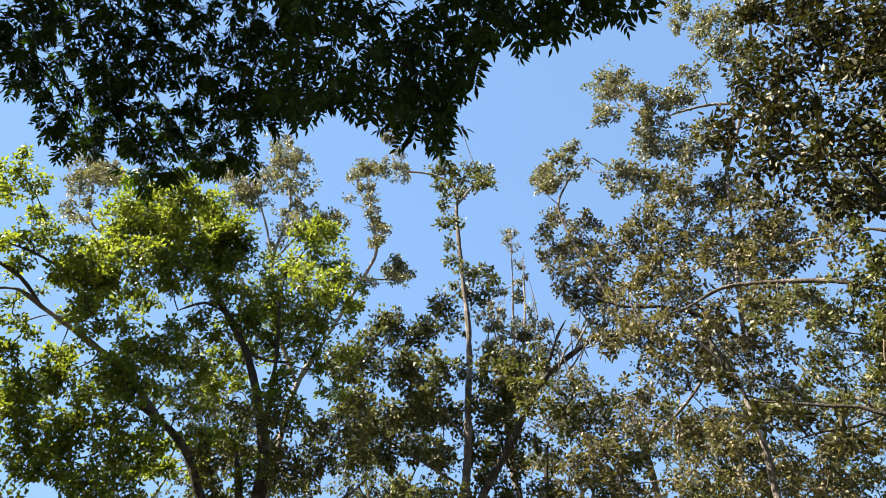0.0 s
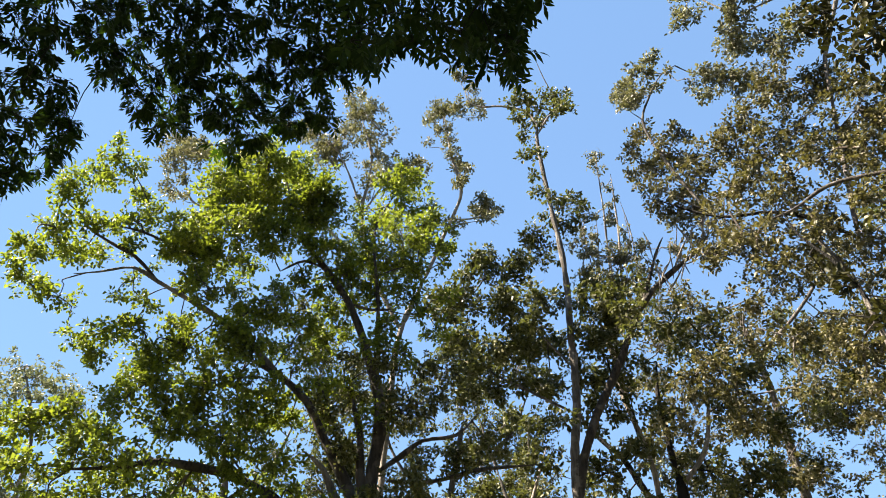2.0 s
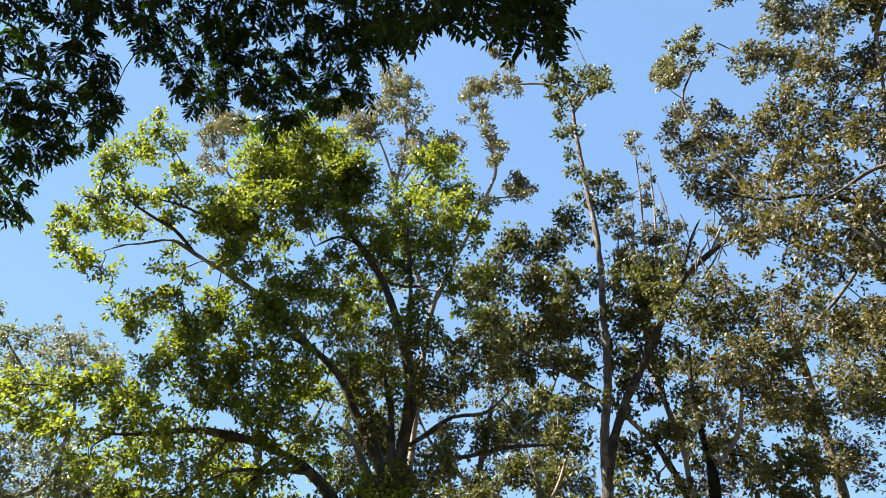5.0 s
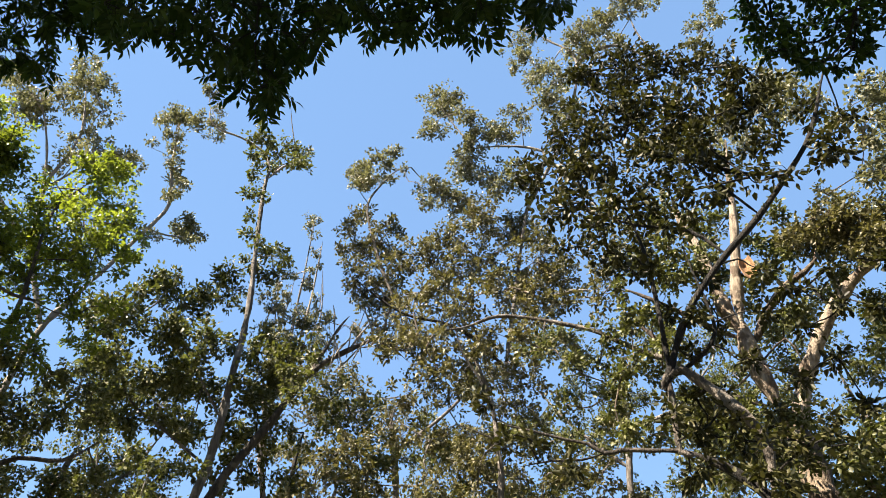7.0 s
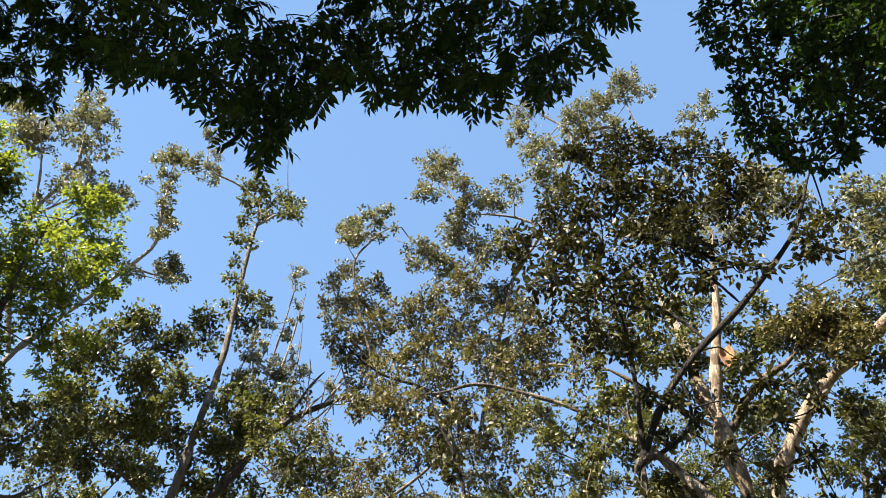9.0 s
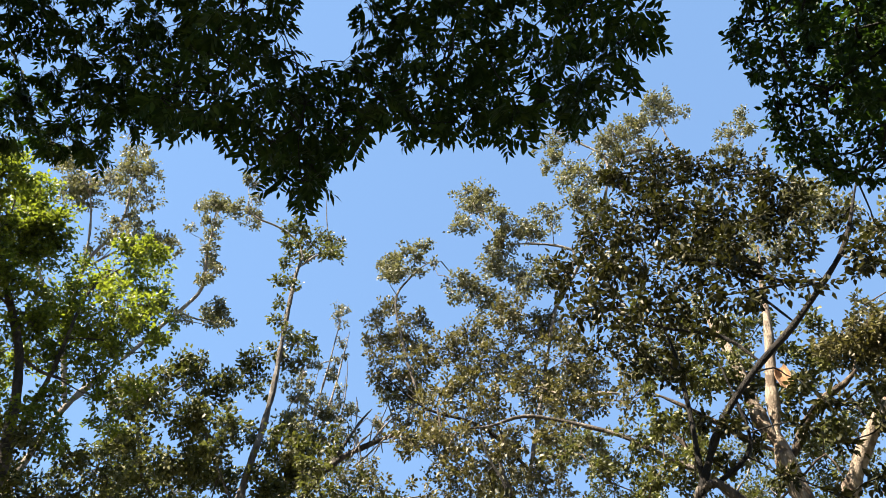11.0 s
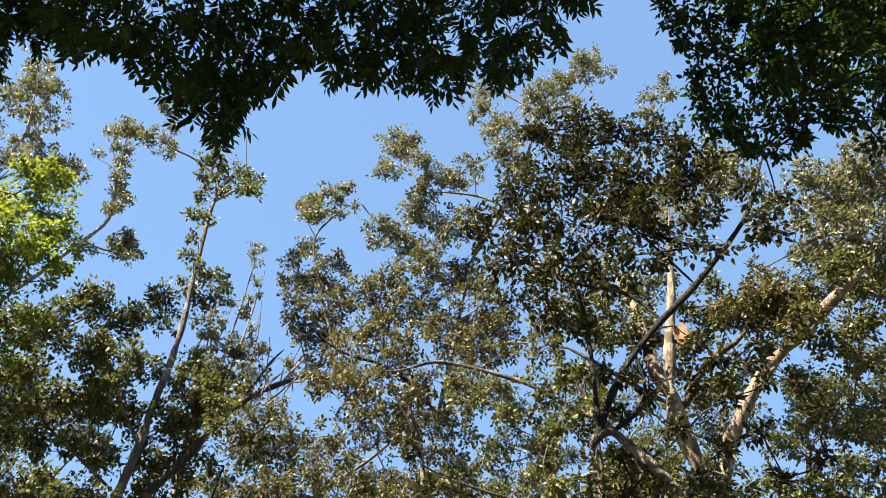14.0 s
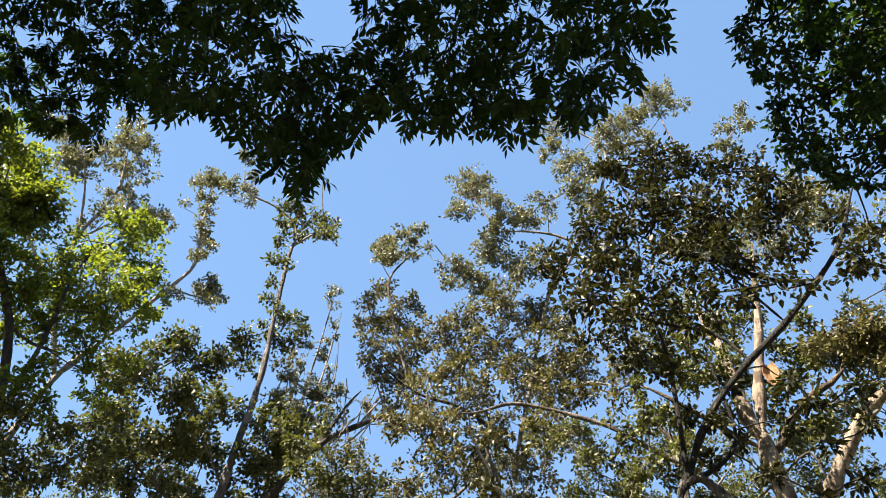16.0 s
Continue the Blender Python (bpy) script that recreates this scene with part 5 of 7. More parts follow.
olive_tree.bough([(-3.12, 18.97, 16.82, 0.80), (-2.07, 18.42, 16.86, 0.89), (-2.87, 18.21, 14.98, 0.75), (-1.83, 18.33, 15.18, 0.95), (-0.80, 17.31, 15.29, 0.82), (-0.47, 16.73, 13.44, 0.85), (0.21, 18.49, 17.07, 0.79), (0.30, 17.63, 14.89, 0.92), (1.45, 19.02, 16.41, 1.05), (1.42, 17.13, 16.79, 0.90), (2.53, 18.50, 17.35, 0.96), (-3.27, 18.36, 17.29, 0.43), (-2.80, 18.41, 17.91, 0.49), (-1.75, 18.23, 17.36, 0.42), (2.85, 17.08, 14.88, 0.95), (2.61, 19.10, 15.22, 1.03), (3.67, 17.00, 14.07, 0.84), (3.06, 17.10, 15.79, 0.64)], density=0.37)
olive_tree.bough([(-1.89, 18.91, 14.29, 0.85), (-1.24, 19.16, 13.40, 0.94), (0.11, 17.81, 12.98, 0.92), (1.33, 16.55, 12.04, 0.86), (2.78, 17.95, 12.86, 0.79), (-0.43, 19.05, 12.27, 0.95), (0.92, 19.24, 12.31, 0.96), (2.03, 17.18, 11.13, 0.86), (3.69, 18.52, 12.36, 0.62), (-1.87, 18.64, 13.01, 0.53), (3.27, 18.74, 14.19, 0.65)], density=0.24)
olive_tree.bough([(0.52, 18.92, 19.07, 0.84), (-0.34, 18.43, 19.19, 0.67), (0.81, 17.83, 19.77, 0.78), (1.82, 17.62, 18.84, 0.81), (2.31, 18.35, 21.90, 0.60), (1.13, 17.21, 20.35, 0.72), (-0.02, 18.20, 23.61, 0.75), (-0.35, 16.79, 20.59, 0.55), (0.40, 17.37, 23.02, 0.48), (1.05, 16.57, 20.86, 0.39), (1.58, 16.66, 20.42, 0.44), (-0.56, 16.76, 17.20, 0.30), (2.46, 16.53, 18.41, 0.36), (2.74, 16.81, 21.38, 0.34), (2.32, 16.81, 21.64, 0.23), (3.28, 18.75, 23.16, 0.38), (-0.29, 18.08, 24.16, 0.38), (0.63, 16.66, 21.37, 0.34)], density=0.47, leaf='gum')
olive_tree.bough([(3.02, 16.77, 24.88, 0.50), (3.75, 18.50, 28.43, 0.64), (3.92, 17.91, 25.37, 0.66), (4.35, 16.85, 23.71, 0.74), (3.88, 16.11, 21.38, 0.73), (5.63, 16.67, 25.97, 0.85), (6.30, 16.29, 26.35, 0.73), (7.28, 15.75, 27.64, 0.68), (8.61, 17.28, 29.79, 0.52), (7.21, 17.47, 26.53, 0.55), (5.91, 17.80, 26.35, 0.68), (8.45, 16.14, 27.37, 0.31), (10.14, 16.02, 25.64, 0.53), (10.64, 15.82, 26.65, 0.34), (9.34, 15.62, 24.01, 0.44), (7.06, 16.24, 26.84, 0.47), (2.83, 17.10, 24.52, 0.31), (4.62, 17.48, 22.42, 0.66), (9.60, 14.18, 23.34, 0.30)], density=0.44, leaf='gum')
olive_tree.bough([(-0.97, 17.10, 10.37, 0.76), (0.26, 18.91, 11.30, 0.70), (-0.35, 16.94, 9.03, 0.73), (-1.40, 17.38, 9.54, 0.67), (1.04, 19.16, 9.33, 0.77), (2.39, 18.46, 11.24, 0.78), (2.49, 18.14, 9.87, 0.66), (2.91, 16.53, 7.99, 0.67), (3.68, 16.39, 7.80, 0.62), (-2.29, 16.60, 8.74, 0.72), (-3.10, 16.76, 8.23, 0.68), (-1.86, 16.98, 8.03, 0.72), (-0.61, 16.85, 7.84, 0.71), (4.29, 16.26, 9.32, 0.57), (2.11, 19.16, 8.84, 0.76), (0.85, 19.34, 8.13, 0.80), (2.54, 18.33, 7.65, 0.76), (4.53, 18.11, 7.71, 0.64), (-2.22, 17.33, 10.66, 0.43), (-2.04, 17.71, 7.59, 0.74), (-3.37, 17.32, 7.46, 0.73)], density=0.22)

# the big pale-limbed tree
pale_tree = Tree("gum_tree", (7.61, 12.95, -0.05), "mottled", "massive gum with pale mottled limbs and hanging bark", "olive", 0.11)
pale_tree.limb("trunk", [(7.61, 12.95, -0.10), (7.32, 13.11, 4.86), (7.22, 13.17, 5.64), (7.18, 13.19, 6.21), (7.10, 13.23, 6.71), (7.03, 13.27, 7.65), (6.89, 13.34, 8.24)], 0.439, 0.250)
pale_tree.limb("limb", [(6.89, 13.34, 8.24), (6.79, 13.39, 8.86), (6.72, 13.43, 9.64), (6.73, 13.43, 10.38)], 0.245, 0.19, bark="cream")
pale_tree.limb("limb", [(6.72, 13.43, 10.30), (6.87, 13.35, 11.35), (7.08, 13.24, 12.46), (7.35, 13.09, 14.21), (7.62, 12.95, 15.80)], 0.153, 0.045, label="upright cream limb with flaking bark", bark="cream")
pale_tree.limb("limb", [(6.65, 13.47, 10.03), (6.52, 13.53, 10.68), (6.42, 13.58, 11.68), (6.25, 13.66, 12.80), (6.06, 13.74, 14.22)], 0.190, 0.085, bark="cream")
pale_tree.limb("limb", [(7.05, 13.20, 7.50), (7.46, 13.16, 8.49), (7.85, 12.85, 9.33), (8.24, 12.44, 9.99), (8.65, 12.02, 10.40), (9.08, 11.46, 10.71), (9.49, 10.64, 11.09), (9.88, 9.81, 11.40)], 0.175, 0.10, label="stout pale limb leaning outward", bark="cream")
pale_tree.limb("limb", [(6.83, 13.37, 9.68), (7.19, 13.18, 10.29), (7.65, 12.92, 10.88), (8.13, 12.63, 11.13), (8.46, 12.41, 11.44)], 0.123, 0.058)
pale_tree.limb("limb", [(6.67, 13.46, 9.87), (6.25, 13.66, 10.22), (5.78, 13.86, 10.74), (5.21, 14.09, 11.30), (4.47, 14.34, 11.90)], 0.089, 0.037)
pale_tree.limb("limb", [(6.74, 13.42, 8.22), (6.12, 13.72, 8.63), (5.65, 13.91, 9.00), (5.21, 14.08, 9.66), (4.57, 14.31, 10.09), (3.65, 14.57, 10.80), (2.35, 14.83, 11.31), (1.37, 14.96, 11.47), (0.51, 15.01, 11.17), (-0.62, 15.00, 11.01)], 0.085, 0.032, label="long level limb", bark="stone")
pale_tree.limb("limb", [(5.21, 14.08, 9.66), (4.88, 14.20, 10.49), (4.34, 14.38, 11.08)], 0.068, 0.036)
pale_tree.limb("limb", [(6.24, 13.66, 8.73), (6.76, 13.41, 9.14), (7.39, 13.07, 9.64), (7.53, 12.99, 9.03)], 0.033, 0.020)
pale_tree.limb("limb", [(8.31, 12.50, 9.84), (8.10, 12.65, 10.83), (8.03, 12.69, 11.34)], 0.034, 0.022, bark="dark")
pale_tree.bough([(8.47, 12.83, 12.46, 0.49), (8.40, 11.61, 11.76, 0.58), (8.75, 11.49, 11.47, 0.61), (8.76, 11.02, 10.90, 0.48), (8.65, 12.62, 12.00, 0.48), (9.51, 12.92, 12.15, 0.50), (9.71, 11.85, 11.86, 0.36), (7.60, 11.89, 11.49, 0.26)], density=0.78)
pale_tree.bough([(5.63, 12.62, 7.65, 0.56), (7.46, 11.98, 6.63, 0.59), (5.29, 13.38, 7.58, 0.58), (5.73, 14.12, 7.06, 0.49), (6.59, 14.12, 7.66, 0.55), (7.05, 14.07, 6.92, 0.47), (7.73, 13.72, 6.67, 0.36), (8.12, 11.83, 7.21, 0.57), (5.84, 14.71, 8.85, 0.49), (7.56, 12.27, 6.04, 0.56)], density=0.52, leaf='mid')
pale_tree.bough([(9.99, 11.83, 10.67, 0.59), (9.59, 10.50, 10.35, 0.58), (10.28, 11.30, 10.13, 0.61), (10.09, 12.64, 9.09, 0.62), (9.10, 10.53, 8.30, 0.54), (9.53, 10.29, 11.51, 0.56), (10.44, 10.74, 11.45, 0.63)], density=0.42, leaf='mid')
pale_tree.bough([(3.68, 13.66, 7.84, 0.57), (2.89, 15.30, 9.22, 0.60), (5.79, 13.76, 9.77, 0.37), (3.80, 14.56, 9.07, 0.51), (4.53, 14.60, 8.13, 0.47), (5.24, 14.54, 8.63, 0.48), (2.40, 14.76, 10.37, 0.53), (2.92, 14.17, 9.72, 0.36), (3.77, 14.97, 10.17, 0.39), (3.87, 13.57, 9.10, 0.31), (5.79, 13.39, 11.38, 0.46), (5.41, 14.29, 11.02, 0.35), (7.39, 13.65, 11.57, 0.36), (7.93, 13.46, 10.47, 0.43)], density=0.34, leaf='mid')
pale_tree.bough([(-0.33, 14.87, 10.76, 0.65), (-1.20, 15.42, 10.76, 0.59), (0.56, 15.98, 12.52, 0.72), (1.49, 15.79, 12.76, 0.72), (2.33, 15.23, 12.36, 0.61), (0.95, 15.52, 10.99, 0.59), (1.75, 13.79, 10.09, 0.46), (-0.06, 14.78, 9.77, 0.44), (-0.98, 16.07, 12.21, 0.71), (3.17, 15.19, 11.97, 0.49), (4.02, 14.97, 11.99, 0.53), (4.54, 15.25, 13.12, 0.60)], density=0.29)
pale_tree.bough([(13.09, 12.96, 17.48, 0.90), (12.31, 12.51, 17.37, 0.57), (13.88, 13.63, 17.31, 0.98), (12.85, 13.62, 16.92, 0.69), (12.78, 13.59, 15.53, 0.76), (11.70, 13.33, 15.16, 0.49), (13.33, 12.24, 16.97, 0.78), (13.08, 14.80, 15.54, 0.53), (13.90, 14.83, 15.44, 0.70), (10.51, 14.10, 14.85, 0.34), (11.74, 15.23, 15.52, 0.41), (13.91, 11.87, 17.62, 0.96), (14.70, 12.56, 17.03, 0.97), (13.26, 12.33, 15.27, 0.84), (15.12, 13.45, 16.13, 0.92), (13.13, 13.10, 14.72, 0.74), (13.87, 13.56, 14.40, 0.81), (13.77, 12.69, 13.68, 0.83)], density=0.42, leaf='gum')
pale_tree.bough([(8.47, 15.30, 17.75, 0.62), (8.96, 14.98, 18.79, 0.64), (9.56, 13.40, 17.71, 0.65), (9.51, 12.42, 17.11, 0.58), (9.72, 12.22, 16.44, 0.42), (8.90, 13.71, 16.71, 0.58), (11.39, 13.50, 17.33, 0.36), (9.98, 13.84, 19.32, 0.64), (7.38, 15.19, 18.00, 0.62)], density=0.47, leaf='gum')
pale_tree.bough([(4.60, 13.14, 11.70, 0.41), (5.33, 13.56, 11.51, 0.38), (6.48, 13.63, 12.32, 0.40), (7.75, 13.43, 11.91, 0.45), (8.33, 13.18, 12.14, 0.45), (5.13, 14.66, 11.27, 0.36), (7.28, 11.83, 9.67, 0.35)], density=0.31, leaf='mid')
pale_tree.bough([(4.03, 13.02, 11.99, 0.42), (3.92, 12.99, 10.97, 0.35), (5.48, 11.65, 11.62, 0.41), (4.97, 13.51, 10.64, 0.49), (5.15, 11.53, 10.64, 0.50), (4.68, 13.21, 11.77, 0.43), (4.66, 12.72, 9.30, 0.45), (4.72, 12.24, 12.18, 0.49), (4.15, 13.06, 10.10, 0.45), (5.93, 13.50, 10.78, 0.36), (4.08, 13.21, 9.20, 0.37), (3.61, 12.04, 12.08, 0.47), (4.66, 13.28, 9.00, 0.35), (5.06, 12.77, 11.06, 0.43), (4.82, 11.73, 11.15, 0.42), (3.98, 14.28, 10.41, 0.50), (5.12, 11.72, 12.23, 0.35)], density=0.42, leaf='mid')
pale_tree.bough([(9.83, 9.83, 13.77, 0.30), (10.30, 11.08, 12.33, 0.38), (9.72, 9.89, 12.74, 0.39), (9.49, 11.02, 12.54, 0.40), (9.66, 10.47, 13.86, 0.30), (9.67, 11.57, 12.06, 0.42), (9.40, 10.84, 13.37, 0.40), (10.27, 9.75, 13.32, 0.31), (10.11, 9.31, 13.72, 0.42), (10.06, 10.82, 12.81, 0.32), (10.29, 11.11, 11.62, 0.29), (9.30, 9.81, 14.07, 0.36), (10.42, 10.46, 12.67, 0.32)], density=0.40, leaf='gum')
pale_tree.bough([(7.79, 13.04, 10.25, 0.34), (9.22, 13.27, 11.50, 0.37), (8.81, 13.57, 11.11, 0.31), (8.09, 14.41, 10.05, 0.35), (7.95, 14.60, 10.71, 0.31)], density=0.38, leaf='mid')
pale_tree.bough([(8.59, 11.63, 8.57, 0.39), (9.54, 12.36, 8.07, 0.37), (9.34, 12.61, 10.28, 0.46)], density=0.42, leaf='mid')
pale_tree.bough([(4.98, 12.17, 6.30, 0.34), (6.74, 11.52, 6.53, 0.39), (5.97, 11.97, 7.23, 0.41), (5.40, 11.88, 6.57, 0.39), (6.33, 11.74, 6.36, 0.39), (5.01, 11.61, 6.72, 0.32), (6.22, 12.22, 6.84, 0.35), (5.67, 11.60, 6.16, 0.41), (6.78, 11.54, 6.16, 0.36), (5.76, 12.47, 7.47, 0.35), (6.26, 11.63, 7.19, 0.32)], density=0.42, leaf='mid')
pale_tree.bough([(8.18, 14.16, 12.27, 0.39), (7.36, 14.41, 12.18, 0.46), (6.74, 14.10, 12.45, 0.36), (7.72, 12.47, 12.61, 0.41), (7.15, 14.24, 13.37, 0.32), (7.42, 13.74, 13.77, 0.36), (7.60, 13.42, 12.70, 0.42), (8.49, 13.71, 12.60, 0.44), (7.43, 14.05, 11.26, 0.39), (6.68, 13.67, 13.61, 0.35)], density=0.45, leaf='mid')
hanging_bark(pale_tree, (7.02, 12.92, 11.40), 0.34, 0.58)

# the nearer tree; its shade is put into dark bark and leaf colours
shaded_tree = Tree("broadleaf_tree", (4.84, 8.22, -0.05), "dark", "leaning tree with large leaves, bark and leaves coloured dark for shade", "dark", 0.111)
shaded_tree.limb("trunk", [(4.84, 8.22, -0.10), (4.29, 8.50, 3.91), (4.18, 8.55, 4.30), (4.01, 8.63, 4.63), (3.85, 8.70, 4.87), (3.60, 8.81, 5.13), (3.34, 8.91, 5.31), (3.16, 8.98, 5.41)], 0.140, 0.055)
shaded_tree.limb("limb", [(3.34, 8.91, 5.31), (3.15, 8.98, 5.39), (3.16, 8.98, 5.75), (3.18, 8.97, 6.12), (3.22, 8.96, 6.51)], 0.053, 0.051, bark="stone")
shaded_tree.limb("limb", [(4.04, 8.62, 4.59), (4.13, 8.57, 5.22), (4.02, 8.63, 5.69), (3.80, 8.73, 6.04), (3.59, 8.81, 6.34), (3.41, 8.89, 6.58), (3.19, 8.97, 6.49), (3.09, 9.00, 6.31)], 0.085, 0.060, label="elbowed limb", bark="stone")
shaded_tree.limb("limb", [(3.13, 8.99, 6.29), (3.20, 8.97, 6.47), (3.30, 8.93, 6.72), (3.51, 8.85, 7.20), (3.79, 8.73, 7.67), (4.34, 8.47, 8.33), (4.86, 8.18, 8.83), (5.44, 7.81, 9.49), (5.82, 7.53, 10.03), (6.15, 7.26, 10.89), (6.35, 7.09, 11.40)], 0.068, 0.032)
shaded_tree.limb("limb", [(3.22, 8.96, 6.38), (3.25, 8.95, 6.73), (3.26, 8.94, 7.11), (3.29, 8.93, 7.81), (3.27, 8.94, 8.76), (3.14, 8.98, 9.60)], 0.043, 0.025)
shaded_tree.limb("limb", [(3.30, 8.93, 6.49), (3.46, 8.87, 6.59), (3.71, 8.76, 6.76), (3.92, 8.68, 7.04), (3.93, 8.67, 7.47), (3.85, 8.70, 8.18), (3.81, 8.72, 8.76)], 0.039, 0.019)
shaded_tree.limb("limb", [(3.38, 8.90, 5.31), (3.12, 8.99, 5.41), (2.78, 9.10, 5.46), (2.43, 9.20, 5.51), (2.21, 9.26, 5.49), (2.00, 9.31, 5.65), (1.71, 9.36, 5.73), (1.25, 9.44, 5.90), (0.78, 9.49, 6.03)], 0.038, 0.022, bark="brown")
shaded_tree.limb("limb", [(0.78, 9.49, 6.03), (0.65, 9.50, 6.48), (0.52, 9.50, 6.81), (0.30, 9.51, 7.21), (0.15, 9.52, 7.89)], 0.029, 0.014)
shaded_tree.limb("limb", [(2.21, 9.26, 5.49), (1.90, 9.33, 5.42), (1.52, 9.40, 5.44), (1.13, 9.45, 5.39)], 0.025, 0.012)
shaded_tree.limb("limb", [(4.34, 8.47, 8.33), (3.96, 8.65, 8.94), (3.27, 8.94, 9.31), (2.70, 9.13, 9.73), (2.08, 9.29, 10.14)], 0.042, 0.015)
shaded_tree.limb("limb", [(5.44, 7.81, 9.49), (4.98, 8.11, 9.67), (4.39, 8.44, 10.27), (3.72, 8.76, 10.89), (2.96, 9.05, 11.66)], 0.040, 0.017)
shaded_tree.limb("limb", [(4.90, 8.16, 8.86), (4.63, 8.31, 9.49), (4.37, 8.46, 10.15)], 0.034, 0.015)
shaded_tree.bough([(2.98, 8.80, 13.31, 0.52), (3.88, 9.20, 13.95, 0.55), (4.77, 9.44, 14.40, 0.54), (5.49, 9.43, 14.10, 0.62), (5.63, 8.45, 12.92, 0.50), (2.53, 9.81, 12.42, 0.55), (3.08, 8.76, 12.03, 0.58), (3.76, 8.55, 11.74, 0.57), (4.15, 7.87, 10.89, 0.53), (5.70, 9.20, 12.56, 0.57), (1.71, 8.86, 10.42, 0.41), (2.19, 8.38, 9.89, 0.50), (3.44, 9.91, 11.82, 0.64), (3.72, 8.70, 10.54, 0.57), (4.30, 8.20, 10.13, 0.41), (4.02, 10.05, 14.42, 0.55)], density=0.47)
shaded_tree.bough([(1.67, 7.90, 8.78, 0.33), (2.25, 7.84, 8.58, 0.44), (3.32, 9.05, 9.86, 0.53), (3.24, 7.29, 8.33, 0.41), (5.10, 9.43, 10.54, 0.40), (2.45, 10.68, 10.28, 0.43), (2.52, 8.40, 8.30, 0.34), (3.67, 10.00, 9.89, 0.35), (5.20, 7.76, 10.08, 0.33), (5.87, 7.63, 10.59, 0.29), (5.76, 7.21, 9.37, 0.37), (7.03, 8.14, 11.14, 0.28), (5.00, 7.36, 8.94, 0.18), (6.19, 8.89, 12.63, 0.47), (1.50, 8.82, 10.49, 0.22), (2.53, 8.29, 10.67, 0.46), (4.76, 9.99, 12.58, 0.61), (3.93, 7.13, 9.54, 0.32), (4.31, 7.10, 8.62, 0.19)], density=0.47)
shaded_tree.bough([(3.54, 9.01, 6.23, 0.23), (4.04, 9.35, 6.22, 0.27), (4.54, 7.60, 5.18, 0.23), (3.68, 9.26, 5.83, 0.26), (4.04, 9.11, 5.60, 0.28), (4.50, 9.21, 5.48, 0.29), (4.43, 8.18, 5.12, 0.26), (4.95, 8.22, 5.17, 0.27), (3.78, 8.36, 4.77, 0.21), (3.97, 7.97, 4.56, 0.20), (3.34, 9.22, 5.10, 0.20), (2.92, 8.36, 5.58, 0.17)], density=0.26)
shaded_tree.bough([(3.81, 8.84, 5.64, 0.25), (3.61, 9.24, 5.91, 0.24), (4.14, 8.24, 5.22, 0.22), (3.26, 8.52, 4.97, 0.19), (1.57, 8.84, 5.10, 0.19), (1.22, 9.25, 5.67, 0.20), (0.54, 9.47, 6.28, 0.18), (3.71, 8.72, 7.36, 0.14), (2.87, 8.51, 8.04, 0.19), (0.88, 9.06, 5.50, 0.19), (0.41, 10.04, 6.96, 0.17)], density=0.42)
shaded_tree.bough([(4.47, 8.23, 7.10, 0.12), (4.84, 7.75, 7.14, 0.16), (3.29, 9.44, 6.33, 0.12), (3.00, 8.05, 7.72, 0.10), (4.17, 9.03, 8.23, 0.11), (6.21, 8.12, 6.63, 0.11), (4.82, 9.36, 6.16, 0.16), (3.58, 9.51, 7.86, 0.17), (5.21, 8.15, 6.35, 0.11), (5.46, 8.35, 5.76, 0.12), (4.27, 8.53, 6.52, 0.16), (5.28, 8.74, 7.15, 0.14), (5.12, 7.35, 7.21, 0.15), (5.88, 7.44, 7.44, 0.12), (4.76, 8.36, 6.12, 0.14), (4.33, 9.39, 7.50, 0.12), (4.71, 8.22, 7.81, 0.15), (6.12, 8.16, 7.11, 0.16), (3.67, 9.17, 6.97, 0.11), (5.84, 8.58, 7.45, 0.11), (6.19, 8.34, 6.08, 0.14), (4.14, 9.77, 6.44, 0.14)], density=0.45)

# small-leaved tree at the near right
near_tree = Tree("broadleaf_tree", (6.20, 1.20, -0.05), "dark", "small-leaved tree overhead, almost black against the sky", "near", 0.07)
near_tree.limb("trunk", [(6.2, 1.2, -0.1), (6.1, 1.3, 2.5), (5.8, 1.6, 5.0), (5.2, 2.2, 7.0)], 0.17, 0.10)
near_tree.limb("limb", [(4.18, 1.92, 7.57), (3.96, 2.43, 7.53), (3.67, 2.84, 7.53), (3.33, 3.24, 7.53), (3.06, 3.56, 7.49)], 0.024, 0.009)
near_tree.limb("limb", [(3.96, 2.43, 7.53), (3.64, 2.14, 7.84), (3.23, 2.49, 7.94), (2.75, 2.81, 8.03)], 0.018, 0.009)
near_tree.limb("limb", [(3.67, 2.84, 7.53), (3.70, 3.32, 7.25), (3.56, 3.73, 7.08)], 0.015, 0.006)
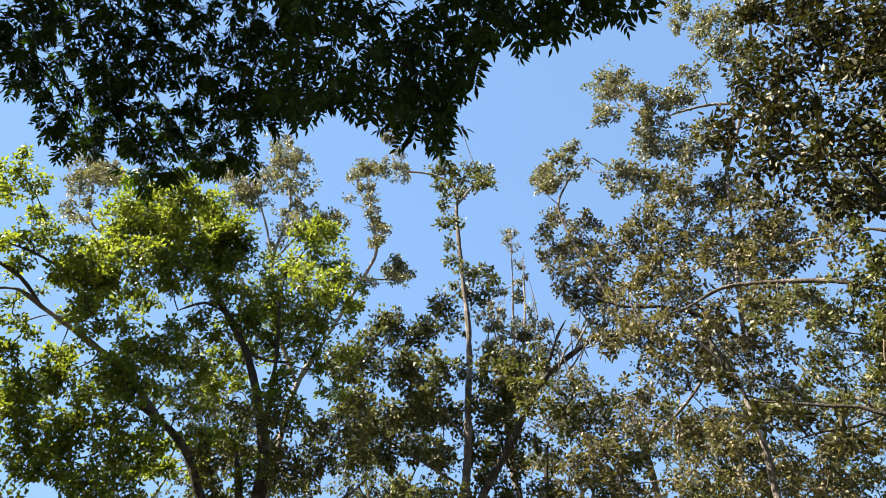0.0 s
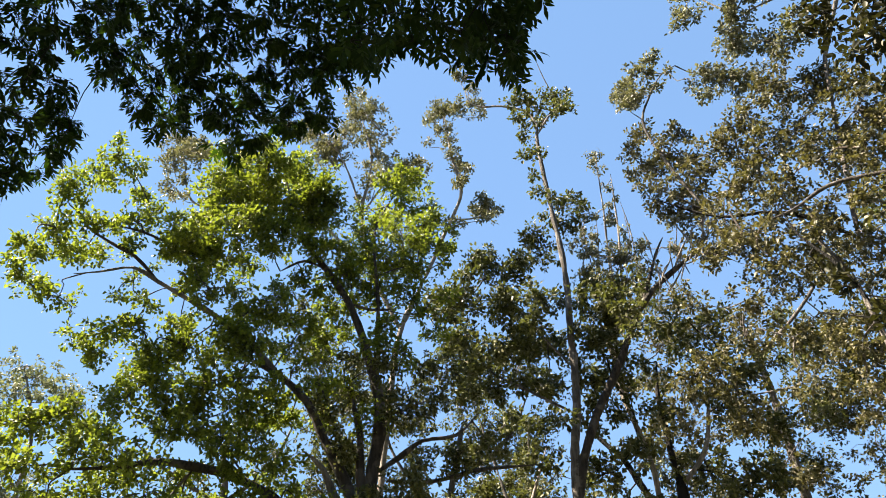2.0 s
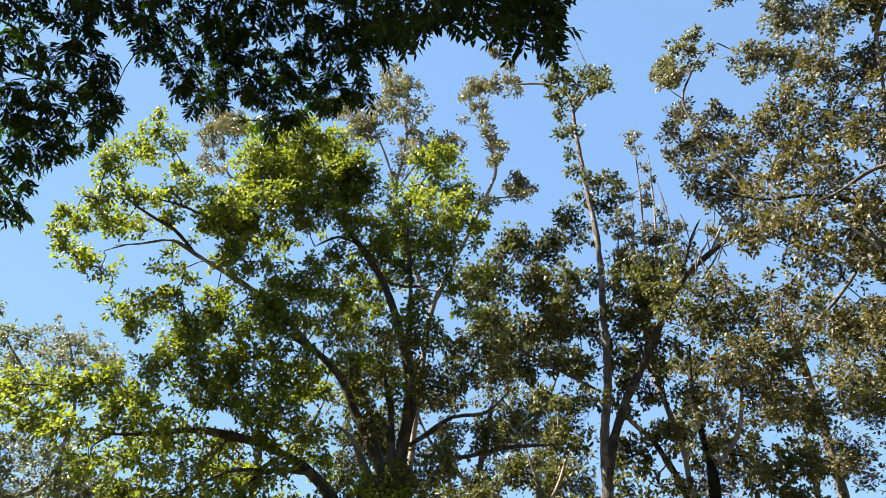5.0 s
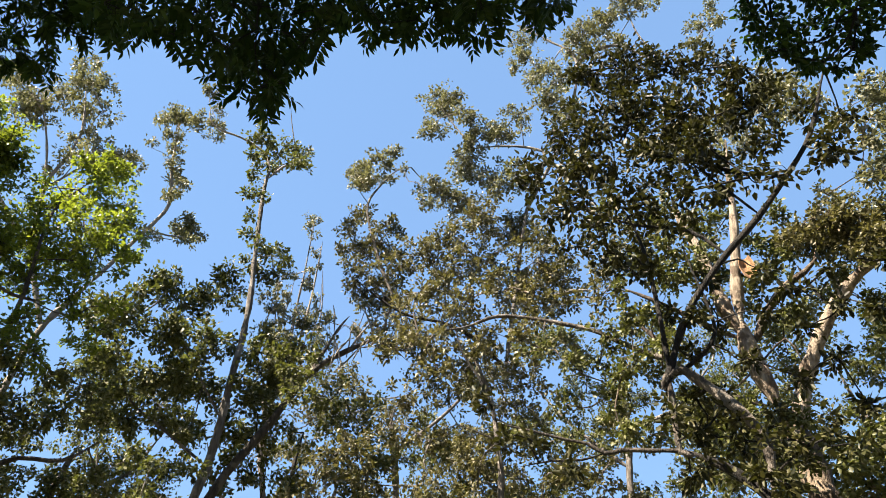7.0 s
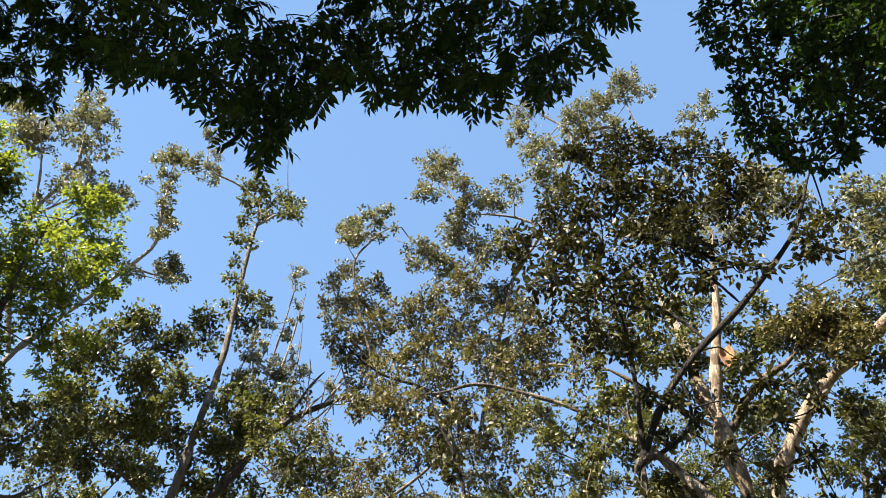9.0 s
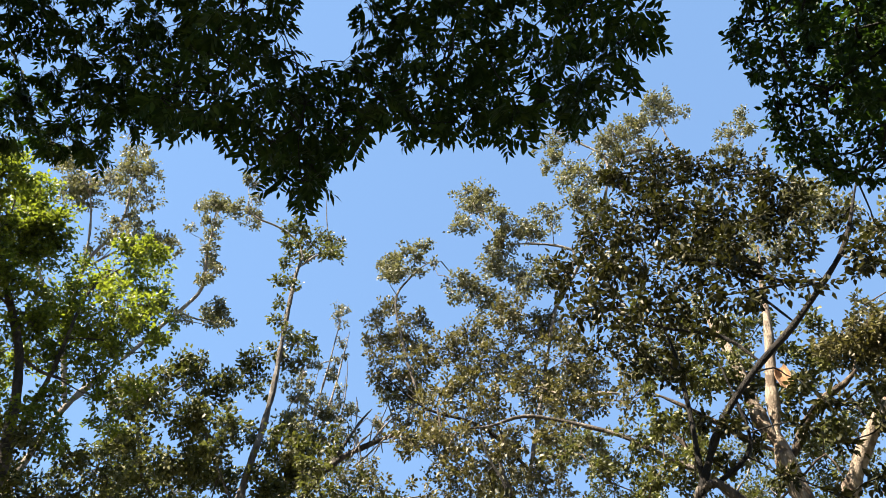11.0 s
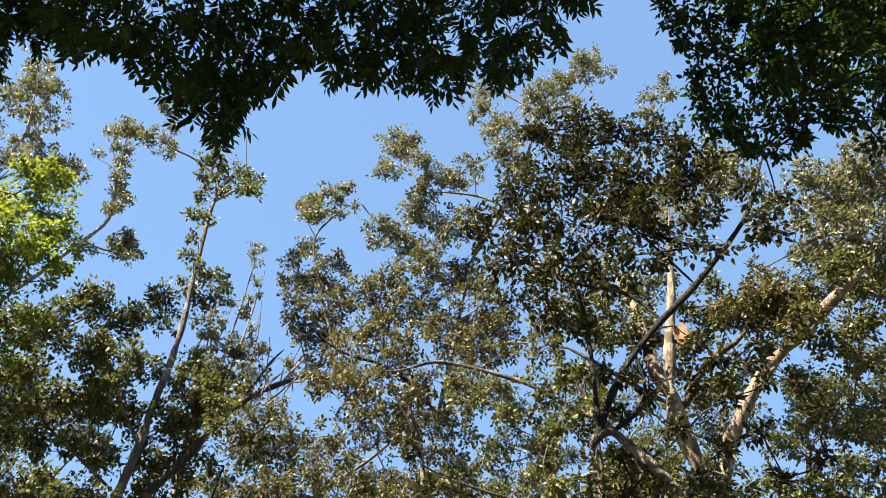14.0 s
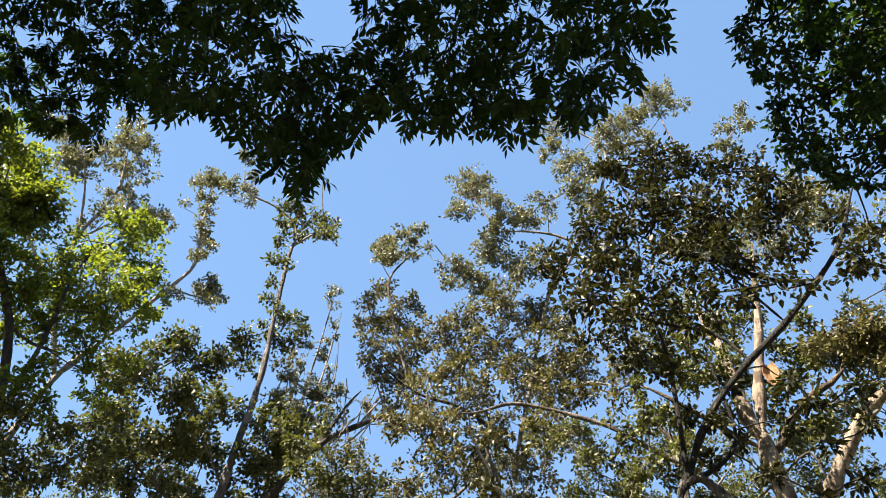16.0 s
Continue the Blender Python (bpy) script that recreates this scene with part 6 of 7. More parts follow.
near_tree.bough([(3.18, 2.79, 8.54, 0.19), (3.57, 3.30, 8.44, 0.18), (3.78, 3.36, 7.43, 0.16), (2.95, 2.45, 8.54, 0.18), (3.23, 3.98, 7.71, 0.19), (2.64, 3.02, 7.67, 0.19), (3.89, 4.04, 7.29, 0.18), (4.34, 3.21, 7.15, 0.20), (3.39, 3.42, 7.58, 0.18), (4.03, 2.46, 8.21, 0.19), (3.48, 4.14, 7.72, 0.20), (3.46, 3.04, 7.52, 0.18), (2.75, 3.14, 8.32, 0.15), (4.75, 3.72, 7.39, 0.13), (3.94, 3.08, 8.28, 0.16), (4.09, 2.75, 7.51, 0.19), (2.98, 2.26, 8.16, 0.18), (3.42, 3.87, 6.88, 0.15), (4.21, 3.41, 7.74, 0.20), (4.55, 3.24, 7.79, 0.17), (2.85, 3.30, 7.45, 0.18), (3.74, 3.34, 7.05, 0.18)], density=0.34, droop=0.5)
near_tree.bough([(3.63, 2.07, 7.69, 0.15), (3.20, 3.61, 8.49, 0.14), (2.71, 2.74, 8.96, 0.15), (4.38, 2.74, 7.48, 0.14), (3.79, 2.62, 8.43, 0.13), (3.57, 2.72, 7.92, 0.18), (4.41, 2.57, 7.64, 0.15), (2.62, 2.85, 8.20, 0.13), (3.33, 2.94, 7.58, 0.14), (4.10, 2.73, 8.36, 0.18), (2.89, 2.95, 7.88, 0.18), (4.03, 3.41, 7.11, 0.17), (3.17, 2.64, 7.58, 0.15), (3.58, 3.68, 7.62, 0.17), (4.23, 2.81, 8.10, 0.16), (3.89, 2.98, 7.36, 0.14), (4.10, 2.09, 8.25, 0.15), (3.41, 3.23, 7.17, 0.16), (3.62, 3.83, 7.24, 0.20), (3.26, 3.40, 8.09, 0.20), (4.27, 3.52, 6.71, 0.19), (4.04, 3.00, 7.87, 0.14)], density=0.34, droop=0.5)
near_tree.bough([(3.12, 3.01, 8.73, 0.16), (2.51, 2.28, 8.19, 0.18), (4.36, 3.40, 7.50, 0.13), (2.71, 3.33, 7.76, 0.18), (3.62, 3.54, 8.21, 0.18), (4.36, 2.32, 8.12, 0.15), (2.78, 3.52, 8.69, 0.19), (3.59, 2.37, 8.81, 0.15), (3.21, 3.83, 7.91, 0.16), (3.18, 2.51, 8.06, 0.18), (3.48, 2.22, 8.11, 0.19), (3.15, 3.37, 7.58, 0.18), (3.43, 2.50, 8.62, 0.19), (3.60, 2.97, 7.47, 0.17), (4.01, 3.95, 7.68, 0.13), (2.59, 2.59, 9.09, 0.15), (2.92, 2.93, 8.93, 0.18), (4.31, 2.63, 8.00, 0.18), (2.91, 2.33, 8.73, 0.13), (3.85, 3.39, 7.81, 0.13), (4.35, 2.96, 7.20, 0.13), (3.17, 3.00, 8.33, 0.17)], density=0.34, droop=0.5)
near_tree.bough([(4.30, 2.10, 8.18, 0.18), (3.97, 2.25, 8.72, 0.19), (3.22, 3.56, 7.37, 0.14), (4.13, 3.94, 7.49, 0.13), (3.48, 2.45, 8.24, 0.14), (3.67, 2.31, 7.97, 0.18), (4.66, 3.69, 7.58, 0.13), (4.62, 3.30, 7.12, 0.18), (3.45, 2.69, 8.21, 0.16), (3.39, 4.05, 7.33, 0.15), (4.30, 2.38, 7.76, 0.16), (3.59, 2.55, 7.46, 0.13), (3.23, 4.15, 8.17, 0.19), (2.80, 2.53, 8.23, 0.15), (3.69, 4.05, 7.76, 0.18), (3.24, 3.22, 8.19, 0.17), (4.15, 2.96, 7.52, 0.17), (3.17, 2.73, 8.00, 0.14), (4.14, 3.67, 7.22, 0.20), (3.43, 4.37, 7.93, 0.20), (4.72, 3.54, 7.03, 0.19), (4.31, 2.51, 8.26, 0.20)], density=0.34, droop=0.5)
near_tree.bough([(4.18, 2.89, 6.76, 0.14), (3.22, 2.21, 8.52, 0.20)], density=0.34, droop=0.5)
near_tree.bough([(2.95, 3.78, 7.86, 0.05), (2.42, 3.23, 8.09, 0.07), (2.99, 3.71, 8.18, 0.07), (3.81, 4.20, 7.25, 0.04), (3.95, 3.58, 6.98, 0.05), (2.74, 3.53, 8.35, 0.07), (3.14, 3.88, 6.97, 0.06), (2.65, 2.87, 8.57, 0.06), (3.23, 4.25, 7.76, 0.06), (4.07, 4.06, 7.30, 0.06), (2.52, 3.16, 8.25, 0.07), (3.62, 4.28, 7.33, 0.07), (4.00, 3.38, 6.80, 0.06), (2.98, 3.88, 7.65, 0.06), (2.85, 3.70, 8.30, 0.06), (2.49, 2.74, 8.65, 0.05), (2.42, 2.80, 7.96, 0.07), (3.09, 3.99, 7.20, 0.06)], density=0.8, droop=0.5)
# upper limb and crown, mostly unseen, added to cast shade on the leaning tree
near_tree.limb('limb', [(5.2, 2.2, 7.0), (5.3, 3.2, 9.0), (5.4, 4.0, 10.4)], 0.09, 0.03)
near_tree.bough([(4.04, 3.72, 10.47, 0.58), (5.20, 4.04, 11.43, 0.76), (5.30, 3.65, 10.32, 0.69), (4.82, 4.61, 10.75, 0.63), (5.04, 4.19, 9.91, 0.68), (5.34, 3.92, 9.38, 0.65), (4.70, 4.61, 9.45, 0.49), (5.60, 4.83, 9.95, 0.54), (6.27, 3.64, 10.83, 0.85), (6.38, 4.29, 9.93, 0.82), (4.17, 2.97, 10.48, 0.66), (4.79, 2.78, 10.16, 0.73), (6.27, 3.04, 11.23, 0.86)], density=0.35, length=0.12, skip=9)

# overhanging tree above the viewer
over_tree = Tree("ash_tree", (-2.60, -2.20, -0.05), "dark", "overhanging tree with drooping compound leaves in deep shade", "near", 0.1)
over_tree.limb("trunk", [(-2.6, -2.2, -0.1), (-2.55, -2.1, 1.6), (-2.4, -1.9, 3.2), (-2.0, -1.4, 4.6)], 0.19, 0.13)
over_tree.limb("limb", [(-2.0, -1.4, 4.6), (-1.2, -0.2, 6.2), (-0.5, 1.0, 6.6), (0.1, 1.7, 6.3)], 0.10, 0.015)
over_tree.limb("limb", [(-2.0, -1.4, 4.6), (-2.2, 0.4, 7.0), (-2.3, 1.8, 8.3), (-2.4, 3.0, 8.3)], 0.09, 0.02)
over_tree.limb("limb", [(-2.2, -1.7, 4.0), (-3.4, 0.0, 7.4), (-4.3, 1.6, 8.6), (-4.9, 2.8, 8.5)], 0.09, 0.02)
big_leaves = [compound_leaf("leaf", p, 0.068, s) for s, p in enumerate((4, 5, 5, 6, 6, 5))]
small_leaves = [compound_leaf("leaf", p, 0.075, 20 + s, fine=False) for s, p in enumerate((3, 4, 4, 5))]
over_tree.limb("limb", [(-2.20, -1.70, 4.00), (-4.30, -0.90, 7.30), (-5.63, 0.30, 6.75), (-5.61, 0.89, 6.55), (-5.65, 1.19, 6.28), (-5.79, 1.36, 5.88), (-6.10, 1.58, 5.35), (-6.21, 1.71, 4.87)], 0.09, 0.02)
over_tree.limb("limb", [(-5.65, 1.19, 6.28), (-5.59, 1.60, 6.23), (-5.35, 1.96, 6.22)], 0.022, 0.008)
over_tree.limb("limb", [(-5.79, 1.36, 5.88), (-5.87, 1.76, 5.62), (-5.84, 2.04, 5.33)], 0.02, 0.008)
overhang(over_tree, [(0.12, 1.65, 6.10, 0.06), (-1.69, 2.29, 6.00, 0.08), (0.17, 2.41, 6.01, 0.08), (-0.28, 2.46, 5.97, 0.09), (-1.34, 1.97, 5.87, 0.06), (-0.61, 2.48, 6.03, 0.08), (0.71, 2.21, 6.06, 0.05), (-1.77, 2.32, 5.67, 0.05), (-0.87, 2.70, 5.99, 0.06), (-1.13, 2.46, 5.53, 0.05), (-0.65, 2.65, 6.13, 0.07), (0.32, 1.63, 6.53, 0.05), (0.91, 2.08, 6.07, 0.06), (-0.40, 2.23, 6.32, 0.08), (-1.08, 2.43, 5.24, 0.06), (0.25, 1.77, 6.30, 0.08), (-1.97, 2.38, 5.58, 0.09), (-1.03, 2.52, 5.96, 0.06), (-0.17, 2.01, 5.46, 0.05), (-1.38, 1.76, 5.46, 0.06), (0.79, 1.77, 6.33, 0.05)], big_leaves, 5, 130, (0, 1, 0))
overhang(over_tree, [(-1.54, 1.90, 5.39, 0.06), (-0.79, 1.46, 5.66, 0.06), (-0.33, 1.82, 6.20, 0.09), (-0.27, 2.48, 5.65, 0.08), (-0.46, 1.94, 5.82, 0.08), (-1.31, 2.16, 5.24, 0.06), (0.51, 1.48, 6.08, 0.07), (-1.49, 2.41, 5.42, 0.07), (-0.00, 1.82, 6.55, 0.06), (0.06, 2.20, 5.73, 0.06), (-0.20, 2.01, 6.38, 0.08), (0.62, 2.51, 6.24, 0.07), (-0.36, 2.21, 5.41, 0.08), (-1.71, 2.57, 5.57, 0.06), (-1.68, 2.56, 5.85, 0.08), (-0.58, 2.13, 5.86, 0.08), (-0.96, 2.61, 5.67, 0.07), (-1.21, 2.68, 5.39, 0.07), (0.21, 1.72, 6.61, 0.05), (-0.11, 2.53, 6.05, 0.07), (-1.17, 1.38, 5.57, 0.08), (0.03, 2.66, 6.21, 0.07)], big_leaves, 5, 130, (0, 1, 0))
overhang(over_tree, [(0.31, 2.31, 6.16, 0.07), (-0.69, 2.02, 6.43, 0.06), (-1.50, 1.78, 6.34, 0.07), (-0.93, 1.56, 5.73, 0.08), (0.76, 2.60, 6.00, 0.07), (0.16, 2.21, 5.35, 0.05), (0.78, 2.17, 5.69, 0.08), (-1.12, 2.17, 5.52, 0.08), (0.56, 1.69, 6.17, 0.07), (-0.12, 1.36, 5.75, 0.07), (-0.47, 1.67, 5.80, 0.06), (-0.65, 1.54, 5.93, 0.05), (0.06, 1.76, 5.90, 0.07), (-1.23, 2.79, 5.33, 0.06), (0.42, 1.77, 5.86, 0.07), (-0.07, 2.36, 6.40, 0.08), (-1.19, 1.63, 6.11, 0.08), (-1.07, 1.46, 5.92, 0.08), (0.78, 1.38, 5.97, 0.07)], big_leaves, 4, 0, (0, 1, 0))
overhang(over_tree, [(-1.32, 1.63, 5.55, 0.06), (0.08, 2.03, 5.71, 0.06), (-1.49, 2.29, 5.85, 0.08), (-0.34, 2.04, 5.46, 0.07), (0.39, 1.89, 5.52, 0.07), (0.38, 2.65, 6.22, 0.05), (0.19, 2.12, 6.10, 0.07), (-0.54, 1.52, 5.99, 0.05), (0.59, 1.77, 5.58, 0.06), (0.61, 1.38, 5.72, 0.09), (-1.26, 2.41, 5.45, 0.07), (0.40, 1.66, 6.29, 0.08), (-0.84, 1.91, 6.53, 0.08), (-1.93, 2.58, 5.69, 0.09), (-0.22, 1.94, 5.62, 0.09), (-1.06, 1.56, 5.54, 0.08), (-1.38, 2.33, 5.96, 0.05), (-1.32, 1.96, 6.21, 0.08), (0.04, 1.37, 5.82, 0.07), (-1.37, 1.98, 5.53, 0.08), (0.72, 1.80, 5.77, 0.06)], big_leaves, 4, 0, (0, 1, 0))
overhang(over_tree, [(-1.44, 2.01, 5.22, 0.07), (0.05, 1.99, 6.09, 0.07), (0.67, 2.28, 5.75, 0.09), (-0.24, 1.46, 6.04, 0.07), (-1.28, 2.43, 5.67, 0.06), (0.31, 1.67, 5.78, 0.07), (0.65, 1.70, 5.90, 0.07), (-1.44, 2.54, 5.48, 0.05), (0.05, 2.56, 5.79, 0.09), (-0.05, 1.94, 5.92, 0.08), (0.82, 2.03, 5.63, 0.05), (-0.08, 2.38, 5.37, 0.08), (-0.36, 1.47, 6.08, 0.07), (-0.12, 1.56, 5.87, 0.09), (-0.42, 1.74, 6.49, 0.07), (0.39, 2.43, 6.09, 0.07), (-1.42, 2.90, 5.84, 0.09), (0.59, 2.52, 5.97, 0.08), (-0.47, 2.67, 5.91, 0.09), (-1.13, 2.68, 5.98, 0.05), (-1.62, 1.93, 5.20, 0.07)], big_leaves, 4, 0, (0, 1, 0))
overhang(over_tree, [(-0.98, 1.56, 6.20, 0.08), (-0.98, 2.86, 5.88, 0.06), (-0.38, 1.96, 6.13, 0.07), (0.61, 2.49, 5.69, 0.08), (-1.06, 2.63, 4.95, 0.08), (-0.45, 2.11, 5.80, 0.05), (-0.22, 2.74, 5.90, 0.05), (0.55, 2.02, 6.21, 0.09), (0.32, 1.94, 5.85, 0.07), (-0.08, 2.46, 6.16, 0.09), (0.78, 1.48, 5.66, 0.07), (0.35, 2.34, 5.48, 0.08), (-0.50, 2.34, 5.96, 0.09), (-0.98, 2.54, 5.38, 0.07), (0.22, 1.96, 6.21, 0.07), (-1.15, 2.85, 5.62, 0.06), (-1.69, 1.97, 5.80, 0.05), (-0.23, 1.91, 6.51, 0.06), (0.37, 1.34, 5.86, 0.09), (-0.06, 2.34, 5.45, 0.08), (-1.38, 2.36, 5.71, 0.07)], big_leaves, 4, 0, (0, 1, 0))
overhang(over_tree, [(-0.06, 1.86, 6.21, 0.06), (0.71, 1.89, 5.67, 0.08), (0.23, 2.31, 5.31, 0.07), (0.56, 2.31, 6.18, 0.08), (-1.39, 1.62, 5.46, 0.05), (-1.51, 2.13, 5.10, 0.05), (-0.27, 1.62, 6.11, 0.07), (0.91, 1.99, 6.48, 0.08), (-1.26, 1.70, 5.58, 0.08), (-1.05, 2.68, 5.18, 0.08), (-0.77, 1.41, 5.86, 0.07), (-1.83, 2.15, 5.08, 0.09), (-0.64, 1.77, 6.23, 0.06), (-1.22, 2.41, 5.03, 0.06), (-0.76, 1.61, 6.47, 0.07), (0.63, 1.48, 6.32, 0.08), (-0.18, 1.99, 6.03, 0.07), (-0.76, 2.54, 5.56, 0.05), (-1.31, 1.73, 5.92, 0.07), (-1.18, 2.49, 5.81, 0.06), (0.17, 1.87, 6.29, 0.08)], big_leaves, 4, 0, (0, 1, 0))
overhang(over_tree, [(0.46, 1.88, 6.48, 0.08), (1.00, 2.09, 5.94, 0.09), (0.60, 2.17, 6.23, 0.08), (-0.63, 2.29, 5.38, 0.08), (0.60, 1.96, 6.39, 0.06), (-0.54, 1.64, 6.62, 0.06)], big_leaves, 4, 0, (0, 1, 0))
overhang(over_tree, [(0.04, 2.36, 5.46, 0.03), (-1.05, 2.78, 5.40, 0.02), (-1.67, 2.59, 5.43, 0.02), (-1.38, 2.83, 5.37, 0.02), (-0.53, 2.46, 5.50, 0.02), (0.85, 2.38, 5.95, 0.03), (0.87, 2.03, 5.41, 0.02), (0.53, 2.50, 5.72, 0.02), (0.68, 2.38, 5.49, 0.02), (-1.91, 2.34, 5.29, 0.03), (-0.03, 2.48, 5.47, 0.02), (-0.37, 2.43, 5.30, 0.03), (-0.83, 2.53, 5.25, 0.03), (0.20, 2.36, 5.31, 0.02), (-0.16, 2.43, 5.33, 0.02), (-0.70, 2.38, 5.17, 0.02), (-1.45, 2.40, 5.20, 0.03)], big_leaves, 3, 0, (0, 1, 0))
overhang(over_tree, [(-1.89, 2.49, 5.44, 0.02), (0.41, 2.42, 5.58, 0.03), (0.13, 2.68, 5.74, 0.02), (-1.04, 2.67, 5.37, 0.02), (0.85, 1.77, 5.74, 0.03), (0.29, 2.46, 5.56, 0.03), (-2.07, 2.46, 5.42, 0.03), (-0.61, 2.47, 5.58, 0.02), (-1.77, 2.49, 5.43, 0.02), (0.61, 2.49, 5.59, 0.02), (0.82, 1.75, 5.52, 0.03), (-1.32, 2.78, 5.45, 0.02), (0.87, 1.64, 6.01, 0.02), (-0.70, 2.47, 5.50, 0.03), (-1.03, 2.64, 4.98, 0.03), (-1.26, 2.85, 5.22, 0.02), (0.18, 2.49, 5.34, 0.02)], big_leaves, 3, 0, (0, 1, 0))
overhang(over_tree, [(-1.31, 2.40, 5.12, 0.02), (0.91, 2.06, 5.74, 0.02), (0.71, 2.27, 5.37, 0.03), (0.73, 2.41, 5.92, 0.02), (-1.76, 2.25, 5.19, 0.02), (-0.32, 2.60, 5.59, 0.02), (0.83, 1.73, 5.99, 0.02), (-1.03, 2.80, 5.61, 0.02), (0.94, 1.96, 5.74, 0.03), (-1.14, 2.79, 5.06, 0.02), (-0.44, 2.30, 5.28, 0.02), (-0.99, 2.74, 5.14, 0.02)], big_leaves, 3, 0, (0, 1, 0))
overhang(over_tree, [(-1.73, 2.24, 6.43, 0.09), (-1.08, 3.12, 6.31, 0.12), (-1.34, 1.66, 6.58, 0.10), (-1.70, 2.56, 6.37, 0.10), (-0.25, 2.64, 6.46, 0.09), (-0.52, 2.05, 7.02, 0.08), (-1.93, 2.64, 5.95, 0.10), (-0.23, 2.16, 6.52, 0.08), (0.77, 2.35, 6.32, 0.09), (-0.04, 2.67, 6.82, 0.09), (-0.20, 1.87, 6.99, 0.10), (-1.49, 2.86, 6.00, 0.11), (-0.53, 2.23, 6.56, 0.08), (0.37, 2.37, 6.50, 0.09), (0.64, 2.21, 6.73, 0.09), (-1.68, 2.74, 5.79, 0.09), (0.26, 2.85, 6.23, 0.10), (-1.03, 1.73, 6.84, 0.09), (0.28, 1.62, 6.72, 0.09), (-0.56, 2.53, 6.24, 0.11), (0.36, 2.27, 6.94, 0.12)], big_leaves, 3, 0, (0, 1, 0))
overhang(over_tree, [(0.56, 1.65, 6.78, 0.08), (0.72, 2.00, 6.88, 0.11), (-1.01, 2.72, 6.09, 0.09), (-1.32, 3.35, 6.04, 0.12), (0.93, 2.20, 6.51, 0.12), (0.35, 2.71, 6.65, 0.10), (-0.40, 2.48, 6.57, 0.10), (0.05, 1.65, 6.74, 0.09), (-2.01, 2.46, 6.52, 0.11), (0.03, 2.11, 6.44, 0.11), (-0.65, 1.81, 6.92, 0.10), (-1.41, 2.54, 5.99, 0.10), (0.77, 1.68, 6.61, 0.09), (-1.54, 2.00, 6.37, 0.10), (-0.10, 2.70, 6.23, 0.10), (0.37, 1.93, 6.93, 0.10), (0.11, 2.70, 6.48, 0.11)], big_leaves, 3, 0, (0, 1, 0))
overhang(over_tree, [(-0.54, 2.98, 6.44, 0.12), (0.71, 2.61, 6.33, 0.12), (-1.02, 1.87, 6.56, 0.09), (-1.25, 3.04, 6.03, 0.11), (-2.31, 2.75, 6.19, 0.11), (1.01, 2.42, 6.37, 0.11), (-0.09, 2.05, 6.81, 0.11), (-0.88, 3.07, 6.48, 0.10), (0.47, 2.69, 6.15, 0.09), (-2.08, 2.55, 6.21, 0.10), (-1.36, 3.06, 6.50, 0.09), (-1.62, 3.27, 6.22, 0.11), (1.03, 1.87, 6.83, 0.09), (-0.31, 3.16, 6.57, 0.10), (-0.43, 1.76, 7.02, 0.10), (0.13, 1.98, 6.97, 0.10), (0.78, 2.78, 6.15, 0.08), (0.55, 2.47, 6.40, 0.08)], big_leaves, 3, 0, (0, 1, 0))
overhang(over_tree, [(-0.80, 2.06, 6.18, 0.03), (-0.71, 2.21, 6.13, 0.03), (-0.76, 2.35, 6.02, 0.03), (-0.65, 2.42, 5.89, 0.03), (-0.82, 2.48, 5.90, 0.03), (-1.27, 2.06, 5.72, 0.03), (-1.24, 2.16, 5.65, 0.03), (-1.08, 2.36, 5.91, 0.03), (-0.92, 2.33, 5.86, 0.03), (-0.77, 2.15, 6.25, 0.03), (-0.81, 2.22, 5.59, 0.03)], big_leaves, 3, 0, (0, 1, 0))
overhang(over_tree, [(-4.52, 3.49, 6.67, 0.10), (-3.43, 3.47, 6.90, 0.10), (-4.39, 2.57, 6.86, 0.10), (-3.69, 3.33, 7.37, 0.10), (-3.46, 2.14, 7.23, 0.11), (-2.98, 2.84, 7.54, 0.12), (-3.73, 3.65, 6.77, 0.09), (-4.17, 3.20, 6.56, 0.11), (-3.02, 3.07, 7.15, 0.09), (-3.15, 3.12, 7.79, 0.11), (-2.88, 2.04, 7.51, 0.10), (-3.61, 1.88, 7.69, 0.11), (-3.22, 3.31, 7.80, 0.12), (-3.94, 2.71, 7.57, 0.12), (-3.60, 3.57, 7.32, 0.11), (-2.69, 3.05, 8.10, 0.08), (-3.29, 3.49, 7.17, 0.09), (-4.12, 2.15, 7.36, 0.12), (-2.86, 2.24, 7.91, 0.11), (-2.33, 2.54, 8.33, 0.09), (-2.68, 2.69, 8.14, 0.12), (-3.92, 2.30, 7.20, 0.11)], small_leaves, 10, 0, (0, 1, 0))
overhang(over_tree, [(-4.01, 3.33, 6.91, 0.10), (-4.04, 2.28, 6.64, 0.12), (-3.06, 2.63, 8.23, 0.12), (-2.57, 2.44, 7.99, 0.10), (-3.53, 2.24, 7.89, 0.12), (-4.05, 3.14, 7.50, 0.10), (-4.56, 2.60, 6.64, 0.08), (-3.68, 3.40, 6.69, 0.12), (-4.25, 2.90, 6.91, 0.11), (-3.51, 2.37, 7.50, 0.10), (-3.98, 3.40, 7.20, 0.10), (-3.89, 3.22, 7.18, 0.12), (-3.93, 1.95, 7.40, 0.12), (-4.22, 2.52, 7.17, 0.11), (-3.45, 2.80, 7.18, 0.10), (-3.50, 3.06, 7.84, 0.12), (-4.69, 2.38, 7.32, 0.12), (-3.92, 2.96, 7.65, 0.09), (-2.29, 2.67, 7.52, 0.11), (-3.87, 1.79, 7.52, 0.09), (-3.91, 2.61, 6.80, 0.09), (-4.27, 3.29, 7.18, 0.08)], small_leaves, 10, 0, (0, 1, 0))
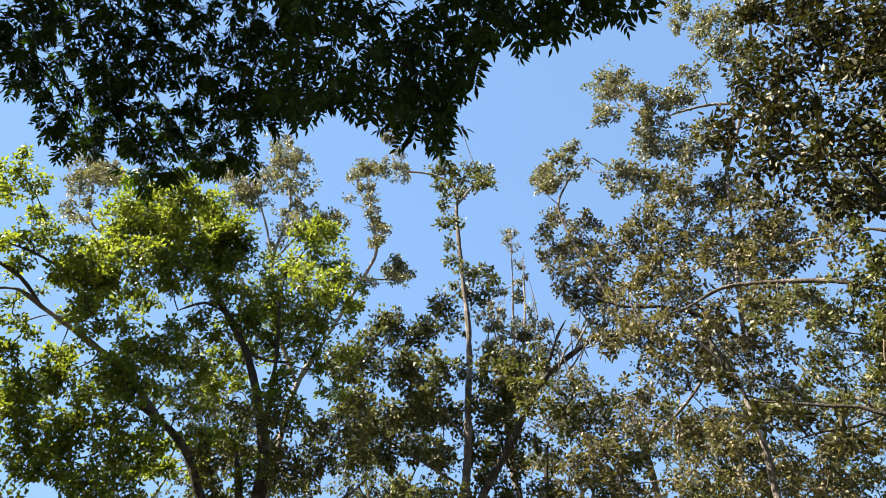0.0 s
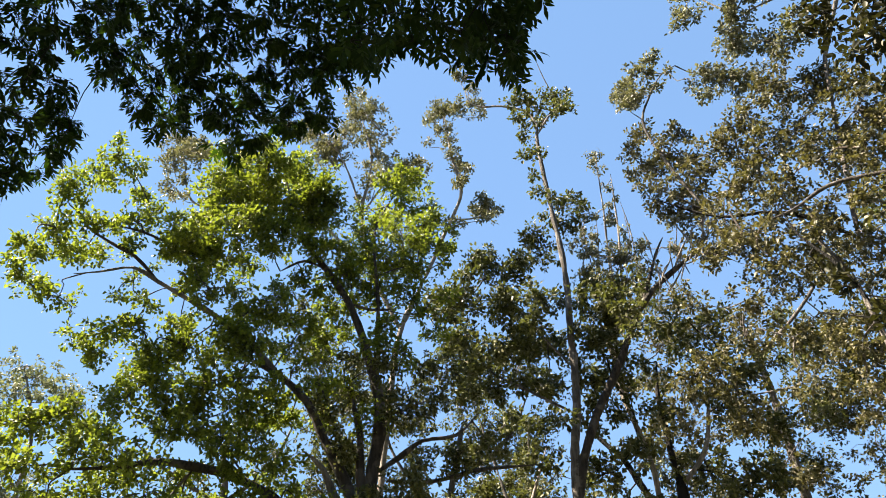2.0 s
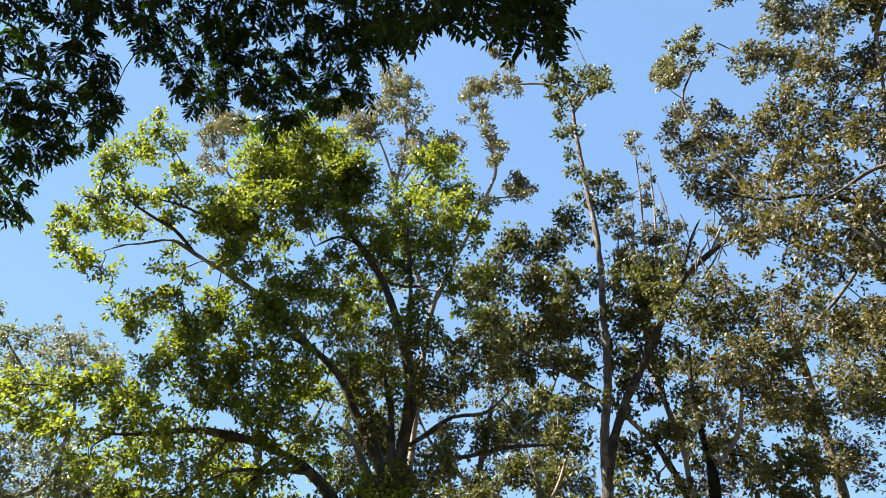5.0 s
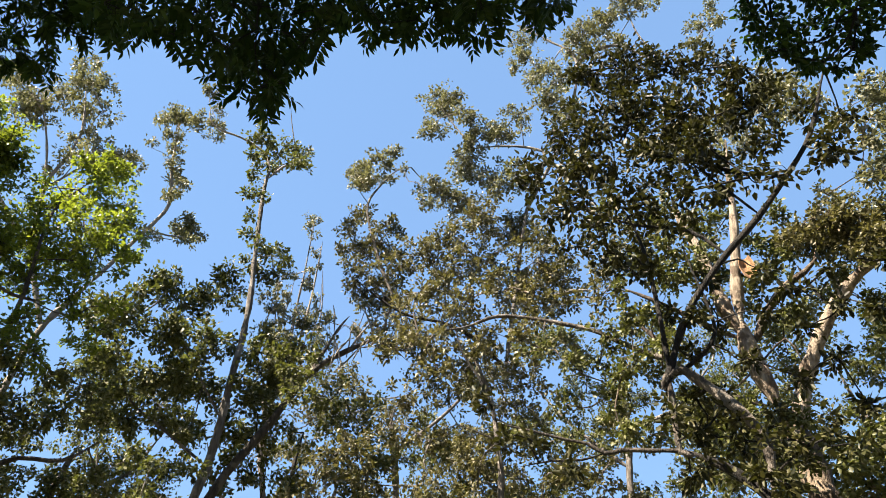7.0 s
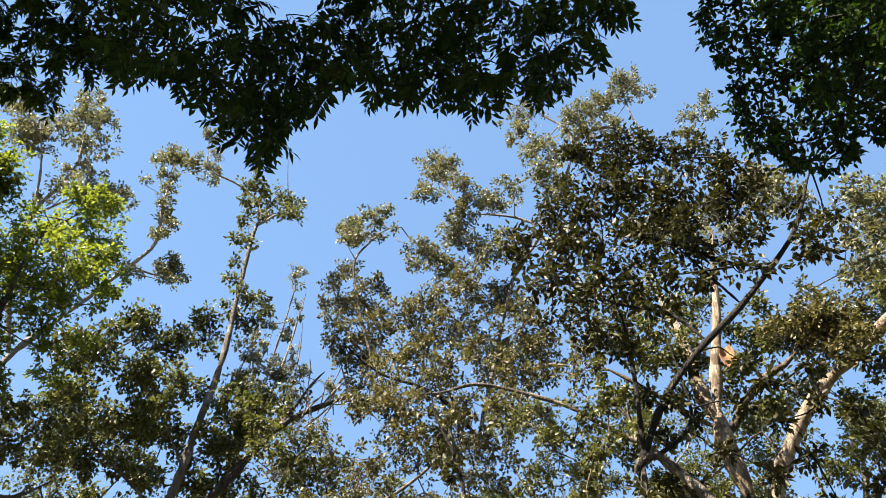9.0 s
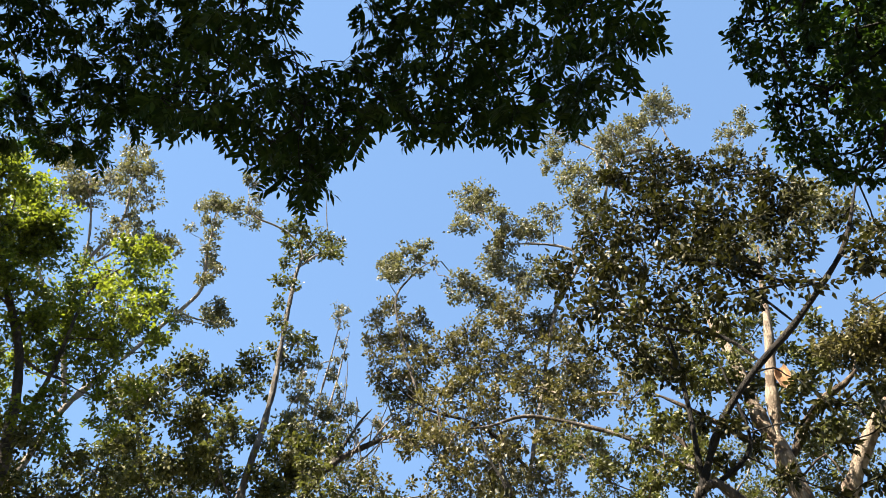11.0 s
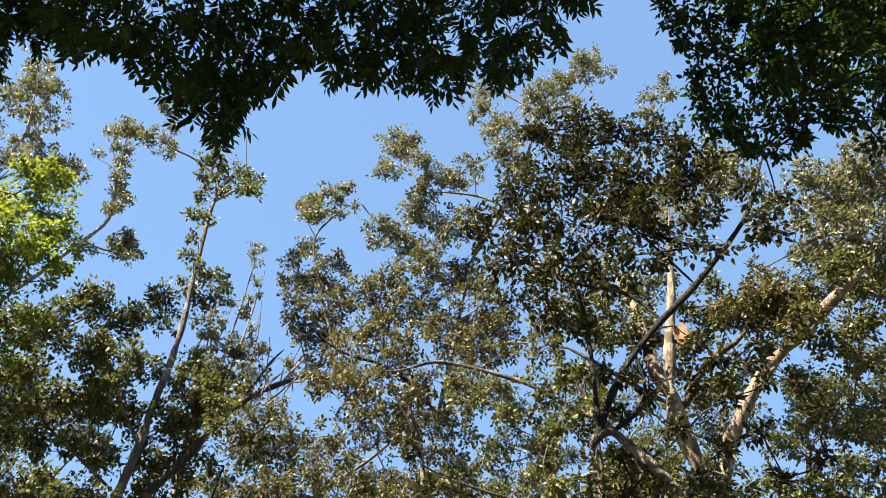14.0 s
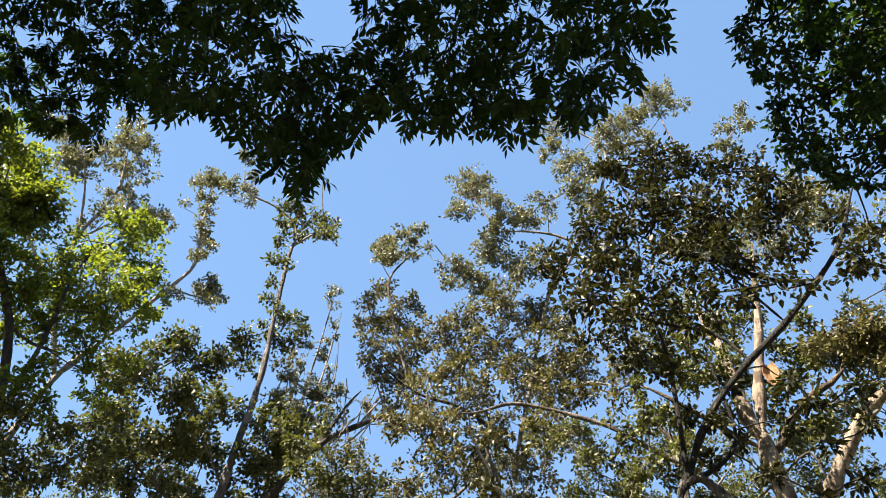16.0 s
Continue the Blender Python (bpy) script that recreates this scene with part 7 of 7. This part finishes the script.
overhang(over_tree, [(-3.91, 2.40, 7.54, 0.12), (-4.54, 2.03, 7.46, 0.13), (-3.30, 2.55, 7.41, 0.09), (-3.23, 2.79, 7.71, 0.08), (-3.70, 3.42, 7.13, 0.10), (-2.87, 3.31, 7.30, 0.10), (-1.97, 2.24, 7.81, 0.12), (-3.85, 1.72, 7.08, 0.13), (-4.19, 3.30, 6.93, 0.10), (-4.23, 2.15, 7.17, 0.13), (-2.64, 2.75, 7.50, 0.10), (-2.27, 2.14, 7.89, 0.09), (-3.77, 2.74, 7.80, 0.13), (-4.03, 2.92, 6.53, 0.08), (-3.96, 2.81, 7.16, 0.10), (-3.33, 2.31, 7.52, 0.12), (-3.60, 2.09, 7.55, 0.12), (-4.12, 3.06, 7.11, 0.11), (-4.08, 3.70, 6.92, 0.09), (-3.39, 2.01, 7.85, 0.11), (-3.97, 2.40, 7.14, 0.11), (-4.02, 3.33, 6.65, 0.11)], small_leaves, 10, 0, (0, 1, 0))
overhang(over_tree, [(-3.78, 2.08, 7.10, 0.09), (-4.53, 2.53, 6.81, 0.09), (-3.39, 2.51, 8.18, 0.08), (-2.85, 2.49, 7.38, 0.10), (-4.62, 2.33, 6.72, 0.10), (-4.39, 1.95, 6.86, 0.11), (-3.69, 2.93, 7.81, 0.10), (-2.82, 2.70, 7.74, 0.08), (-3.24, 2.09, 8.18, 0.08), (-3.60, 3.15, 7.37, 0.13), (-4.48, 2.89, 7.33, 0.08), (-4.78, 2.07, 7.00, 0.10), (-4.24, 2.00, 7.49, 0.09), (-3.37, 2.28, 8.16, 0.09), (-3.29, 3.70, 7.29, 0.12), (-3.59, 2.02, 7.19, 0.13), (-3.41, 3.30, 7.44, 0.13), (-5.06, 2.34, 7.05, 0.10), (-3.08, 3.59, 7.42, 0.09), (-4.56, 2.75, 6.42, 0.10), (-2.39, 2.44, 7.97, 0.08), (-2.88, 3.18, 7.49, 0.13)], small_leaves, 10, 0, (0, 1, 0))
overhang(over_tree, [(-4.73, 2.40, 7.13, 0.09), (-3.90, 3.23, 6.24, 0.11), (-4.25, 2.35, 7.31, 0.12), (-2.20, 2.57, 7.79, 0.08), (-4.45, 2.76, 6.98, 0.10), (-3.19, 2.96, 7.17, 0.13), (-3.36, 3.43, 7.42, 0.10), (-3.28, 2.42, 7.69, 0.08), (-3.00, 3.23, 7.04, 0.11), (-3.80, 1.81, 8.10, 0.12), (-4.22, 3.02, 6.50, 0.12), (-3.09, 2.92, 7.32, 0.12), (-2.90, 2.34, 7.39, 0.10), (-3.53, 2.97, 7.01, 0.12), (-4.12, 2.69, 7.61, 0.11), (-2.62, 3.06, 7.39, 0.10), (-3.81, 2.53, 7.53, 0.09), (-2.49, 2.55, 7.47, 0.12), (-3.98, 1.89, 8.00, 0.09), (-4.53, 2.82, 6.68, 0.12), (-3.80, 3.64, 7.15, 0.10), (-2.65, 2.93, 7.44, 0.10)], small_leaves, 10, 0, (0, 1, 0))
overhang(over_tree, [(-2.97, 2.08, 7.98, 0.11), (-2.57, 2.23, 7.58, 0.10), (-3.89, 2.55, 7.00, 0.09), (-3.59, 3.81, 6.92, 0.09), (-3.36, 1.75, 7.58, 0.11), (-2.93, 3.05, 7.67, 0.10), (-2.64, 2.28, 8.19, 0.12), (-3.73, 1.99, 7.55, 0.12), (-3.39, 3.28, 7.15, 0.09), (-2.64, 2.05, 7.67, 0.10), (-2.76, 2.55, 7.80, 0.12), (-3.69, 2.09, 8.03, 0.10), (-4.14, 2.51, 6.83, 0.10), (-2.35, 2.38, 8.62, 0.09), (-4.64, 2.59, 6.48, 0.08), (-4.52, 2.99, 6.96, 0.13), (-2.69, 3.16, 7.94, 0.09), (-2.11, 2.43, 8.66, 0.13), (-2.93, 2.31, 7.70, 0.09), (-4.67, 2.18, 7.46, 0.10), (-2.58, 2.78, 8.29, 0.09), (-3.93, 2.80, 7.39, 0.10)], small_leaves, 10, 0, (0, 1, 0))
overhang(over_tree, [(-3.42, 3.63, 7.19, 0.09), (-3.74, 3.57, 6.58, 0.11), (-4.69, 2.20, 6.92, 0.09)], small_leaves, 10, 0, (0, 1, 0))
overhang(over_tree, [(-4.72, 2.60, 6.48, 0.02), (-3.31, 3.71, 7.12, 0.03), (-4.59, 2.47, 6.57, 0.03), (-3.16, 3.63, 7.21, 0.03), (-4.17, 3.28, 6.19, 0.03), (-4.15, 3.65, 6.75, 0.03), (-4.46, 3.19, 6.67, 0.02), (-3.73, 3.47, 6.46, 0.02), (-4.90, 2.25, 6.69, 0.03), (-4.36, 2.77, 6.87, 0.02), (-3.65, 3.57, 6.52, 0.03), (-3.41, 3.75, 6.62, 0.02), (-3.37, 3.59, 6.76, 0.03), (-5.19, 2.31, 6.29, 0.03), (-4.54, 2.91, 6.40, 0.02), (-4.78, 2.12, 6.81, 0.02), (-4.95, 2.15, 5.85, 0.03), (-4.41, 2.88, 6.85, 0.02), (-3.92, 3.27, 6.26, 0.04), (-4.32, 3.04, 6.64, 0.02), (-3.40, 3.55, 6.51, 0.02), (-4.59, 2.21, 6.54, 0.04)], small_leaves, 4, 0, (0, 1, 0))
overhang(over_tree, [(-4.34, 3.25, 6.34, 0.04), (-4.42, 2.64, 6.11, 0.02), (-4.58, 2.85, 6.79, 0.04), (-5.40, 2.36, 6.04, 0.03), (-4.52, 2.83, 6.53, 0.02)], small_leaves, 4, 0, (0, 1, 0))
overhang(over_tree, [(-5.29, 0.89, 6.37, 0.12), (-5.24, 0.79, 6.51, 0.08), (-6.34, 1.08, 5.59, 0.13), (-5.31, 2.04, 6.46, 0.13), (-5.70, 1.51, 5.16, 0.12), (-6.20, 1.18, 5.75, 0.09), (-5.06, 1.12, 6.12, 0.08), (-5.25, 1.69, 6.01, 0.11), (-4.86, 1.64, 6.17, 0.08), (-5.13, 1.05, 6.39, 0.11), (-5.76, 1.62, 5.47, 0.11), (-6.20, 1.13, 4.94, 0.12), (-6.01, 1.49, 6.18, 0.12), (-5.51, 1.45, 6.68, 0.08), (-6.90, 1.53, 4.94, 0.11), (-5.90, 0.55, 6.63, 0.12), (-5.34, 0.66, 6.35, 0.14), (-5.33, 1.40, 5.38, 0.10), (-5.29, 0.94, 6.96, 0.13), (-6.61, 1.71, 4.57, 0.13), (-5.98, 1.70, 4.92, 0.12), (-4.85, 1.13, 6.42, 0.13)], small_leaves, 7, 0, (-0.3, 1, 0))
overhang(over_tree, [(-5.86, 0.99, 5.65, 0.10), (-6.34, 0.85, 5.84, 0.10), (-5.14, 1.27, 7.08, 0.13), (-6.08, 1.48, 4.93, 0.12), (-5.89, 1.62, 6.28, 0.11), (-5.16, 1.61, 6.69, 0.09), (-4.18, 1.79, 7.07, 0.13), (-6.39, 1.89, 4.40, 0.11), (-5.25, 1.08, 5.79, 0.08), (-5.78, 1.89, 5.86, 0.10), (-6.24, 1.11, 5.23, 0.09), (-5.54, 0.52, 6.70, 0.09), (-6.06, 1.76, 5.99, 0.09), (-6.11, 1.91, 5.17, 0.10), (-4.81, 0.88, 6.25, 0.11), (-6.03, 1.29, 5.10, 0.09), (-5.85, 1.19, 5.32, 0.09), (-5.53, 1.02, 5.83, 0.09), (-6.31, 1.53, 4.25, 0.13), (-5.86, 1.43, 6.39, 0.10), (-4.69, 1.57, 6.96, 0.13), (-4.51, 1.78, 6.82, 0.09)], small_leaves, 7, 0, (-0.3, 1, 0))
overhang(over_tree, [(-5.64, 0.90, 6.13, 0.10), (-6.22, 1.81, 5.57, 0.13), (-6.31, 2.01, 5.07, 0.11), (-5.47, 0.90, 6.28, 0.10), (-5.71, 1.26, 5.47, 0.09), (-5.19, 0.24, 6.37, 0.13), (-5.17, 1.89, 5.76, 0.11), (-6.01, 0.80, 6.29, 0.13), (-6.78, 1.58, 4.27, 0.13), (-5.92, 0.61, 6.41, 0.09), (-4.66, 1.50, 6.63, 0.12), (-4.69, 0.86, 6.62, 0.10), (-4.84, 0.40, 6.26, 0.09), (-4.77, 1.84, 7.39, 0.12), (-5.33, 1.42, 6.98, 0.08), (-4.97, 1.30, 7.21, 0.12), (-5.23, 1.81, 7.05, 0.09), (-5.08, 0.61, 6.64, 0.11), (-6.67, 1.38, 4.65, 0.09), (-5.33, 0.78, 7.05, 0.11), (-6.25, 1.49, 5.31, 0.12), (-5.79, 0.93, 5.86, 0.11)], small_leaves, 7, 0, (-0.3, 1, 0))
overhang(over_tree, [(-5.31, 1.72, 5.31, 0.10), (-6.19, 1.48, 5.52, 0.08), (-5.30, 1.55, 6.40, 0.08), (-6.57, 1.78, 4.20, 0.10), (-5.33, 2.06, 6.25, 0.10), (-5.24, 2.24, 6.38, 0.09), (-6.07, 1.81, 4.62, 0.11), (-5.67, 0.77, 6.28, 0.13), (-6.68, 1.31, 4.89, 0.13), (-4.51, 1.56, 7.21, 0.09), (-4.83, 1.58, 5.89, 0.11), (-4.71, 1.38, 7.07, 0.13), (-5.46, 1.51, 6.89, 0.11), (-5.93, 1.24, 6.05, 0.10), (-6.70, 1.49, 5.11, 0.14), (-6.23, 0.83, 6.00, 0.12), (-5.41, 0.59, 5.64, 0.09), (-5.91, 2.00, 5.56, 0.09), (-5.90, 1.77, 4.38, 0.10), (-5.43, 1.57, 5.75, 0.12), (-5.80, 1.34, 5.73, 0.12), (-5.04, 1.09, 7.11, 0.14)], small_leaves, 7, 0, (-0.3, 1, 0))
overhang(over_tree, [(-5.44, 1.51, 6.27, 0.12), (-5.78, 1.15, 6.56, 0.13), (-6.48, 1.78, 4.94, 0.10), (-5.11, 1.95, 5.55, 0.10), (-5.54, 2.37, 6.37, 0.14), (-4.15, 1.79, 6.53, 0.12), (-4.89, 1.74, 5.76, 0.13), (-6.69, 1.66, 4.82, 0.11), (-5.89, 1.65, 5.09, 0.13), (-5.15, 1.49, 7.20, 0.12), (-6.15, 1.25, 5.91, 0.14), (-5.09, 1.56, 6.86, 0.12), (-6.18, 2.15, 5.37, 0.12), (-5.39, 1.94, 5.47, 0.09), (-5.40, 1.72, 5.75, 0.09), (-5.69, 1.87, 5.20, 0.10), (-5.28, 1.25, 6.61, 0.13), (-4.62, 1.68, 6.65, 0.08), (-6.45, 1.49, 4.46, 0.08), (-5.21, 0.32, 6.17, 0.09), (-4.79, 1.92, 6.19, 0.13), (-6.25, 1.55, 4.79, 0.12)], small_leaves, 7, 0, (-0.3, 1, 0))
overhang(over_tree, [(-5.42, 2.27, 6.04, 0.09), (-4.78, 1.01, 6.60, 0.14), (-5.77, 1.40, 6.54, 0.13), (-6.18, 1.70, 4.55, 0.08), (-4.34, 1.33, 6.87, 0.10), (-4.78, 2.07, 7.03, 0.08), (-4.32, 1.69, 7.09, 0.13), (-4.42, 1.90, 7.11, 0.10), (-6.12, 1.52, 5.72, 0.10), (-5.44, 0.84, 6.92, 0.10), (-4.98, 1.75, 6.55, 0.12), (-6.14, 1.27, 4.98, 0.11), (-6.05, 1.63, 4.16, 0.11), (-5.44, 1.66, 5.96, 0.12), (-5.57, 0.82, 5.18, 0.13), (-6.57, 1.04, 5.55, 0.11), (-5.67, 1.11, 5.04, 0.10), (-6.61, 1.70, 5.39, 0.11), (-5.16, 1.74, 5.79, 0.10), (-5.96, 0.57, 6.23, 0.10), (-5.88, 1.10, 5.86, 0.10), (-5.17, 1.81, 5.56, 0.10)], small_leaves, 7, 0, (-0.3, 1, 0))
overhang(over_tree, [(-6.17, 1.88, 5.38, 0.12), (-4.93, 0.60, 6.28, 0.12), (-5.44, 2.13, 6.13, 0.14), (-5.30, 0.99, 5.96, 0.08)], small_leaves, 7, 0, (-0.3, 1, 0))
overhang(over_tree, [(-6.41, 1.98, 4.83, 0.05), (-6.25, 1.94, 4.53, 0.02), (-5.21, 1.95, 5.41, 0.05), (-5.77, 1.87, 4.66, 0.04), (-5.37, 1.91, 5.16, 0.04), (-5.57, 2.37, 5.96, 0.03), (-5.73, 1.95, 5.01, 0.04), (-4.45, 1.65, 6.28, 0.02), (-6.00, 2.29, 5.31, 0.05), (-4.81, 2.00, 6.33, 0.05), (-6.47, 1.91, 4.39, 0.04), (-5.40, 2.30, 6.09, 0.03), (-4.93, 1.90, 6.28, 0.04), (-4.85, 1.90, 6.96, 0.02), (-5.62, 2.01, 5.13, 0.03), (-5.35, 2.31, 6.47, 0.03), (-5.63, 1.84, 4.76, 0.02), (-5.94, 1.72, 4.00, 0.05), (-5.64, 2.03, 5.53, 0.05), (-4.74, 1.68, 6.01, 0.04), (-5.14, 2.05, 5.50, 0.05), (-5.22, 2.24, 6.55, 0.05)], small_leaves, 4, 0, (-0.3, 1, 0))
overhang(over_tree, [(-4.80, 1.72, 6.43, 0.05), (-4.48, 1.90, 6.56, 0.02), (-4.70, 1.64, 6.16, 0.03), (-5.63, 2.05, 4.97, 0.02), (-4.79, 2.07, 5.80, 0.04), (-5.92, 1.86, 4.25, 0.04)], small_leaves, 4, 0, (-0.3, 1, 0))
# unseen crown above and behind the viewer, added to shade near leaves and ground
over_tree.limb("limb", [(-2.0, -1.4, 4.6), (-1.6, -1.6, 7.0), (-1.0, -1.5, 9.5), (-0.4, -1.0, 11.5)], 0.12, 0.03)
over_tree.limb("limb", [(-2.2, -1.7, 4.0), (-3.6, -2.6, 6.5), (-4.8, -3.0, 9.0), (-5.4, -3.2, 11.0)], 0.10, 0.03)
over_tree.bough([(-8.27, -3.22, 13.81, 1.01), (-8.20, -1.75, 11.87, 0.82), (-2.76, -4.15, 11.35, 0.98), (-5.34, -0.60, 13.43, 1.18), (-6.58, -0.14, 13.18, 0.88), (-1.42, -0.61, 11.83, 1.10), (-8.74, 0.30, 11.25, 0.79), (-1.95, -0.07, 13.10, 1.12), (-5.36, 0.69, 14.27, 0.80), (-1.78, -2.05, 11.88, 0.82), (-3.06, -2.81, 14.23, 0.87), (-4.22, -2.00, 12.68, 0.84), (-7.47, 0.60, 13.51, 1.01), (-1.17, -3.46, 14.11, 0.83), (-0.80, -0.32, 12.64, 1.19), (-2.31, 0.92, 9.32, 0.92), (-8.28, -3.55, 10.28, 1.14), (-7.92, -2.77, 11.96, 1.13), (-0.80, 0.31, 10.28, 1.00), (-3.00, -4.61, 13.08, 0.92), (-3.99, 0.02, 13.01, 0.99), (-4.28, -3.51, 11.97, 0.81)], density=0.7, length=0.3, skip=9)
over_tree.bough([(-5.70, -2.15, 14.46, 0.93), (-6.03, -2.39, 11.88, 0.79), (-4.35, 1.91, 12.38, 1.08), (-0.95, 1.32, 13.46, 1.12), (-2.03, -3.10, 11.89, 0.90), (-6.78, -0.71, 10.91, 1.03), (-2.99, -4.34, 10.01, 0.98), (-5.56, -0.01, 11.00, 0.84), (-1.08, -3.17, 9.88, 0.88), (-6.11, -3.31, 12.22, 1.17), (-7.93, -1.89, 13.01, 1.15), (-0.50, -3.92, 12.22, 1.15), (-1.03, -0.96, 9.05, 0.78), (-5.55, -3.01, 13.22, 0.89), (-5.84, 0.74, 11.97, 1.10), (-3.34, -2.57, 13.02, 1.03), (-2.32, -1.40, 9.16, 0.99), (-1.40, -1.99, 10.62, 0.92), (-7.20, -0.93, 10.01, 1.03), (-2.73, -1.62, 12.83, 1.05), (-4.65, -2.48, 11.61, 1.17), (-7.41, -3.89, 9.07, 1.13)], density=0.7, length=0.3, skip=9)
over_tree.bough([(-3.90, -1.36, 13.92, 0.84), (-1.54, -1.52, 13.85, 1.11), (-1.26, -1.26, 12.66, 1.00), (-7.38, -1.24, 14.56, 1.16), (-7.81, 0.96, 14.75, 0.98), (-3.41, 0.83, 12.82, 1.08), (-4.36, -3.28, 10.12, 1.20), (-8.91, 0.18, 14.28, 0.85), (-8.59, -2.01, 10.98, 0.96), (-8.97, -1.65, 13.07, 1.03), (-6.48, -2.42, 13.82, 1.18), (-8.28, -4.47, 13.56, 0.97), (-0.82, 2.19, 11.50, 0.96), (-1.49, -4.08, 10.28, 1.07), (-6.43, -4.11, 9.52, 1.11), (-8.83, -4.58, 14.67, 1.10), (-5.85, -3.56, 14.20, 1.10), (-3.32, -1.02, 12.15, 1.19), (-4.56, -4.37, 9.45, 1.02), (-7.14, -3.83, 11.95, 1.01), (-6.94, -0.16, 9.35, 0.78), (-4.81, -1.62, 10.24, 0.77)], density=0.7, length=0.3, skip=9)
over_tree.bough([(-4.09, 1.76, 14.70, 0.77), (-5.77, -4.70, 11.25, 1.11), (-3.22, -0.74, 9.52, 1.12), (-6.66, 0.30, 11.09, 0.84), (-8.98, -3.03, 14.58, 0.77), (-3.49, -4.10, 11.99, 0.87), (-3.89, -4.15, 13.01, 1.09), (-0.67, -4.49, 11.41, 1.14), (-4.71, -2.38, 13.69, 1.14), (-0.79, -1.12, 14.57, 1.15), (-4.50, 0.88, 12.84, 1.19), (-4.97, 0.15, 9.73, 1.09), (-6.62, -2.86, 9.99, 0.94), (-8.46, -4.81, 11.00, 1.20), (-2.82, -1.79, 10.20, 0.80), (-1.76, 1.08, 14.10, 0.90), (-5.03, -3.80, 12.51, 0.77), (-7.94, -1.26, 10.80, 0.79), (-6.56, -3.79, 13.48, 1.06), (-7.25, -3.64, 10.64, 1.14), (-8.24, -1.23, 13.98, 1.14), (-5.48, 2.35, 14.80, 0.89)], density=0.7, length=0.3, skip=9)
over_tree.bough([(-3.52, -0.23, 14.65, 1.08), (-6.62, 0.84, 12.78, 1.14), (-8.34, 2.00, 14.26, 0.86), (-2.96, -4.95, 14.19, 0.94), (-8.11, -3.84, 11.74, 0.86), (-1.91, -4.24, 9.34, 1.07), (-4.21, 0.64, 14.61, 0.98), (2.34, -4.87, 10.81, 0.98), (5.84, -8.20, 10.41, 0.96), (-1.20, -11.33, 11.43, 0.77), (-6.41, -7.13, 11.05, 1.01), (-1.93, -11.73, 9.98, 1.08), (-12.22, -9.73, 8.59, 1.19), (-11.00, -6.78, 12.47, 0.96), (-9.06, -8.79, 10.40, 0.89), (-4.59, -7.46, 8.87, 1.14), (5.38, -5.81, 8.92, 1.16), (-6.75, -7.80, 9.65, 1.17), (-0.16, -8.69, 10.16, 0.94), (2.96, -2.66, 9.49, 1.19), (3.52, -4.05, 8.98, 0.95), (1.15, -5.91, 8.76, 1.09)], density=0.7, length=0.3, skip=9)
over_tree.bough([(-5.79, -9.57, 10.06, 0.80), (-6.78, -11.83, 12.99, 0.81), (3.75, -9.94, 12.99, 0.93), (5.66, -8.32, 8.86, 1.13), (-10.83, -3.83, 12.46, 0.85), (-7.65, -5.79, 12.41, 1.13), (-4.27, -5.77, 12.12, 0.82), (4.63, -2.50, 9.55, 1.03), (-9.54, -10.85, 10.68, 1.08), (-11.45, -1.51, 11.53, 1.19), (4.69, -11.06, 11.22, 0.97), (1.09, -11.51, 11.47, 1.02), (-6.53, -10.62, 11.59, 0.77), (-7.25, -11.70, 9.88, 0.86), (5.43, -6.71, 12.83, 1.03), (4.46, -7.76, 11.31, 1.14), (-2.26, -7.24, 12.54, 0.82), (-11.43, -8.56, 9.56, 1.19), (-2.63, -10.03, 10.02, 1.08), (-10.26, -5.32, 10.90, 0.99), (-10.36, -2.92, 10.93, 1.06), (-1.45, -8.48, 11.82, 0.93)], density=0.7, length=0.3, skip=9)
over_tree.bough([(4.45, -6.96, 9.38, 0.96), (-13.49, -10.52, 9.83, 1.08), (-1.96, -7.42, 10.36, 1.13), (2.33, -7.28, 9.38, 0.86), (1.87, -8.56, 11.91, 0.77), (-13.37, -7.78, 11.18, 1.13), (2.13, -2.85, 11.29, 0.83), (3.73, -11.82, 12.70, 1.02), (0.35, -7.10, 12.61, 1.18), (-5.12, -8.06, 12.55, 1.17), (1.46, -2.05, 12.77, 0.97), (0.50, -5.27, 12.71, 1.06), (4.36, -5.83, 10.95, 0.90), (1.10, -10.49, 9.28, 1.06), (5.21, -11.55, 9.64, 0.91), (-12.96, -1.64, 11.92, 0.79), (-10.09, -6.21, 8.65, 0.99), (5.83, -9.67, 11.98, 0.90), (2.70, -11.61, 9.91, 1.17), (-10.10, -9.90, 8.78, 1.05), (3.22, -10.54, 8.89, 0.97), (-13.40, -9.80, 12.52, 1.03)], density=0.7, length=0.3, skip=9)
over_tree.bough([(-13.62, -4.28, 11.11, 0.79), (3.76, -2.78, 12.64, 1.14), (3.41, -1.18, 11.87, 0.82), (-4.68, -11.38, 12.23, 1.13), (-13.61, -6.60, 8.86, 0.81), (-12.89, -6.10, 11.09, 0.94)], density=0.7, length=0.3, skip=9)
